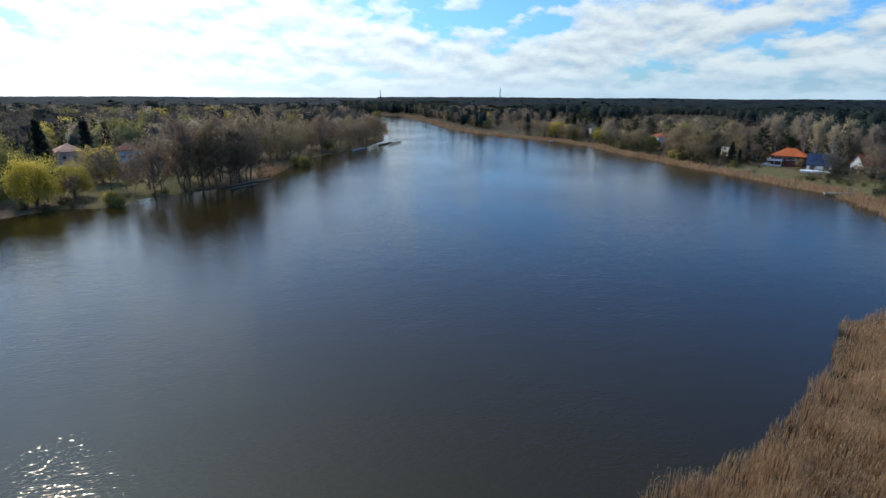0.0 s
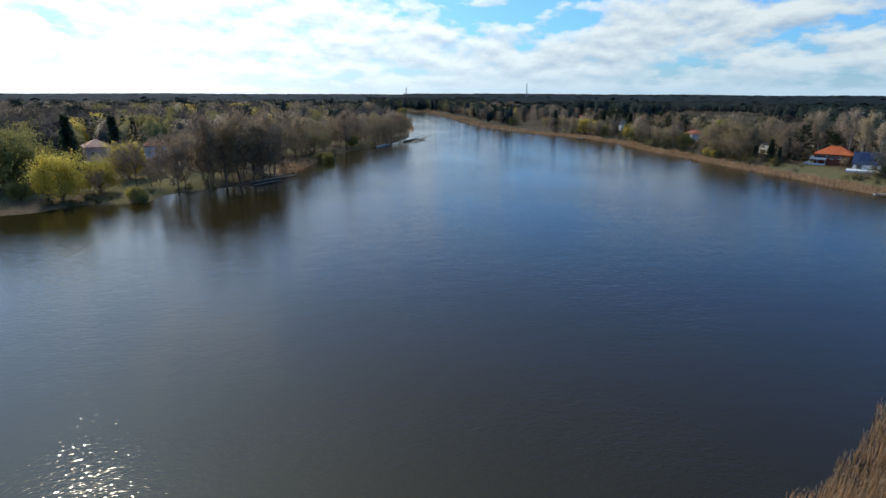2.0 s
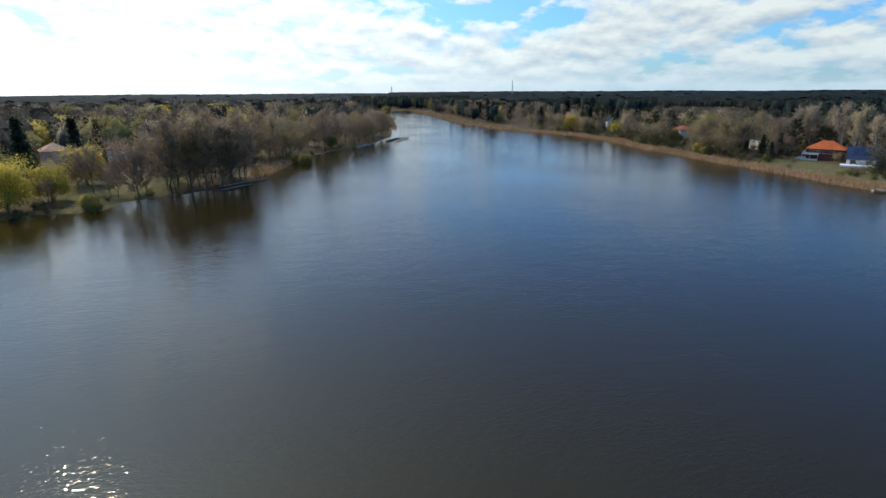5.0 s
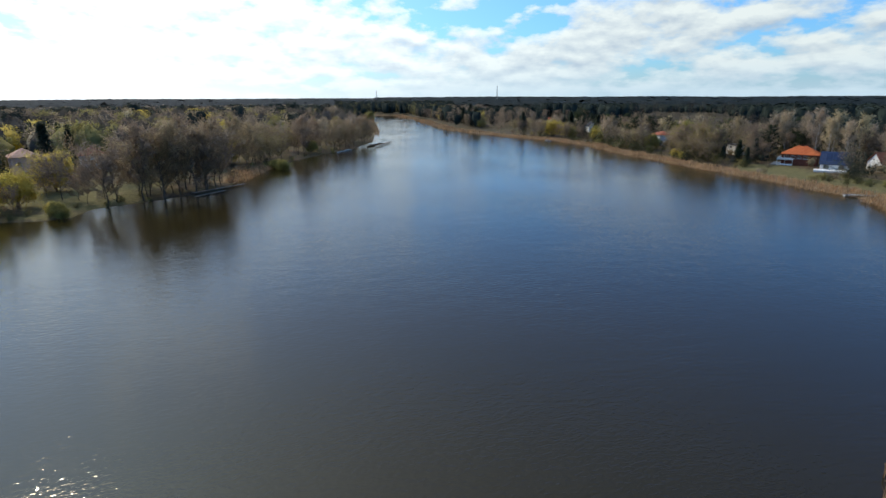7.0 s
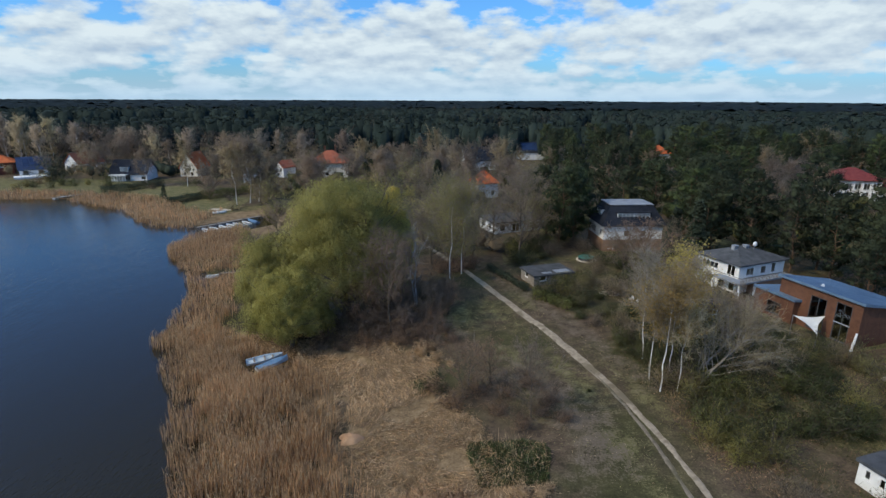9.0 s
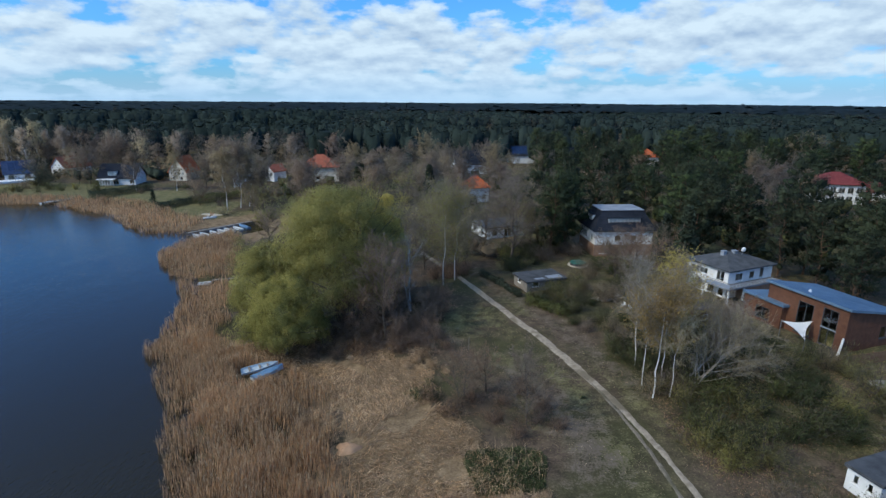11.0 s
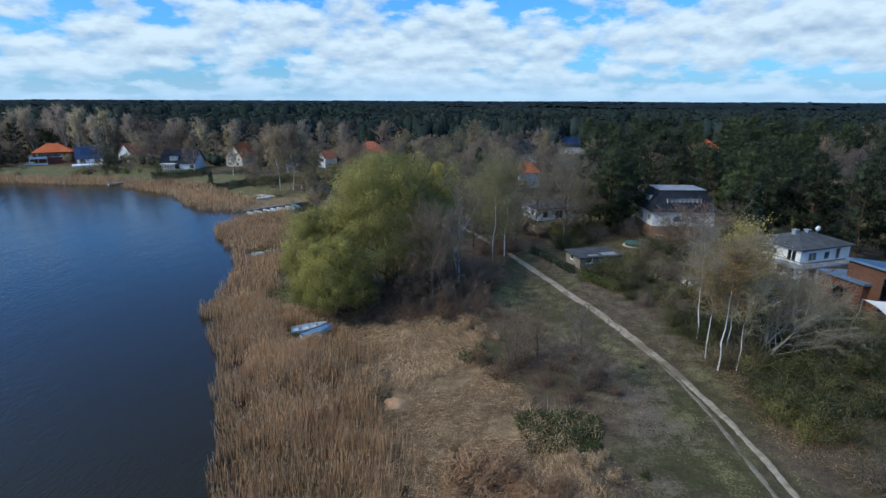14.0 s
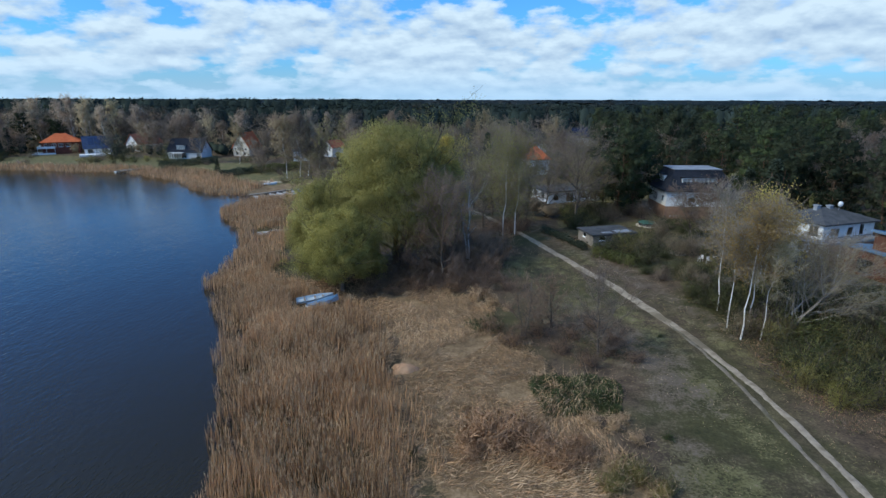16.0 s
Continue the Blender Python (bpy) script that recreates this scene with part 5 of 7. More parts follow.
    house("white house with a red roof on the far bank", -470, 222, -12, 11, 9, 5.0, "gable", 3.8, 0.4, WHITE, TILE_RED, [("left", 2, 3, 1.4, 1.4), ("front", 3, 2.6, 1.4, 1.4)])
    # the wooded point
    house("salmon house with a pale tiled roof among bare trees", -241, -101.5, -60, 9, 9, 7.6, "hip", 3.2, 0.5, PINK, TILE_PALE, [("back", 1.5, 4.6, 1.4, 1.5), ("back", 5.5, 4.6, 1.4, 1.5), ("right", 2, 4.6, 1.4, 1.5), ("right", 5.5, 1, 1.4, 1.5), ("back", 3, 0.9, 1.6, 1.5)], [(4, 4, 9.8)])
    house("brick house with a white balcony and brown roof", -255, -82.5, -70, 9, 9, 6.4, "hip", 3.2, 0.5, WHITE, TILE_WINE, [("back", 1 + 2.6 * i, 3.3, 1.9, 1.3) for i in range(3)] + [("right", 2, 3.3, 1.9, 1.3)])
    # shed at the lower edge of the bank, and a brick hut
    house("small white shed with a dark roof among shrubs", 34.4, 34.6, 19, 6.0, 2.6, 2.2, "flat", 0, 0.2, WHITE, FELT, [("left", 0.5, 1.0, 0.5, 0.9), ("left", 1.6, 1.0, 0.5, 0.9)], name="shed")
    house("small brick hut with a grey roof", 35.3, 68.2, 18, 3.6, 3.2, 2.2, "flat", 0, 0.2, BRICK, FELT, [("front", 1.2, 0.9, 0.9, 0.8)], name="shed")


make_houses()

# ---- trees and shrubs of the near bank ----
def put(x, y, s=1.0, turn=0.0, tall=None):
    return pose(x, y, zat(x, y) - 0.05, 0, 0, turn) @ Matrix.Diagonal((s, s, tall or s, 1))


HOUSE_SPOTS = [(49, 83, 11), (55, 66, 12), (46, 69, 6), (36.5, 107, 10), (18, 88.5, 6.5), (15, 123, 10), (9.5, 166, 9), (12, 226, 10), (25, 97, 4), (36.8, 69.5, 3.5), (36, 37, 4.5),
               (-46, 206, 11), (-64, 204, 8), (-101, 211, 9), (-121, 198, 11), (-155, 224, 9), (-165, 210, 10), (-187.5, 211, 12), (-289, 217, 9), (119, 167, 10), (-74, 193, 6)]


def free(x, y, path_gap=4.0, gap=0.0):
    return off_path(x, y) > path_gap and all((x - a) ** 2 + (y - b) ** 2 > (r + gap) ** 2 for a, b, r in HOUSE_SPOTS)


def sight(x, y):
    """Whether a place stands before one of the white houses on the far bank, seen from the open bank."""
    for a, b, w in ((-288, 216, 9), (-394, 228, 7), (-465, 225, 7), (-226, 212, 5), (-47, 206, 4), (-63, 205, 4), (-101, 209, 5), (-122, 200, 7), (-158, 222, 5), (-167, 206, 6), (-187.5, 209, 8), (11, 163, 3), (12, 224, 4), (39, 270, 4), (61, 262, 3), (122, 166, 9), (97, 254, 4)):
        k = (y + 6) / (b + 6)
        if 0.5 < k < 1.01 and abs(x - 8 - k * (a - 8)) < w:
            return True
    return False


def make_near_trees():
    tree("willow", "large weeping willow with fresh yellow-green leaves", "willow tree", *willow_tree(11, 20.8, 9.4, 2600, WILLOW_DULL, 2, 3.0, 0.07, 12, 0.66, full=104, floor=2.4), put(-14.8, 71.5))
    tree("willow", "small round willow in front of the large one", "willow tree", *willow_tree(12, 11.0, 5.6, 1500, WILLOW, 3, 1.8, 0.1, 12, 0.6, full=52, floor=2.6), put(-20.0, 62.0))
    tree("willow", "golden-green willow with an upright crown", "willow tree", *willow_tree(13, 18.5, 4.2, 1000, WILLOW_GOLD, 1, 2.2, 0.3, 12, 0.65, full=44), put(-9.4, 78.0))
    tree("willow", "young willow at the edge of the thicket", "willow tree", *willow_tree(14, 13.5, 5.0, 1300, WILLOW_DULL, 2, 2.0, 0.1, 12, 0.62, full=44, floor=2.2), put(-24.5, 68.5))
    tree("alder", "dark leafless alder beside the willow", "alder tree", *bare_tree(21, 14.2, 3.5, 6500, ALDER, BARK, 0.17, "tall", 0.10, limbs=34, width=0.026, limb_mat=ALDER), put(-7.6, 64.4))
    tree("birch", "slender white birch with bare twigs", "birch tree", *bare_tree(22, 13.0, 2.2, 700, TWIG_PALE, BIRCH, 0.15, "tall", 0.25, stems=2, limbs=18, rise=0.95, subs=4, limb_mat=BIRCH, bend=0.03), put(-4.9, 75.2))
    tree("birch", "tall birch with opening leaves", "birch tree", *bare_tree(23, 18.2, 4.2, 3400, TWIG, BIRCH, 0.10, "round", 0.2, buds=6500, limbs=26, rise=0.85, limb_mat=PALE_BARK, bend=0.028), put(0.1, 86.5))
    tree("birch", "tall birch with opening leaves", "birch tree", *bare_tree(24, 17.6, 4.0, 3200, TWIG, BIRCH, 0.10, "round", 0.2, buds=6000, limbs=24, rise=0.85, limb_mat=PALE_BARK, bend=0.028), put(2.1, 88.9))
    tree("oak", "spreading bare tree with greenish buds", "oak tree", *bare_tree(25, 17.5, 6.2, 5600, TWIG, BARK, 0.3, "round", 0.2, buds=2600, limbs=26), put(13.5, 99.0))
    bare_birch = dict(limbs=18, rise=0.95, limb_mat=PALE_BARK, bend=0.018)
    birch = [bare_tree(30, 15, 2.6, 2400, TWIG_PALE, BIRCH, 0.085, "tall", 0.45, buds=500, **bare_birch), bare_tree(31, 14, 2.9, 2200, TWIG, BIRCH, 0.085, "round", 0.48, buds=6500, bud=BUD_GOLD, **bare_birch), bare_tree(32, 13, 2.2, 2900, TWIG_PALE, BIRCH, 0.075, "tall", 0.45, buds=300, **bare_birch)]
    for (x, y, k, s, a) in ((23.3, 57.7, 0, 0.95, 10), (22.5, 53.0, 2, 0.9, 80), (22.8, 50.6, 1, 1.0, 150), (24.6, 50.6, 2, 0.8, 200), (25.4, 54.8, 1, 0.9, 320), (29.6, 61.6, 2, 0.9, 40)):
        text = "slim birch with golden young leaves beside the path" if k == 1 else "slim birch with a white trunk and bare twigs"
        tree("birch", text, "birch tree", *birch[k], put(x, y, s, a), "birches beside the path")
    lean = bare_tree(33, 11.5, 4.2, 5200, TWIG, PALE_BARK, 0.15, "round", 0.2, stems=3, limbs=33, rise=0.9, width=0.03)
    tree("tree", "leaning grey bare tree sprawling towards the brick house", "tree", lean[0], lean[1], pose(26.4, 51.6, zat(26.4, 51.6), 4, 36, 14))
    tree("tree", "sprawling grey bare tree beside the birches", "tree", lean[0], lean[1], pose(31.5, 55.0, zat(31.5, 55), -4, 22, 40) @ Matrix.Scale(0.8, 4))
    tree("birch", "birch in golden young leaf beside the villa garden", "birch tree", *bare_tree(29, 12.5, 2.9, 1800, TWIG, BIRCH, 0.11, "round", 0.3, limbs=20, rise=0.85, buds=6500, bud=WILLOW_GOLD, limb_mat=BARK, bend=0.014), put(29.5, 62.5))
    tree("tree", "reddish-brown bare tree before the mansard villa", "tree", *bare_tree(28, 9.6, 5.6, 11000, RUST_TWIG, BARK, 0.15, "round", 0.12, limbs=30, width=0.03), put(33.2, 86.8))
    small = [bare_tree(34, 8.0, 2.4, 3000, RUST_TWIG, BARK, 0.09, "round", 0.12, limbs=22, stems=2, width=0.024), bare_tree(35, 9.2, 2.8, 3000, TWIG, BARK, 0.10, "tall", 0.1, limbs=26, width=0.024)]
    for x, y, k, s in ((2.1, 48.9, 0, 0.85), (8.4, 45.6, 1, 0.95), (4.8, 52.0, 0, 0.7), (-2.4, 66.5, 1, 0.7), (-1.8, 62.0, 0, 0.6), (0.0, 71.5, 0, 0.7), (-11.5, 64.5, 0, 0.95), (-7.0, 72.0, 0, 1.2)):
        tree("tree", "small leafless tree on the rough meadow", "tree", *small[k], put(x, y, s, x * 37), "small bare trees")
    # low growth of the meadow
    red = shrub(41, 2.1, 1.7, 2600, RUST, RUST, 0.10, 20, 0.97)
    for x, y, s in ((-0.9, 32.4, 1.35), (0.8, 33.4, 1.1), (3.6, 30.6, 0.9), (2.2, 31.6, 0.9), (-2.4, 31.2, 0.8), (5.0, 31.6, 0.7)):
        bush("shrub", "rust-brown tangle of dead stems", red, put(x, y, s, x * 50), "rusty stems")
    grey = shrub(42, 2.0, 1.6, 1300, RUST_TWIG, BARK, 0.12, 14, 0.9)
    for x, y, s in ((3.2, 49.8, 1.1), (1.0, 47.6, 1.0), (-1.2, 50.6, 0.8), (-13.0, 60.4, 1.0), (-10.2, 61.2, 1.1), (-16.0, 60.4, 0.9), (-5.6, 61.8, 1.0), (-2.6, 60.2, 0.9), (-8, 68, 1.4), (-3, 70, 1.2), (9.5, 46.5, 0.9), (7.4, 44.2, 0.8), (10.6, 48.5, 0.9), (6.6, 49.5, 0.9), (9.0, 51.5, 1.0), (5.4, 46.4, 0.8), (11.6, 45.2, 0.7), (1.6, 90.5, 1.2), (3.6, 92.5, 1.3), (0.2, 93.5, 1.2), (-1.6, 90.0, 1.2), (-12, 66, 1.4), (0.6, 62.5, 0.8)):
        bush("shrub", "leafless grey-brown thicket of thin stems", grey, put(x, y, s, y * 31), "leafless thicket")
    dark = shrub(46, 2.8, 2.3, 1500, ALDER, ALDER, 0.12, 14, 0.97)
    for x, y, s in ((-11.5, 63.0, 1.0), (-8.8, 62.6, 1.0), (-6.0, 63.4, 1.1), (-10.0, 66.0, 1.3), (-5.0, 66.5, 1.2), (-3.4, 63.6, 0.9), (-8.0, 69.0, 1.4), (-2.4, 67.6, 0.8), (-1.4, 71.5, 0.9), (-3.2, 73.2, 0.7), (-6.6, 74.0, 1.3), (-0.8, 75.6, 1.0), (-2.8, 78.6, 1.2), (-13.5, 64.6, 1.1), (-0.6, 65.0, 0.7), (-5.4, 78.4, 1.3), (-1.0, 81.0, 1.1), (-15.5, 62.8, 0.8)):
        bush("shrub", "dark leafless thicket under the alder", dark, put(x, y, s, y * 47), "dark thicket")
    straw = shrub(113, 0.8, 1.5, 900, STRAW, STRAW, 0.14, 10, 0.9)
    for x, y, s in ((-3.1, 59.0, 1.2), (-1.2, 57.6, 1.0), (-4.4, 57.0, 0.8), (-2.0, 60.2, 0.9), (0.4, 56.2, 0.7)):
        bush("brushwood", "pale tangle of cut dead branches", straw, put(x, y, s, x * 70), "cut brushwood")
    olive_tuft = shrub(115, 1.3, 1.3, 1800, BUD, STRAW, 0.08, 18, 0.95)
    for x, y, s in ((8.0, 29.9, 1.0), (6.6, 28.8, 1.0), (9.4, 28.6, 0.8)):
        bush("shrub", "olive-brown tuft of fine stems", olive_tuft, put(x, y, s, x * 70), "olive tufts")
    for x, y, s in ((7.7, 34.8, 0.9), (9.0, 33.6, 0.7), (6.2, 35.2, 0.7), (8.6, 35.8, 0.6)):
        bush("brushwood", "pale grey tangle of dead stems beside the bramble", straw, put(x, y, s, x * 70), "cut brushwood")
    low_green = shrub(114, 0.8, 1.5, 1100, BRAMBLE, BARK, 0.16, 10, 0.25)
    for x, y, s in ((-2.6, 51.2, 1.1), (-0.8, 50.6, 0.9), (-1.4, 53.4, 0.8), (15.3, 50.6, 0.35), (11.3, 34.1, 0.5), (-6.3, 31.3, 0.5)):
        bush("bramble", "small dark green bramble clump on the meadow", low_green, put(x, y, s, x * 70), "bramble clumps")
    # the bramble patch
    rs = np.random.RandomState(43)
    n = 9500
    a, r = rs.rand(n) * 6.283, np.sqrt(rs.rand(n))
    square = 1 / np.maximum(np.abs(np.cos(a)), np.abs(np.sin(a))) ** 0.6
    x, y = 5.7 + 3.5 * r * square * np.cos(a) * (1 + 0.10 * np.sin(3 * a)), 39.0 + 3.2 * r * square * np.sin(a) * (1 + 0.12 * np.sin(2 * a + 1))
    z = land(x, y) + rs.rand(n) * (0.9 - 0.55 * r ** 2) * (0.8 + 0.4 * np.sin(x * 2) * np.sin(y * 1.7))
    v, q = cards(np.stack([x, y, z], 1), rs.normal(size=(n, 3)) + [0, 0, 0.3], rs.uniform(0.11, 0.23, n), rs.uniform(0.07, 0.14, n), rs)
    m = 720
    k = rs.choice(n, m)
    v2, q2 = cards(np.stack([x[k], y[k], z[k]], 1), rs.normal(size=(m, 3)) + [0, 0, 0.5], rs.uniform(0.6, 1.6, m), 0.022, rs)
    b = thing("bramble", "low dark green bramble patch with pale dead canes", "bramble", pose(0, 0, 0))
    part("foliage", array_mesh("foliage", v, q, BRAMBLE), None, b)
    part("cane_tangle", array_mesh("cane_tangle", v2, q2, STRAW), None, b, "pale dead canes")
    # heap of cut reed
    s = Shape()
    R = 9
    for i in range(R + 1):
        for j in range(20):
            rr = 1.35 * i / R
            a = j * math.pi / 10
            w = 1 + 0.18 * math.sin(3 * a + 1) + 0.1 * math.sin(5 * a)
            xx, yy = rr * w * 1.1 * math.cos(a), rr * w * 0.9 * math.sin(a)
            hh = 0.85 * math.cos(min(1.0, i / R) * math.pi / 2) ** 0.8 - (0.22 * math.exp(-((xx + 0.3) ** 2 + (yy - 0.1) ** 2) * 5)) + 0.05 * math.sin(7 * xx) * math.cos(6 * yy)
            s.v.append((xx, yy, hh - 0.06))
    s.f = [(i * 20 + j, i * 20 + (j + 1) % 20, (i + 1) * 20 + (j + 1) % 20, (i + 1) * 20 + j) for i in range(R) for j in range(20)]
    t = thing("straw_heap", "round pale heap of flattened dry reed", "straw heap", put(-8.8, 42.4, 0.8))
    part("mound", s, RUST, t, smooth=True)
    # growth between the path and the houses
    olive = [shrub(51, 3.2, 2.1, 3600, HEDGE, BARK, 0.14, 12, 0.3), shrub(52, 3.6, 2.2, 2800, BUD, BARK, 0.12, 12, 0.5), shrub(53, 3.0, 2.2, 1700, TWIG, BARK, 0.14, 14, 0.85), shrub(54, 2.4, 1.9, 2800, BRAMBLE, BARK, 0.13, 12, 0.35)]
    names = ["evergreen shrub with dark green leaves", "shrub with opening yellow-green leaves", "leafless brown shrub in a thicket", "low green bramble-like shrub"]
    for i, (x, y) in enumerate(scatter(61, 84, (22, 48, 20, 58), lambda x, y: x - path_x(y) > 4.5 and free(x, y, 4.5, 0.5), 2.0)):
        k = random.Random(i * 7).choice([0, 0, 1, 2, 2, 3, 3])
        bush("shrub", names[k], olive[k], put(x, y, 0.75 + 0.5 * ((i * 0.618) % 1), i * 67), "shrubs beside the path")
    for i, (x, y) in enumerate(scatter(62, 84, (12, 45, 58, 112), lambda x, y: x - path_x(y) > 7 and free(x, y, 5, 0.5), 2.3)):
        k = random.Random(i * 5 + 1).choice([0, 0, 1, 2, 3])
        bush("shrub", names[k], olive[k], put(x, y, 0.6 + 0.5 * ((i * 0.618) % 1), i * 67), "garden shrubs")
    hedge("clipped dark green garden hedge beside the path", ((13.4, 78.0), (18.2, 72.0)), 1.8, 1.6, 71)
    hedge("clipped dark green garden hedge behind the shed", ((16.8, 83.8), (24.0, 84.5)), 1.7, 1.8, 72)
    hedge("low dark hedge along the path", ((7.0, 91.5), (12.6, 80.0)), 1.2, 0.8, 73, SPRUCE, 200)
    hedge("tall clipped dark hedge on the garden edge", ((-114.5, 168.5), (-103.5, 186)), 2.6, 3.2, 74, SPRUCE, 420)
    hedge("clipped hedge on the garden edge", ((-84, 152.5), (-78, 164)), 2.2, 3.0, 75, SPRUCE, 380)
    hedge("clipped hedge below the far houses", ((-77, 160), (-66, 172)), 2.4, 3.0, 76, HEDGE, 380)
    # broad trees over the gardens
    garden = [bare_tree(36, 12, 4.6, 3800, TWIG, BARK, 0.2, "round", 0.2, buds=900), bare_tree(37, 13, 4.2, 3000, TWIG_DARK, BARK, 0.2, "round", 0.2, limbs=24), bare_tree(38, 11, 4.0, 2400, TWIG, BARK, 0.17, "round", 0.2, buds=2600)]
    for x, y, k, s in ((40.5, 94.5, 1, 0.7), (29.5, 86.0, 0, 0.75), (8.5, 104.0, 0, 1.1), (18.5, 108.0, 2, 1.0), (-2.0, 104.0, 2, 1.1), (-6.0, 112, 0, 1.2), (-14, 104, 2, 1.1), (24, 112, 2, 0.9), (30.5, 62.0, 2, 0.8), (34.5, 60.0, 0, 0.7), (30, 74, 2, 0.6), (27, 68, 0, 0.65), (-3.5, 95, 0, 0.9), (-7, 90, 1, 1.0), (2.5, 94, 2, 0.9), (-12, 95, 1, 1.0), (4.5, 97.5, 1, 0.8), (-9.5, 101, 0, 1.0)):
        tree("tree", ["spreading garden tree with bare brown twigs", "round dark garden tree without leaves", "garden tree coming into yellow-green leaf"][k], "tree", *garden[k], put(x, y, s, x * 41), "garden trees")


def make_pines():
    kinds = [pine_tree(81, 16, 3.4, 150), pine_tree(82, 18, 3.6, 135), pine_tree(83, 15, 3.8, 130), pine_tree(84, 17, 3.1, 115)]
    fixed = [(22.0, 104.0, 1, 0.95), (25.5, 107, 0, 1.0), (27, 112, 2, 1.0), (21, 113, 3, 0.95), (48.0, 97.0, 2, 1.0), (46.5, 103.0, 1, 0.95), (51, 101, 0, 1.0), (55, 95, 2, 1.0), (60, 90, 1, 0.9), (63, 84, 0, 0.95), (67, 80, 2, 1.0), (71, 76, 3, 1.0), (58, 100, 3, 1.0), (66, 92, 0, 1.0), (72, 86, 1, 1.0), (62, 75, 2, 0.8)]
    for i, (x, y, k, s) in enumerate(fixed):
        tree("pine", "Scots pine with a dense dark crown behind the houses", "pine tree", *kinds[k], put(x, y, s, i * 71), "pines behind the houses")
    spots = scatter(85, 115, (24, 175, 84, 262), lambda x, y: x > 26 + (y - 110) * 0.05 and y > 128 - x * 0.62 and free(x, y, 5, 1.0) and not sight(x, y) and not (78 < x < 104 and 118 < y < 160) and not (abs(x - 0.61 * y) < 6 and y < 170) and waves(x, y, 0.07, 2) > -0.55, 5.6)
    for i, (x, y) in enumerate(spots):
        tree("pine", "Scots pine with a dense dark crown", "pine tree", *kinds[i % 4], put(x, y, 0.85 + 0.3 * ((i * 0.618) % 1), i * 71), "pine wood behind the village")
    for i, (x, y) in enumerate(scatter(119, 30, (-430, -195, 200, 246), lambda x, y: shore(x, y) > 24 and free(x, y, 3, 2) and not sight(x, y), 7.0)):
        tree("pine", "dark Scots pine among bare trees on the far bank", "pine tree", *kinds[i % 4], put(x, y, 0.75 + 0.3 * ((i * 0.618) % 1), i * 71), "pines on the far bank")
    sp = [spruce_tree(86, 13, 3.4), spruce_tree(87, 15, 3.6)]
    for x, y, k, s in ((44.0, 92.5, 0, 0.95), (41.5, 95.5, 1, 0.7), (-190, 186, 0, 0.62), (-199, 190, 1, 0.7), (-204, 186, 0, 0.55), (-196, 196, 1, 0.75), (-224, 190, 0, 1.0), (-345, 205, 1, 1.1), (-352, 198, 0, 1.1), (-375, 200, 1, 1.2), (-420, 180, 1, 1.1), (-500, 165, 1, 1.3), (-512, 162, 0, 1.3), (-525, 168, 1, 1.4), (-540, 165, 0, 1.4), (-232, -112, 1, 1.25), (-206, -101, 1, 1.45), (-246, -100, 0, 1.5), (-252, -122, 0, 1.1), (-262, -97, 0, 1.2), (-268, -99, 1, 1.15), (-275, -105, 1, 1.2), (-300, -85, 0, 1.1), (-30, 188, 1, 0.9), (-4, 150, 1, 0.9)):
        tree("spruce", "dark narrow spruce beside the houses", "spruce tree", *sp[k], put(x, y, s, x * 13), "dark spruces")
    bush("yew", "broad round dark evergreen between the lakeside houses", shrub(116, 11.5, 5.4, 3400, SPRUCE, BARK, 0.42, 16, 0.25), put(-146.5, 192.5))
    cone = spruce_tree(88, 4.6, 1.5, 120, 14, SPRUCE)
    tree("cypress", "small dark cone-shaped conifer on the lawn", "conifer", *cone, put(-89.5, 160.5))


def crowd(name, label, spots, sizes, template, mat, seed):
    """Many far trees as one object: copies of a ragged clump of cards, turned and scaled."""
    rs = np.random.RandomState(seed)
    tv, tq = template
    n, m = len(spots), len(tv)
    a = rs.rand(n) * 6.283
    c, s = np.cos(a)[:, None], np.sin(a)[:, None]
    x = (tv[None, :, 0] * c - tv[None, :, 1] * s) * sizes[:, :1] + spots[:, :1]
    y = (tv[None, :, 0] * s + tv[None, :, 1] * c) * sizes[:, :1] + spots[:, 1:2]
    z = tv[None, :, 2] * sizes[:, 1:2] + land(spots[:, 0], spots[:, 1])[:, None]
    q = (tq[None] + (np.arange(n) * m)[:, None, None]).reshape(-1, 4)
    o = outward(tv[tq].mean(1), [0, 0, 0.5], [1, 1, 1], rs, 0.18, 0.15)
    o = np.stack([o[None, :, 0] * c - o[None, :, 1] * s, o[None, :, 0] * s + o[None, :, 1] * c, np.broadcast_to(o[None, :, 2], (n, len(o)))], -1).reshape(-1, 3)
    tagged(new(name, array_mesh(name, np.stack([x, y, z], -1).reshape(-1, 3), q, mat, o)), label, "woods", kind="stuff")


def core(r_, low, fill, dome=False):
    """A lumpy inner body, so that a far crown is dense within and ragged only at its edge."""
    A, B = 7, 5
    a, b = np.meshgrid(np.arange(A) * 2 * math.pi / A, np.linspace(0.02, 0.98, B))
    h = low + (1 - low) * b * 0.94
    mid = 0.62 if dome else 0.45
    r = 0.5 * fill * np.sqrt(np.clip(1 - ((b - mid) / (0.66 if dome else 0.53)) ** 2, 0.06 if dome else 0.03, 1)) * r_.uniform(0.75, 1.12, a.shape)
    v = np.stack([r * np.cos(a), r * np.sin(a), h + r_.uniform(-0.04, 0.04, a.shape)], -1).reshape(-1, 3)
    i = np.arange(A * B).reshape(B, A)
    n = np.roll(i, -1, axis=1)
    return v, np.concatenate([np.stack([i[:-1], n[:-1], n[1:], i[1:]], -1).reshape(-1, 4), [[i[-1, 0], i[-1, 1], i[-1, 3], i[-1, 5]]]])


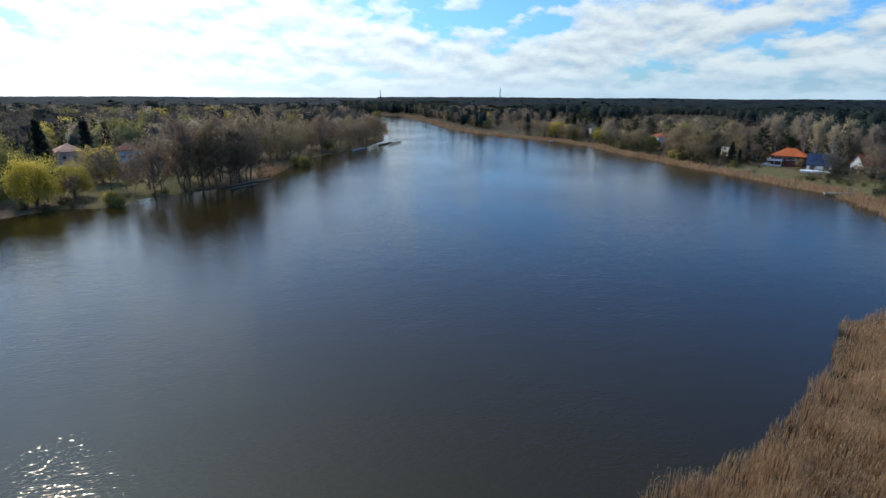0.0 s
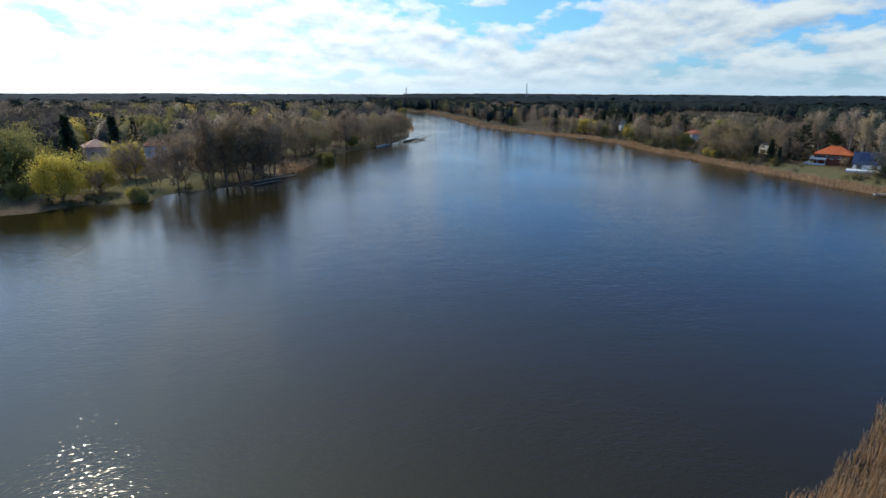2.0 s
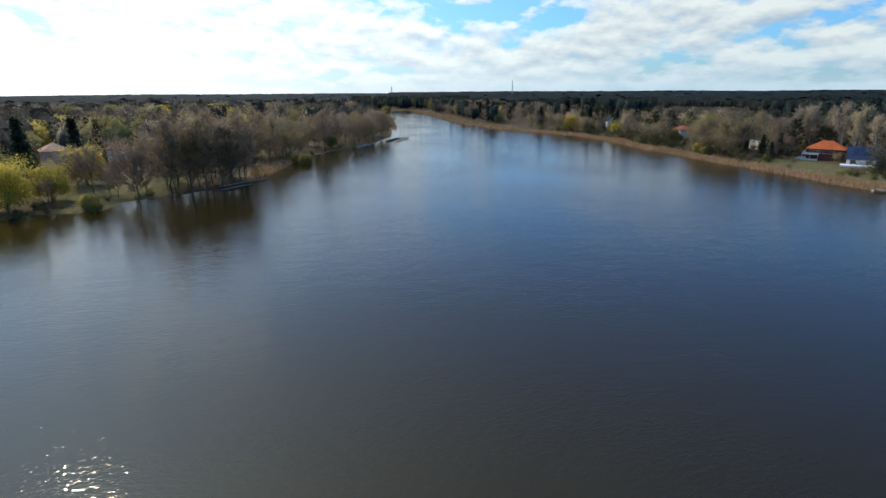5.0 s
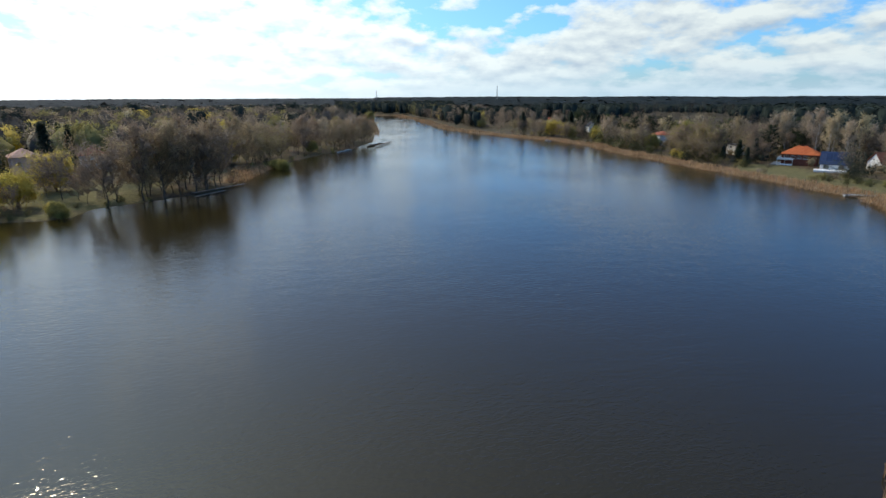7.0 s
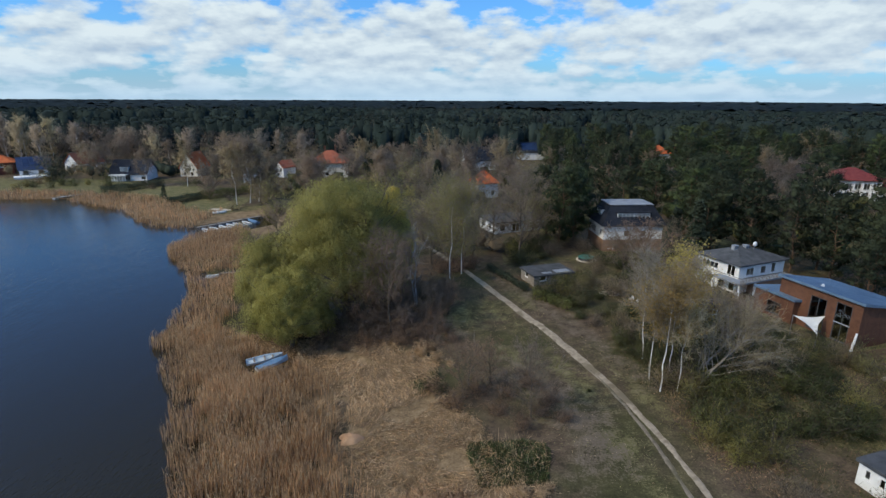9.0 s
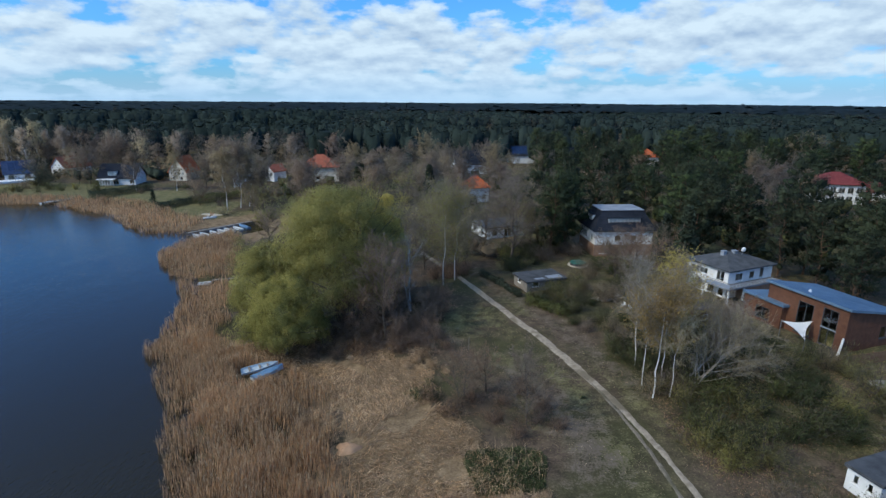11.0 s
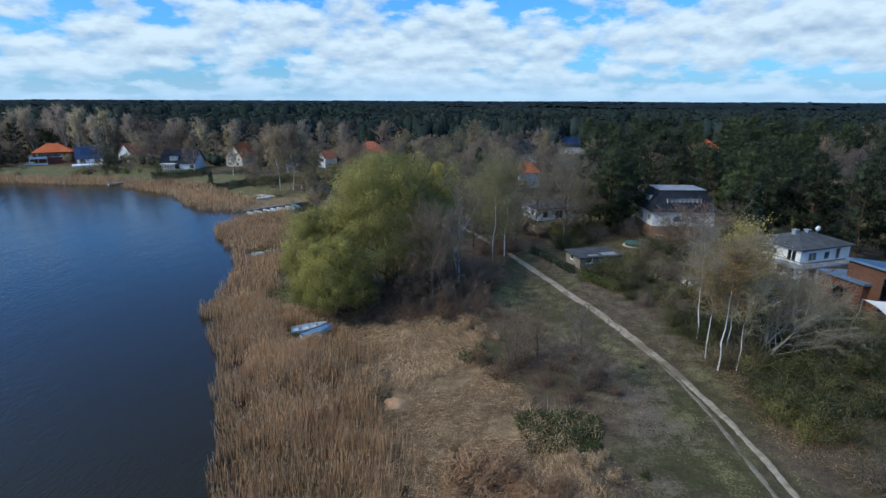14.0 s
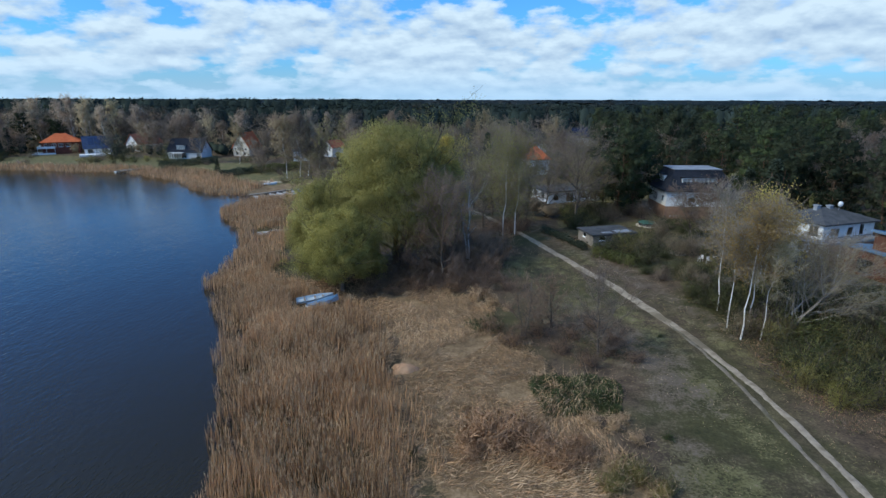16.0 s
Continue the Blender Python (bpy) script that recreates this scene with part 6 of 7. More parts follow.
def clump(seed, n, low, kind):
    r_ = np.random.RandomState(seed)
    u, a = r_.rand(n) ** 0.6, r_.rand(n) * 6.283
    if kind in ("pine", "fine"):
        # broad domed crowns over bare stems
        h = low + (1 - low) * r_.rand(n) ** 0.8
        rad = 0.5 * np.sqrt(np.clip(1 - ((h - low - 0.55 * (1 - low)) / ((1 - low) * 0.56)) ** 2, 0.02, 1)) * u
    else:
        h = low + (1 - low) * r_.rand(n) ** 0.8
        rad = 0.5 * np.sqrt(np.clip(1 - ((h - 0.55) / 0.5) ** 2, 0.02, 1)) * u
    P = np.stack([rad * np.cos(a), rad * np.sin(a), h], 1)
    if kind == "haze":
        return cards(P, r_.normal(size=(n, 3)) + [0, 0, 0.4], r_.uniform(0.05, 0.11, n), r_.uniform(0.014, 0.034, n), r_)
    if kind in ("fine", "pine"):
        size = 1.0 if kind == "fine" else 1.5
        d = np.stack([np.cos(a), np.sin(a), r_.normal(size=n) * 0.3], 1)
        return joined([core(r_, low, 0.72, True), cards(P, d, r_.uniform(0.05, 0.10, n) * size, r_.uniform(0.03, 0.06, n) * size, r_)])
    d = np.stack([np.cos(a) * 0.5, np.sin(a) * 0.5, np.full(n, 1.0)], 1) + r_.normal(size=(n, 3)) * 0.35
    v, q = cards(P, d * [0.6, 0.6, 0.5] + r_.normal(size=(n, 3)) * 0.5, r_.uniform(0.12, 0.26, n), r_.uniform(0.03, 0.08, n), r_)
    t, tq = cards(np.array([[0, 0, -0.02]]), np.array([[0, 0, 1.0]]), 0.7, 0.022, r_)
    return joined([core(r_, max(low, 0.25), 0.55), (v, q), (t, tq)])


def make_far_bank_trees():
    far = dict(fine=False, subs=4, spread=1.1)
    tall = [bare_tree(91, 19, 4.2, 1900, TWIG_PALE, BARK, 0.15, "tall", 0.2, limbs=20, rise=0.95, width=0.10, **far), bare_tree(92, 20, 4.8, 3200, TWIG, BARK, 0.17, "tall", 0.18, limbs=20, rise=0.9, width=0.11, **far), bare_tree(93, 18, 3.8, 2500, TWIG, BIRCH, 0.13, "tall", 0.25, limbs=18, rise=1.0, width=0.11, buds=300, limb_mat=TWIG_PALE, **far), bare_tree(94, 16, 5.6, 3600, TWIG, BARK, 0.2, "round", 0.15, limbs=22, width=0.10, buds=500, **far), bare_tree(95, 17, 5.6, 3600, TWIG_DARK, BARK, 0.2, "round", 0.15, limbs=22, width=0.11, **far), bare_tree(96, 14, 5.6, 2400, TWIG, BARK, 0.18, "round", 0.15, limbs=20, width=0.11, buds=3600, **far)]
    text = ["tall pale tree with bare twigs", "tall brown tree with bare twigs", "tall birch with bare twigs", "broad bare tree with first buds", "broad dark tree without leaves", "broad tree coming into olive-green leaf"]

    def row(seed, n, where, test, gap, kinds, group, lo=0.8, hi=1.15):
        for i, (x, y) in enumerate(scatter(seed, n, where, test, gap)):
            k = kinds[random.Random(seed + i).randrange(len(kinds))]
            tree("birch" if k == 2 else "tree", text[k], "tree", *tall[k], put(x, y, lo + (hi - lo) * ((i * 0.618) % 1), i * 77), group)

    row(101, 70, (-345, -62, 212, 240), lambda x, y: free(x, y, 3, 1) and not sight(x, y), 5.0, [0, 0, 1, 2, 3, 4], "trees behind the far houses", 0.68, 0.94)
    row(102, 62, (-62, 30, 104, 226), lambda x, y: free(x, y, 5, 1) and not sight(x, y) and shore(x, y) > 16 and not (-60 < x < -42 and y < 160), 5.0, [1, 3, 3, 5, 4, 4, 2], "village trees", 0.55, 0.9)
    row(103, 70, (-440, -188, 172, 214), lambda x, y: shore(x, y) > 10 and free(x, y, 3, 1) and not sight(x, y), 5.0, [3, 5, 5, 5, 4, 1, 0], "trees along the far bank", 0.55, 0.85)
    def before_point_houses(x, y):
        """Whether a tall tree here would hide one of the two houses on the point."""
        for a, b, near in ((-236, -103, 0.62), (-249, -85, 0.66)):
            k = math.hypot(x, y) / math.hypot(a, b)
            if near < k < 1.03 and abs(x - k * a) + abs(y - k * b) < 11:
                return True
        return math.hypot(x + 236, y + 103) < 11 or math.hypot(x + 249, y + 85) < 11

    row(104, 74, (-385, -150, -125, 60), lambda x, y: 3.5 < shore(x, y) < 26 and free(x, y, 3, 2) and not before_point_houses(x, y) and not (-212 < x < -150 and -112 < y < -62) and y < -0.62 * x - 150 and not (-246 < x < -212 and -38 < y < -4), 5.5, [1, 3, 5, 3, 5, 5, 0], "trees on the wooded point", 0.85, 1.12)
    for name, label, mat, seed, n, where, test, gap, tall_ in (
            ("bare_wood", "brown leafless trees behind the point", TWIG, 105, 46, (-430, -190, -170, 30), lambda x, y: 24 < shore(x, y) < 80 and not before_point_houses(x, y) and not (-212 < x < -150 and -112 < y < -62), 6.0, (11, 17)),
            ("bare_wood", "olive budding trees behind the point", BUD, 107, 30, (-430, -190, -170, 30), lambda x, y: 24 < shore(x, y) < 80 and not before_point_houses(x, y) and not (-212 < x < -150 and -112 < y < -62), 9.0, (10, 15)),
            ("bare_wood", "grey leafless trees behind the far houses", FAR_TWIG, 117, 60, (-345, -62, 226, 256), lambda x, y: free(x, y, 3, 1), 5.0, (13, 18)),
            ("bare_wood", "leafless trees at the lake's far end", TWIG, 106, 110, (-800, -430, 140, 250), lambda x, y: shore(x, y) > 16 and not sight(x, y), 8, (11, 17)),
            ("pine_wood", "dark conifers at the lake's far end", NEEDLE_HAZED, 120, 70, (-760, -430, 145, 250), lambda x, y: shore(x, y) > 18 and not sight(x, y), 8, (11, 17))):
        g = np.array(scatter(seed, n, where, test, gap))
        rs = np.random.RandomState(seed)
        crowd(name, label, g, np.stack([rs.uniform(8, 12, len(g)), rs.uniform(*tall_, len(g))], 1), clump(seed, 160, 0.1, "fine") if name == "pine_wood" else clump(seed, 400, 0.06, "haze"), mat, seed)
    for x, y, k, s in ((84, 134, 4, 0.75), (90, 142, 1, 0.7), (97, 150, 4, 0.75), (88, 152, 3, 0.7), (93, 133, 1, 0.7), (100, 158, 4, 0.75), (94, 162, 1, 0.8), (150, 222, 5, 1.3), (36, 190, 4, 0.8), (62, 220, 3, 0.8), (90, 176, 4, 0.7), (62, 106, 4, 0.6), (66, 112, 1, 0.6), (70, 116, 3, 0.6), (68, 121, 4, 0.65), (74, 124, 1, 0.65), (79, 127, 4, 0.65), (77, 133, 3, 0.6), (84, 141, 1, 0.7), (60, 99, 3, 0.55), (44, 150, 4, 0.7), (54, 178, 1, 0.75), (110, 182, 4, 0.7), (72, 196, 3, 0.75), (128, 190, 4, 0.75)):
        tree("tree", text[k], "tree", *tall[k], put(x, y, s, x * 19), "bare trees among the pines")
    # particular trees
    for x, y, k, s in ((-63.5, 152.5, 2, 1.0), (-60.7, 155.5, 2, 1.08), (-59.0, 158.0, 2, 0.95), (-56.0, 152.0, 5, 0.6), (-53.5, 149.0, 5, 0.5), (-74, 158, 3, 0.5), (-84, 176, 4, 0.55), (-86, 190, 3, 0.7), (-79, 196, 1, 0.7), (-70, 180, 4, 0.6), (-108, 184, 2, 0.75), (-154, 199, 4, 0.55), (-93.5, 183.5, 2, 0.75), (-132, 196, 4, 0.85), (-138, 199, 4, 0.8), (-86, 198, 4, 0.85), (-80, 204, 4, 0.95), (-208, 186, 3, 0.95), (-220, 184, 5, 1.0), (-231, 186, 3, 1.0), (-240, 190, 5, 1.0), (-172, -58, 4, 1.1), (-178, -50, 1, 1.2), (-183, -62, 4, 0.9), (-181, -45, 3, 1.3), (-185, -41, 1, 1.2), (-189, -37, 4, 1.2), (-193, -34, 3, 1.25), (-198, -32, 1, 1.15), (-188, -46, 3, 1.35), (-195, -41, 1, 1.25), (-203, -31, 3, 1.2), (-183, -73.5, 4, 0.85), (-181.5, -68.5, 4, 0.58), (-176, -64.5, 1, 0.6), (-178, -57.5, 3, 0.95), (-164, -78, 4, 0.5), (-189, -80, 4, 0.6), (-205, -74, 4, 0.42), (-222, -66, 3, 0.9), (-210, -62, 4, 0.9), (-218, -88, 5, 0.7)):
        tree("birch" if k == 2 else "tree", text[k], "tree", *tall[k], put(x, y, s, x * 19))
    gold = willow_tree(97, 9.5, 4.4, 800, WILLOW_GOLD, 2, 3.0, 0.12, 6, 1.05, False, 34, 260)
    green = willow_tree(98, 8.5, 4.4, 800, WILLOW_DULL, 2, 2.6, 0.12, 6, 1.05, False, 34, 260)
    for x, y, k, s in ((-160.5, -86.5, 0, 1.6), (-173, -81, 0, 1.2), (-199, -80.5, 0, 1.5), (-158.5, -66, 1, 0.55), (-156.5, -64, 1, 0.4), (-161, -68, 0, 0.4), (-163, -98, 1, 0.7), (-176, -106, 1, 2.3), (-186, -114, 1, 2.4), (-190, -103, 1, 1.6), (-240, -10, 1, 0.7), (-305, 4, 1, 0.85), (-246, -14, 1, 0.55), (-371, 183, 0, 1.4), (-360, 188, 0, 1.15), (-352, 189, 1, 1.0), (-238, 196, 1, 2.1), (-226, 196, 1, 1.6), (-262, 190, 1, 1.1), (-318, 194, 1, 1.0), (-334, 198, 1, 1.2), (-523, 176, 0, 1.65), (-508, 172, 1, 1.5), (-478, 164, 1, 1.0), (-226, 178, 0, 0.55), (-219, 176.5, 0, 0.45), (-330, 196, 0, 0.9), (-760, 175, 0, 1.3), (-740, 180, 0, 1.2), (-700, 90, 1, 1.4), (-640, 170, 0, 1.3), (-290, -60, 0, 1.3), (-260, -35, 0, 1.2), (-270, -40, 1, 1.3)):
        tree("willow", ["golden weeping willow in fresh leaf", "green weeping willow in fresh leaf"][k], "willow tree", *[gold, green][k], put(x, y, s, x * 23), "willows round the lake")
    low = [shrub(107, 3.0, 2.6, 700, HEDGE, BARK, 0.3, 9, 0.3), shrub(108, 3.2, 2.6, 700, TWIG, BARK, 0.26, 10, 0.8), shrub(109, 2.8, 2.5, 700, BUD, BARK, 0.28, 9, 0.4)]
    for i, (x, y) in enumerate(scatter(110, 60, (-420, -120, 168, 200), lambda x, y: 10 < shore(x, y) < 30 and free(x, y, 3, 1) and not (-182 < x < -150), 4.5)):
        k = (i * 5) % 3
        bush("shrub", ["dark evergreen shrub on the bank", "leafless brown shrub on the bank", "olive shrub on the bank"][k], low[k], put(x, y, 0.8 + 0.6 * ((i * 0.618) % 1), i * 51), "shrubs on the far bank")
    for i, (x, y) in enumerate(scatter(111, 34, (-330, -148, -100, 40), lambda x, y: 1 < shore(x, y) < 9 and free(x, y, 3, 1) and y < -0.62 * x - 150, 4.5)):
        k = (i * 5) % 3
        bush("shrub", ["dark evergreen shrub at the water", "leafless brown shrub at the water", "olive shrub at the water"][k], low[k], put(x, y, 0.5 + 0.5 * ((i * 0.618) % 1), i * 51), "shrubs on the point")
    for x, y, s, k in ((-151.5, 184, 0.8, 0), (-147, 181, 0.8, 0), (-139, 184, 1.0, 0), (-134, 183, 0.9, 0), (-187, 178, 0.7, 2), (-172, 178, 0.7, 1), (-71, 163, 0.8, 0), (-68, 158, 0.8, 1), (-62, 146, 0.9, 1), (-50, 140, 1.2, 2), (-47, 143, 1.1, 0), (-103, 178, 0.6, 1), (-96, 190, 0.9, 1), (-92, 188, 0.8, 0)):
        bush("shrub", ["rounded dark shrub in a lakeside garden", "leafless shrub in a lakeside garden", "olive shrub in a lakeside garden"][k], low[k], put(x, y, s, x * 9))
    for i, (x, y) in enumerate(scatter(118, 34, (-335, -200, 174, 198), lambda x, y: 9 < shore(x, y) < 24 and free(x, y, 3, 1) and not sight(x, y), 3.4)):
        bush("shrub", "dense dark evergreen shrub on the bank", low[0], put(x, y, 1.2 + 0.8 * ((i * 0.618) % 1), i * 51), "evergreens on the far bank")
    white = bare_tree(99, 21, 3.6, 2300, TWIG_PALE, BIRCH, 0.24, "tall", 0.22, limbs=20, rise=0.95, width=0.11, limb_mat=BIRCH, buds=500, **far)
    for x, y, s in ((-211, 220, 1.0), (-206, 224, 1.05), (-203, 231, 1.0), (-192, 226, 1.1), (-187, 229, 1.05), (-182, 222, 0.95), (-172, 219, 0.9), (-214, 228, 0.95), (-176, 230, 1.0), (-165, 231, 0.9)):
        tree("birch", "tall pale birch with a white trunk behind the lakeside houses", "birch tree", *white, put(x, y, s, x * 29), "birches behind the lakeside houses")
    for x, y, s in ((-219, 190, 1.3), (-211, 186, 1.15), (-228, 194, 1.25)):
        tree("tree", text[5], "tree", *tall[5], put(x, y, s, x * 17), "olive trees on the far bank")
    pale = shrub(112, 3.0, 2.4, 800, BLOSSOM, BARK, 0.24, 9, 0.4)
    for x, y, s in ((-283, 183, 1.1), (-173.5, 176.5, 0.6), (-292, 186, 0.9)):
        bush("shrub", "pale pink blossoming shrub", pale, put(x, y, s))


def make_garden_clutter():
    """A round sandy patch and a few garden chairs behind the birches."""
    patch = thing("sand_patch", "pale round patch of bare sand in a garden", "sand", pose(25.4, 78.8, zat(25.4, 78.8) + 0.02))
    ring = [((1.45 + 0.16 * math.sin(3 * a) + 0.1 * math.sin(7 * a + 1)) * math.cos(a), (1.25 + 0.14 * math.sin(4 * a + 2)) * math.sin(a)) for a in (k * math.pi / 18 for k in range(36))]
    part("sand", Shape().prism(ring, "z", -0.25, 0.05), SAND, patch)
    for x, y, turn in ((28.3, 74.2, 30), (29.3, 75.0, 160), (27.6, 75.3, -70)):
        chair = thing("garden_chair", "white plastic garden chair on rough grass", "chair", pose(x, y, zat(x, y), 0, 0, turn), "garden chairs behind the birches")
        part("seat", Shape().box(-0.25, 0.25, -0.24, 0.24, 0.42, 0.46), PAINT_WHITE, chair)
        part("backrest", Shape().box(-0.25, 0.25, 0.20, 0.25, 0.46, 0.92), PAINT_WHITE, chair)
        for a in (-0.24, 0.20):
            for b in (-0.23, 0.19):
                part("leg", Shape().box(a, a + 0.04, b, b + 0.04, -0.03, 0.42), PAINT_WHITE, chair)
            part("armrest", Shape().box(a, a + 0.05, -0.23, 0.22, 0.64, 0.67), PAINT_WHITE, chair)


def make_reeds():
    rs = np.random.RandomState(7)

    def stems(n, box, test, lo, hi, width, lean=0.065, plume=True, name="reed_bed", label="dense bed of tall dry tan reeds", mat=REED, old=0.3):
        x, y = rs.uniform(box[0], box[1], n), rs.uniform(box[2], box[3], n)
        d = shore(x, y)
        k = test(x, y, d)
        x, y, d = x[k], y[k], d[k]
        n = len(x)
        z = np.maximum(land(x, y), -0.25) - 0.05
        wind = np.stack([0.05 + 0.07 * waves(x, y, 0.35, 1), 0.06 * waves(x, y, 0.4, 2)], 1)
        D = np.concatenate([wind + rs.normal(size=(n, 2)) * lean, np.ones((n, 1))], 1)
        H = rs.uniform(lo, hi, n) * (0.80 + 0.22 * waves(x, y, 0.5, 3) + 0.12 * waves(x, y, 1.4, 4))
        P = np.stack([x, y, z], 1)
        # stem: widest low, as a bundle of stalk and leaves
        sets = [cards(P, D, H, rs.uniform(0.6, 1.4, n) * width, rs)]
        tip = P + D / np.linalg.norm(D, axis=1, keepdims=True) * (H * 0.86)[:, None]
        q = len(sets[0][1])
        if plume:
            m = rs.rand(n) < 0.55
            sets.append(cards(tip[m], D[m] + rs.normal(size=(m.sum(), 3)) * [0.25, 0.25, 0.1], rs.uniform(0.3, 0.55, m.sum()), rs.uniform(0.6, 1.1, m.sum()) * width * 0.95, rs))
        m2 = rs.rand(n) < 0.25
        mid = P[m2] + D[m2] * (H[m2] * rs.uniform(0.25, 0.7, m2.sum()))[:, None]
        sets.append(cards(mid, rs.normal(size=(m2.sum(), 3)) * [1, 1, 0.5] + [0, 0, 0.9], rs.uniform(0.3, 0.7, m2.sum()), width * 0.55, rs))
        v, f = joined(sets)
        me = array_mesh(name, v, f, mat)
        me.materials.append(PLUME)
        me.materials.append(REED_DARK)
        mi = np.zeros(len(f), np.int32)
        mi[:q] = np.where(rs.rand(q) < old + 0.25 * np.clip(waves(x, y, 0.33, 5), -1, 1), 2, 0)
        if plume:
            mi[q:q + int(m.sum())] = 1
        me.polygons.foreach_set("material_index", mi)
        tagged(new(name, me), label, "reeds", kind="stuff")

    def clear(x, y):
        """Away from the boat jetty and its row of boats."""
        u, w = (x + 62.5) * 0.623 + (y - 124.6) * 0.782, (x + 62.5) * 0.782 - (y - 124.6) * 0.623
        return ~((u > -4) & (u < 18) & (w > -1.6) & (w < 6.5))

    def away_from_boats(x, y):
        return (np.hypot((x + 21.2) / 1.5, y - 55.5) > 2.0) & (np.hypot((x + 42.3) / 1.6, y - 88.6) > 1.7) & ~((np.abs(y - 90.4) < 1.0) & (x < -37)) & (np.hypot(x + 8.8, y - 42.4) > 1.7)

    inner = reed_edge
    stems(230000, (-44, -4, 2, 66), lambda x, y, d: away_from_boats(x, y) & (rs.rand(len(x)) > 1.1 * hollow(x, y)) & (rs.rand(len(x)) < 0.25 + 0.75 * smooth(d, -1.5, 4)) & (rs.rand(len(x)) < 0.80 + 0.55 * waves(x, y, 1.5, 11) + 0.35 * waves(x, y, 0.45, 12)) & (d > -1.2 + 0.8 * waves(x, y, 0.7, 6)) & (x < inner(y) + 1.6 * waves(x, y, 0.6, 7) + 5.0 * (rs.rand(len(x)) ** 2 - 0.35)), 1.5, 2.5, 0.05)
    stems(34000, (-64, -28, 62, 129), lambda x, y, d: (d > -1.3 + 0.8 * waves(x, y, 0.7, 6)) & (d < 16) & (x < inner(y) + 1.5 * waves(x, y, 0.6, 7)) & ((y < 124) | (x > -60)) & clear(x, y) & away_from_boats(x, y), 1.5, 2.4, 0.08)
    stems(90000, (-420, -64, 124, 186), lambda x, y, d: (d > -1.6 + 1.2 * waves(x, y, 0.25, 6)) & (d < np.where(x > -112, 12.5 + 2.5 * waves(x, y, 0.2, 2), 8.5 + 2.0 * waves(x, y, 0.11, 2))) & ~((x > -127) & (x < -119) & (y < 166)) & clear(x, y), 1.4, 2.4, 0.13, name="reed_bed", label="belt of dry tan reeds along the far bank", mat=REED, old=0.12)
    stems(24000, (-860, -420, 60, 165), lambda x, y, d: (d > -2) & (d < 12), 1.6, 2.6, 0.5, plume=False, label="distant belt of dry reeds at the lake's end")
    stems(6000, (-262, -196, -30, 0), lambda x, y, d: (d > -2) & (d < 13) & (x > -248) & (x < -208), 1.4, 2.2, 0.25, label="small patch of dry reeds at the point", mat=REED)
    # flattened dry grass of the meadow
    n = 125000
    x, y = rs.uniform(-26, 12, n), rs.uniform(8, 66, n)
    keep = (x > inner(y) - 3) & (x < np.interp(y, [0, 28, 36, 44, 56, 66], [9.5, 9.5, 8, 2.5, -2, -8]) + 2.0 * waves(x, y, 0.5, 1)) & (waves(x, y, 0.55, 9) > -0.75) & (np.hypot(x + 8.8, y - 42.4) > 1.3)
    keep &= rs.rand(len(x)) > 0.92 * hollow(x, y)
    x, y = x[keep], y[keep]
    n = len(x)
    fall = 1.5 * waves(x, y, 0.22, 3)
    D = np.stack([np.cos(fall * 2) + rs.normal(size=n) * 0.6, np.sin(fall * 2) + rs.normal(size=n) * 0.6, np.abs(rs.normal(size=n)) * 0.55 + 0.05], 1)
    z = land(x, y) + rs.rand(n) * 0.28 * (1 + waves(x, y, 0.9, 4))
    v, f = cards(np.stack([x, y, z], 1), D, rs.uniform(0.4, 1.1, n), rs.uniform(0.018, 0.042, n), rs)
    me = array_mesh("dry_grass", v, f, STRAW)
    me.materials.append(REED_DARK)
    me.materials.append(REED)
    me.polygons.foreach_set("material_index", np.where(rs.rand(n) < 0.35 + 0.3 * waves(x, y, 0.45, 8), 1, np.where(rs.rand(n) < 0.35, 2, 0)).astype(np.int32))
    tagged(new("dry_grass", me), "flattened pale dry grass and fallen reed", "grass", kind="stuff")
    # dry weeds and fallen stems under the shrubs beside the path
    n = 80000
    x, y = rs.uniform(20, 52, n), rs.uniform(10, 60, n)
    keep = (x - path_x(y) > 3.2 + 0.8 * waves(x, y, 0.8, 3)) & (waves(x, y, 0.5, 5) + 0.5 * waves(x, y, 1.6, 6) > -0.45)
    x, y = x[keep], y[keep]
    n = len(x)
    v, f = cards(np.stack([x, y, land(x, y) + rs.rand(n) * 0.25], 1), rs.normal(size=(n, 3)) * [0.8, 0.8, 0.3] + [0, 0, 0.5], rs.uniform(0.18, 0.55, n), rs.uniform(0.014, 0.034, n), rs)
    me = array_mesh("dry_weeds", v, f, RUST)
    for m_ in (TWIG, HEDGE, BRAMBLE):
        me.materials.append(m_)
    green = np.clip(0.45 + 0.5 * waves(x, y, 0.23, 8), 0.05, 0.9)
    pick = rs.rand(n)
    me.polygons.foreach_set("material_index", np.where(pick < green * 0.8, 2, np.where(pick < green, 3, np.where(rs.rand(n) < 0.4, 1, 0))).astype(np.int32))
    tagged(new("dry_weeds", me), "brown dead weeds and fresh green growth under shrubs", "weeds", kind="stuff")
    # thin turf beside the path
    n = 42000
    x, y = rs.uniform(-2, 34, n), rs.uniform(12, 95, n)
    off = x - path_x(y)
    keep = (np.abs(off) > 1.5) & (off > -14) & (off < 9) & (waves(x, y, 0.4, 4) + 0.6 * waves(x, y, 1.3, 2) > -0.2) & (x > np.interp(y, [0, 28, 36, 44, 56, 66], [9, 9, 7.5, 1.5, -3, -8]))
    x, y = x[keep], y[keep]
    n = len(x)
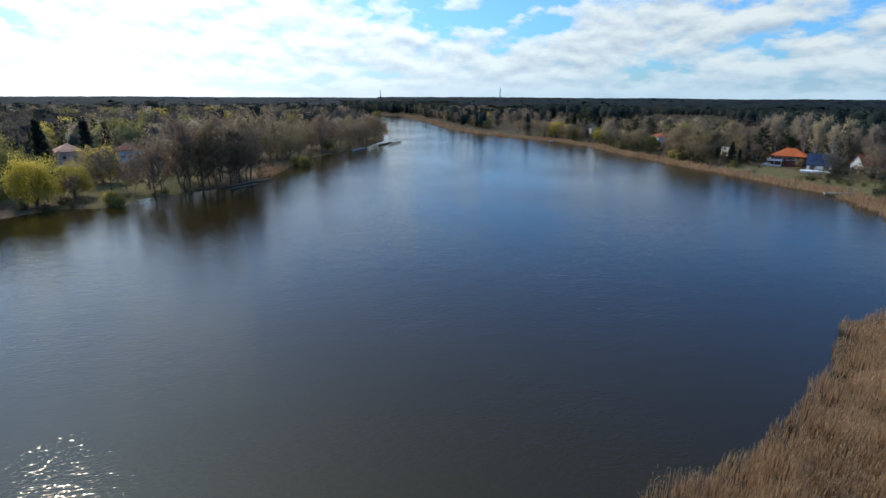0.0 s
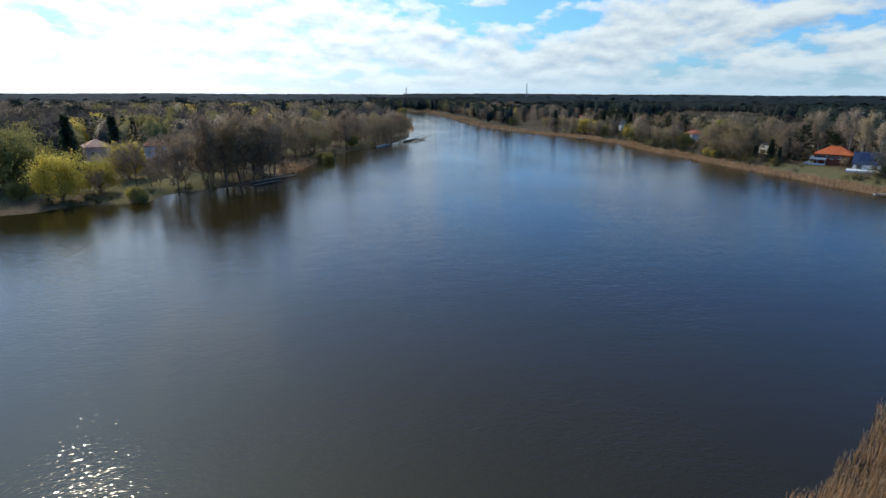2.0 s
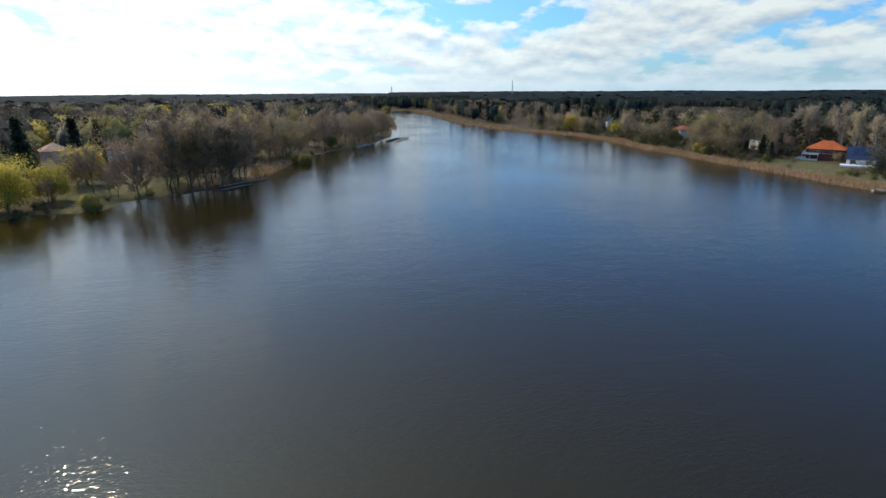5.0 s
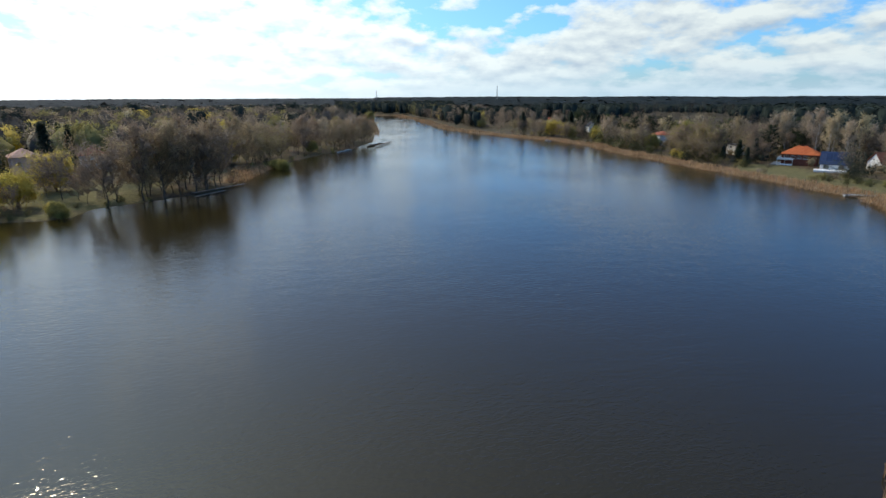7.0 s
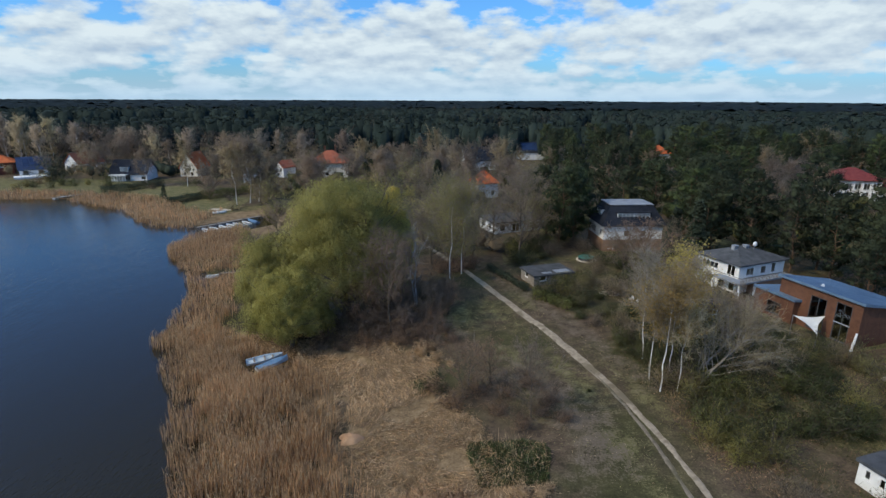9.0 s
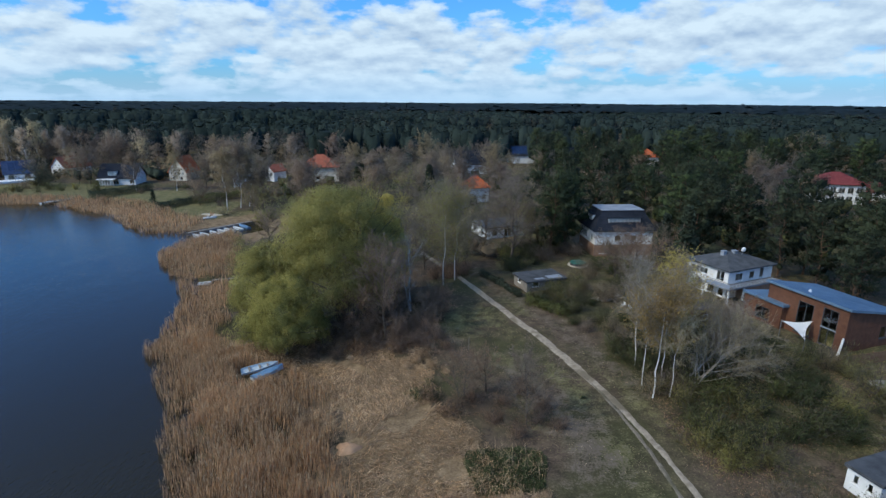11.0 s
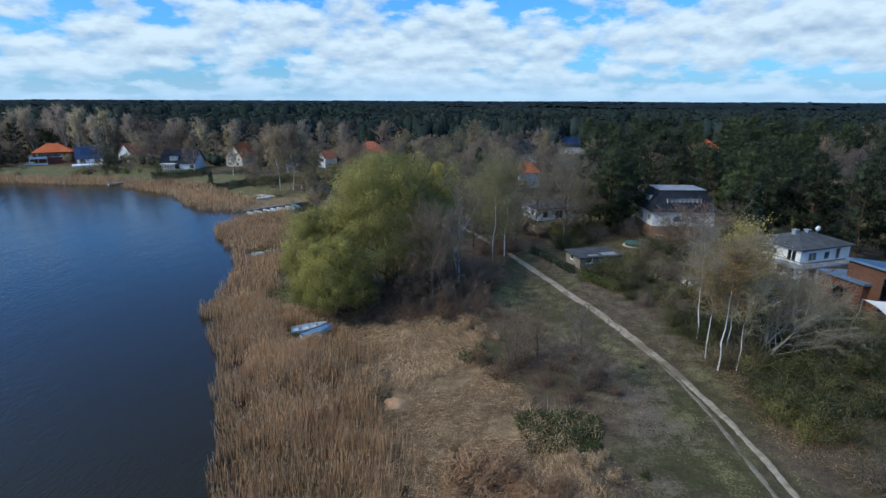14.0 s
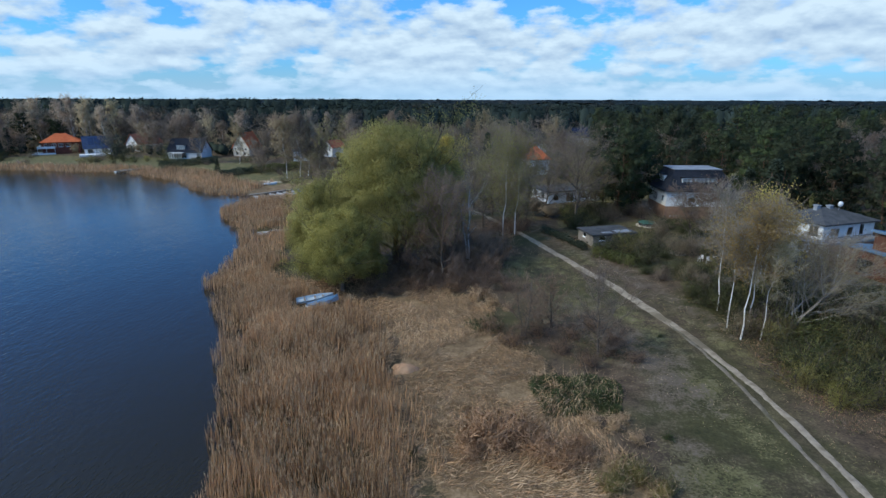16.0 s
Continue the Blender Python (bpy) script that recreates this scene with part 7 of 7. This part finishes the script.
    v, f = cards(np.stack([x, y, land(x, y) - 0.02], 1), rs.normal(size=(n, 3)) * [0.7, 0.7, 0.2] + [0, 0, 0.6], rs.uniform(0.10, 0.26, n), rs.uniform(0.018, 0.035, n), rs)
    me = array_mesh("turf", v, f, HEDGE)
    me.materials.append(STRAW)
    me.materials.append(BUD)
    me.polygons.foreach_set("material_index", rs.choice(3, n, p=[0.6, 0.2, 0.2]).astype(np.int32))
    tagged(new("turf", me), "thin early-spring turf with dead blades", "grass", kind="stuff")


def make_woods():
    rs = np.random.RandomState(17)

    def ring(n, r0, r1, a0, a1, test):
        r = np.sqrt(rs.rand(n) * (r1 * r1 - r0 * r0) + r0 * r0)
        a = np.radians(rs.uniform(a0, a1, n))
        x, y = -np.sin(a) * r, np.cos(a) * r
        k = test(x, y, shore(x, y))
        return np.stack([x[k], y[k]], 1)

    def sizes(n, w0, w1, h0, h1):
        return np.stack([rs.uniform(w0, w1, n), rs.uniform(h0, h1, n)], 1)

    north = lambda x, y, d: (d > 70) & (y > 245 + 12 * waves(x, y, 0.02, 1)) & ~((x > 0) & (y < 262))
    edge = ring(1500, 240, 430, -62, 84, lambda x, y, d: north(x, y, d) & (waves(x, y, 0.012, 3) > -0.62))
    for i in range(2):
        k = edge[i::2]
        crowd("pine_wood", "edge of the dark pine forest", k, sizes(len(k), 7.0, 10.5, 14.5, 18.5), clump(14 + i, 120, 0.19, "fine"), NEEDLE_HAZED, 12 + i)
    p = ring(5800, 420, 1150, -62, 84, lambda x, y, d: north(x, y, d) & (waves(x, y, 0.012, 3) > -0.62))
    for i in range(2):
        k = p[i::2]
        crowd("pine_wood", "dark pine forest reaching to the horizon", k, sizes(len(k), 9.5, 15, 15, 16.8) + np.stack([np.zeros(len(k)), 5.0 * smooth(-k[:, 0], 40, 160) * (np.hypot(k[:, 0], k[:, 1]) < 620) - 3.5 * (np.hypot(k[:, 0], k[:, 1]) > 680)], 1), clump(18 + i, 48, 0.28, "pine"), NEEDLE_HAZED, 20 + i)
    b = ring(1100, 235, 900, -60, 86, lambda x, y, d: (d > 45) & (y > 236) & (waves(x, y, 0.012, 3) < -0.1))
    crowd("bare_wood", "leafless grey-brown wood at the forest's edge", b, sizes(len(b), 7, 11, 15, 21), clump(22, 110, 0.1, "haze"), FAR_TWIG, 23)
    # behind the wooded point, and round the end of the lake
    s1 = ring(3300, 230, 1150, 84, 128, lambda x, y, d: (d > 22) & (np.hypot(x + 215, y + 92) > 48) & ((d > 50) | (x < -420)))
    rs.shuffle(s1)
    cuts = np.cumsum([0] + [int(len(s1) * f) for f in (0.46, 0.17, 0.18, 0.08, 0.05, 0.04)])
    for k, (name, label, mat, kind, lo, hi) in enumerate((("bare_wood", "leafless brown wood behind the point", FAR_TWIG, "bare", 10, 15), ("bare_wood", "pale budding wood behind the point", BUD, "bare", 9, 14), ("bare_wood", "dark leafless wood behind the point", TWIG_DARK, "bare", 10, 16), ("pine_wood", "scattered dark conifers behind the point", NEEDLE_HAZED, "pine", 11, 18), ("bare_wood", "pale leafless wood behind the point", TWIG_PALE, "bare", 10, 15), ("willow_wood", "scattered golden willows behind the point", WILLOW_GOLD, "bare", 9, 14))):
        g = s1[cuts[k]:cuts[k + 1]]
        far_off = np.hypot(g[:, 0], g[:, 1]) > 560
        body = joined([clump(24 + k, 56, 0.08, "haze"), core(np.random.RandomState(k + 60), 0.12, 0.7)]) if kind != "pine" else clump(24 + k, 64, 0.08, kind)
        crowd(name, label, g[far_off], sizes(far_off.sum(), 14, 22, lo * 0.9, hi * 0.85), body, mat, 40 + k)
        g = g[~far_off]
        body = clump(34 + k, 420, 0.06, "fine" if kind == "pine" else "haze")
        if kind != "pine":
            body = joined([body, core(np.random.RandomState(k), 0.06, 0.8)])
        crowd(name, label, g, sizes(len(g), 12, 19, lo * 1.3, hi * 1.35), body, mat, 46 + k)
    e1 = ring(900, 520, 1150, 74, 86, lambda x, y, d: (d > 20))
    crowd("bare_wood", "mixed wood at the lake's end", e1[::2], sizes(len(e1[::2]), 9, 14, 12, 18), clump(32, 90, 0.08, "haze"), BUD, 33)
    crowd("pine_wood", "dark wood at the lake's end", e1[1::2], sizes(len(e1[1::2]), 8, 12, 14, 20), clump(34, 50, 0.1, "pine"), NEEDLE_HAZED, 35)
    # undergrowth in the village, below the pines and behind the far houses
    for seed, label, mat, kind, spots in (
            (51, "dark evergreen undergrowth below the pines", HEDGE, "fine", scatter(90, 90, (24, 125, 84, 215), lambda x, y: y > 128 - x * 0.62 and free(x, y, 5, 1.0), 3.6)),
            (52, "leafless brown undergrowth of the village", TWIG, "bare", scatter(113, 70, (-60, 36, 100, 225), lambda x, y: free(x, y, 4, 0.5) and shore(x, y) > 16 and not (-64 < x < -42 and y < 160), 3.6)),
            (53, "evergreen shrubs between the village gardens", HEDGE, "fine", scatter(115, 50, (-60, 36, 100, 225), lambda x, y: free(x, y, 4, 0.5) and shore(x, y) > 16 and not (-64 < x < -42 and y < 160), 4.0)),
            (54, "leafless brown undergrowth behind the far houses", TWIG, "bare", scatter(114, 200, (-340, -60, 204, 244), lambda x, y: free(x, y, 3, 0.5), 3.4)),
            (55, "dark undergrowth behind the far houses", SPRUCE, "fine", scatter(116, 110, (-340, -60, 204, 244), lambda x, y: free(x, y, 3, 0.5), 4.0))):
        g = np.array(spots)
        crowd("undergrowth", label, g, sizes(len(g), 3.5, 6.5, 2.2, 4.6), clump(seed, 110, 0.04, kind), mat, seed)
    # canopy of the far forest, one uneven sheet with ragged tops, coloured with its shade and haze
    for name, a0, a1, mat, h0, label in (("far_forest", -66, 82, CANOPY_SHADED, 20.0, "far pine forest on the horizon"), ("far_woods", 82, 132, WOOD_HAZED, 8.0, "far leafless woods on the horizon")):
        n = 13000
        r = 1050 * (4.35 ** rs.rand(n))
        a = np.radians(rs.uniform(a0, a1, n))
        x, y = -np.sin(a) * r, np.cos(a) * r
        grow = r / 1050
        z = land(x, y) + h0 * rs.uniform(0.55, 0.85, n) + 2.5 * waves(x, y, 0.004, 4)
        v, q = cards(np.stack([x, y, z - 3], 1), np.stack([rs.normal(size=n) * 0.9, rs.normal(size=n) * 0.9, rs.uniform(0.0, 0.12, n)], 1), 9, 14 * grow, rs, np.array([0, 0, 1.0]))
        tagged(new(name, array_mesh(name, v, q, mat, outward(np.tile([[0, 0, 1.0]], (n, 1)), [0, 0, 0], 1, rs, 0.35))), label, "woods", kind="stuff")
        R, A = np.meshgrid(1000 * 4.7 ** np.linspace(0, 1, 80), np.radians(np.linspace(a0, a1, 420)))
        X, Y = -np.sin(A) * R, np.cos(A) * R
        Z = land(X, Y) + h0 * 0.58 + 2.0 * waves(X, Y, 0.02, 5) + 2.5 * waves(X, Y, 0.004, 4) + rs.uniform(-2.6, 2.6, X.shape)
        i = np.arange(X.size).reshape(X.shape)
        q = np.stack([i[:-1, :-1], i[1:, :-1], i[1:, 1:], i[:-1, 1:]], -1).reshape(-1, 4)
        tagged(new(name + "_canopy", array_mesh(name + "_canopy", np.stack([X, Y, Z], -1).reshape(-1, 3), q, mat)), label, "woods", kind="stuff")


make_near_trees()
make_pines()
make_far_bank_trees()
make_garden_clutter()
make_reeds()
make_woods()

# ---- boats, jetties and other things ----
def hull(L, W, H):
    """Open rowing boat hull with thickness, pointed bow and flat stern."""
    s, N, M = Shape(), 10, 8
    for off in (0.0, 0.05):
        for i in range(N + 1):
            t = i / N
            w = (W / 2 - off) * (0.82 + 0.18 * math.sin(math.pi * min(1, t * 1.4))) * (1 if t < 0.55 else math.cos((t - 0.55) / 0.45 * math.pi / 2) ** 0.7 + 0.02)
            h = H * (0.85 + 0.35 * t * t)
            for j in range(M + 1):
                a = math.pi * (j / M - 0.5)
                s.v.append((t * L + (0.02 if off else 0), w * math.sin(a), h - (h - off) * max(0.0, math.cos(a)) ** 0.55))
    R = M + 1
    B = (N + 1) * R
    for i in range(N):
        for j in range(M):
            s.f.append((i * R + j, i * R + j + 1, (i + 1) * R + j + 1, (i + 1) * R + j))
            s.f.append((B + i * R + j, B + (i + 1) * R + j, B + (i + 1) * R + j + 1, B + i * R + j + 1))
    for i in range(N):
        for j in (0, M):
            s.f.append((i * R + j, (i + 1) * R + j, B + (i + 1) * R + j, B + i * R + j))
    s.f.append(tuple(range(R)))
    s.f.append(tuple(range(B, B + R))[::-1])
    return s


def rowing_boat(label, m, L=4.0, W=1.35, mat=BOAT_PALE, cover=None, group=""):
    t = thing("rowing_boat", label, "boat", m, group)
    part("hull", hull(L, W, 0.5), mat, t, smooth=False)
    for k in (0.2, 0.48, 0.7):
        part("thwart", Shape().box(L * k, L * k + 0.22, -W * 0.42, W * 0.42, 0.33, 0.37), GREY_WOOD, t)
    if cover:
        s = Shape()
        for i in range(9):
            q = i / 8
            w = W / 2 * 1.06 * (0.85 if q < 0.5 else max(0.12, math.cos((q - 0.5) / 0.5 * math.pi / 2)))
            for j in range(5):
                s.v.append((q * L, w * (j / 2 - 1), 0.50 + 0.18 * math.sin(math.pi * j / 4) + 0.1 * q * q + 0.03 * math.sin(i * 3 + j)))
        s.f = [(i * 5 + j, (i + 1) * 5 + j, (i + 1) * 5 + j + 1, i * 5 + j + 1) for i in range(8) for j in range(4)]
        s.add([(x, y, z - 0.03) for x, y, z in s.v], [tuple(reversed(f)) for f in s.f])
        part("cover", s, cover, t, "blue tarpaulin cover", smooth=True)
    return t


def jetty(label, a, b, width, z=0.55):
    """Plank walkway on posts, from a to b."""
    ln = math.hypot(b[0] - a[0], b[1] - a[1])
    t = thing("jetty", label, "jetty", pose(a[0], a[1], 0, 0, 0, math.degrees(math.atan2(b[1] - a[1], b[0] - a[0]))))
    plank = Shape().box(0, 0.23, -width / 2, width / 2, z - 0.05, z).mesh("plank", GREY_WOOD)
    rnd = random.Random(int(ln * 10))
    for k in range(int(ln / 0.25)):
        p = part("plank", plank, None, t)
        p.matrix_basis = pose(k * 0.25, rnd.uniform(-0.04, 0.04), rnd.uniform(-0.01, 0.01), 0, 0, rnd.uniform(-0.6, 0.6))
    for s in (-1, 1):
        part("bearer", Shape().box(0, ln, s * width * 0.36 - 0.06, s * width * 0.36 + 0.06, z - 0.2, z - 0.055), DARK_WOOD, t)
    m = max(2, int(ln / 2.4))
    for k in range(m + 1):
        for s in (-1, 1):
            part("post", Shape().tube([(ln * k / m, s * width * 0.45, -1.4), (ln * k / m, s * width * 0.45, z + 0.25)], [0.08, 0.07], 6), DARK_WOOD, t)
    return t


def make_boats():
    # two boats drawn up in the reeds
    z = zat(-21, 55.5)
    rowing_boat("weathered pale-blue rowing boat lying in the reeds", pose(-23.6, 55.6, z + 0.55, 6, -3, 26), 4.2, 1.3, BOAT_PALE)
    rowing_boat("rowing boat with a blue tarpaulin lying in the reeds", pose(-21.7, 53.9, z + 0.6, -4, -3, 43), 3.8, 1.25, BOAT_PALE, BOAT_BLUE)
    rowing_boat("white dinghy moored at the reed edge", pose(-43.6, 88.7, 0.05, 0, 0, 8), 2.3, 1.1, BOAT_WHITE)
    jetty("narrow plank footbridge at the reed edge", (-41.6, 89.6), (-36.5, 91.6), 0.7, 0.7)
    # the boat jetty
    jetty("long wooden jetty with moored boats", (-62.5, 124.6), (-51.5, 138.4), 1.1, 0.6)
    d = Vector((11.0, 13.8)).normalized()
    side = Vector((d.y, -d.x))
    for k in range(7):
        p = Vector((-62.0, 124.0)) + d * (1.0 + 2.1 * k) + side * 4.6
        blue = k == 6
        rowing_boat("blue-covered boat moored at the jetty" if blue else "white rowing boat moored at the jetty", pose(p.x, p.y, -0.12, 0, 0, math.degrees(math.atan2(-side.y, -side.x)) + 4 * math.sin(k * 2)), 4.2 if not blue else 4.8, 1.45, BOAT_WHITE if not blue else BOAT_BLUE, BOAT_BLUE if blue else None, "boats at the jetty")
    rowing_boat("upturned pale boat on the grass", pose(-66.0, 141.0, zat(-66, 141) + 0.5, 180, 0, 40), 4.0, 1.4, BOAT_WHITE)
    jetty("short jetty with a moored boat at the reed edge", (-124.5, 162.0), (-121.5, 169.5), 1.6, 0.6)
    rowing_boat("white boat beside the short jetty", pose(-126.3, 162.6, -0.1, 0, 0, 70), 4.0, 1.4, BOAT_WHITE)
    jetty("landing stage with moored boats at the point", (-334, 44), (-361, 57.5), 2.0, 0.8)
    for k in range(4):
        rowing_boat("dark boat moored at the landing stage", pose(-338 - 6 * k, 43.5 + 3.1 * k, -0.05, 0, 0, 245), 5.0, 1.7, DARK_WOOD, None, "boats at the landing stage")
    for k, (x, y) in enumerate(((-318, 27.0), (-312, 23.0), (-307, 19.5))):
        rowing_boat("pale boat drawn up on the point", pose(x, y, 0.1, 0, 0, 300 + 20 * k), 5.0, 1.8, BOAT_WHITE, None, "boats on the point")
    jetty("old plank jetty at the wooded point", (-187, -38), (-202.5, -23.0), 1.4, 0.5)
    jetty("low plank landing at the wooded point", (-181, -36), (-190.5, -28.0), 1.2, 0.4)
    rowing_boat("boat moored at the far reed edge", pose(-347, 166, -0.05, 0, 0, 20), 5.0, 1.7, BOAT_WHITE)
    jetty("short landing stage in the far reeds", (-341, 165), (-334, 174), 1.6, 0.6)


def lattice_mast(x, y, h):
    t = thing("radio_mast", "slender lattice radio mast above the forest", "radio mast", pose(x, y, zat(x, y)))
    w0, w1 = 4.0, 1.6
    for a in range(3):
        c, s = math.cos(a * 2.094), math.sin(a * 2.094)
        part("leg", Shape().tube([(w0 * c, w0 * s, 0), (w1 * c, w1 * s, h)], [0.5, 0.4], 5), STEEL, t)
    b = Shape()
    n = 14
    for k in range(n):
        for a in range(3):
            p = [(w0 + (w1 - w0) * (k + q) / n, h * (k + q) / n, (a + q) * 2.094) for q in (0, 1)]
            b.tube([(r * math.cos(g), r * math.sin(g), z) for r, z, g in p], [0.2, 0.2], 4)
    part("bracing", b, STEEL, t)
    part("aerial", Shape().tube([(0, 0, h - 2), (0, 0, h + 6)], [0.5, 0.3], 5), STEEL, t)


def make_small_things():
    lattice_mast(-2058, 779, 60)
    lattice_mast(-2290, 330, 44)
    # wooden fence below the brick house
    t = thing("fence", "brown wooden board fence below the brick house", "fence", pose(46.0, 56.2, zat(48, 57) - 0.1, 0, 0, 14))
    board = Shape().box(0, 0.19, -0.015, 0.015, 0.05, 1.5).mesh("board", WARM_WOOD)
    rnd = random.Random(3)
    for k in range(58):
        p = part("board", board, None, t)
        p.matrix_basis = pose(k * 0.205, 0, rnd.uniform(-0.04, 0.03), 0, rnd.uniform(-1, 1), 0)
    for k in range(7):
        part("post", Shape().box(k * 2.0 - 0.05, k * 2.0 + 0.05, 0.02, 0.12, -0.3, 1.6), WARM_WOOD, t)
    for z in (0.4, 1.2):
        part("rail", Shape().box(0, 12, 0.02, 0.06, z, z + 0.09), WARM_WOOD, t)
    # log on the lawn
    t = thing("log", "pale log lying on the lakeside lawn", "log", pose(-84.5, 157.5, zat(-84.5, 157.5) + 0.15, 0, 0, 52))
    part("log_body", Shape().tube([(0, 0, 0), (5, 0.1, 0.03), (11, -0.1, 0)], [0.22, 0.2, 0.16], 8), GREY_WOOD, t)
    # sandy yard in front of the brick house
    rs = random.Random(9)
    ring = [(3.2 * (1 + 0.2 * math.sin(3 * a)) * math.cos(a), 1.8 * (1 + 0.2 * math.cos(2 * a)) * math.sin(a)) for a in (k * math.pi / 12 for k in range(24))]
    for x, y, s in ((52.0, 52.0, 1.3), (-65.5, 146.0, 0.9)):
        z = zat(x, y)
        v = [(x + p * s, y + q * s, zat(x + p * s, y + q * s) - 0.02) for p, q in ring] + [(x + p * s * 0.6, y + q * s * 0.6, zat(x + p * s * 0.6, y + q * s * 0.6) + 0.05) for p, q in ring] + [(x, y, z + 0.07)]
        n = len(ring)
        f = [(i, (i + 1) % n, n + (i + 1) % n, n + i) for i in range(n)] + [(n + i, n + (i + 1) % n, 2 * n) for i in range(n)]
        tagged(new("sand_patch", Shape().add(v, f).mesh("sand_patch", SAND, True)), "patch of pale bare sand on the bank", "sand", kind="stuff")
    # white marker posts on the verge
    for x, y in ((3.4, 62.0),):
        t = thing("marker_post", "thin pale wooden marker post", "post", pose(x, y, zat(x, y) - 0.2))
        part("shaft", Shape().tube([(0, 0, 0), (0, 0, 2.0)], [0.028, 0.024], 6), GREY_WOOD, t)


make_boats()
make_small_things()
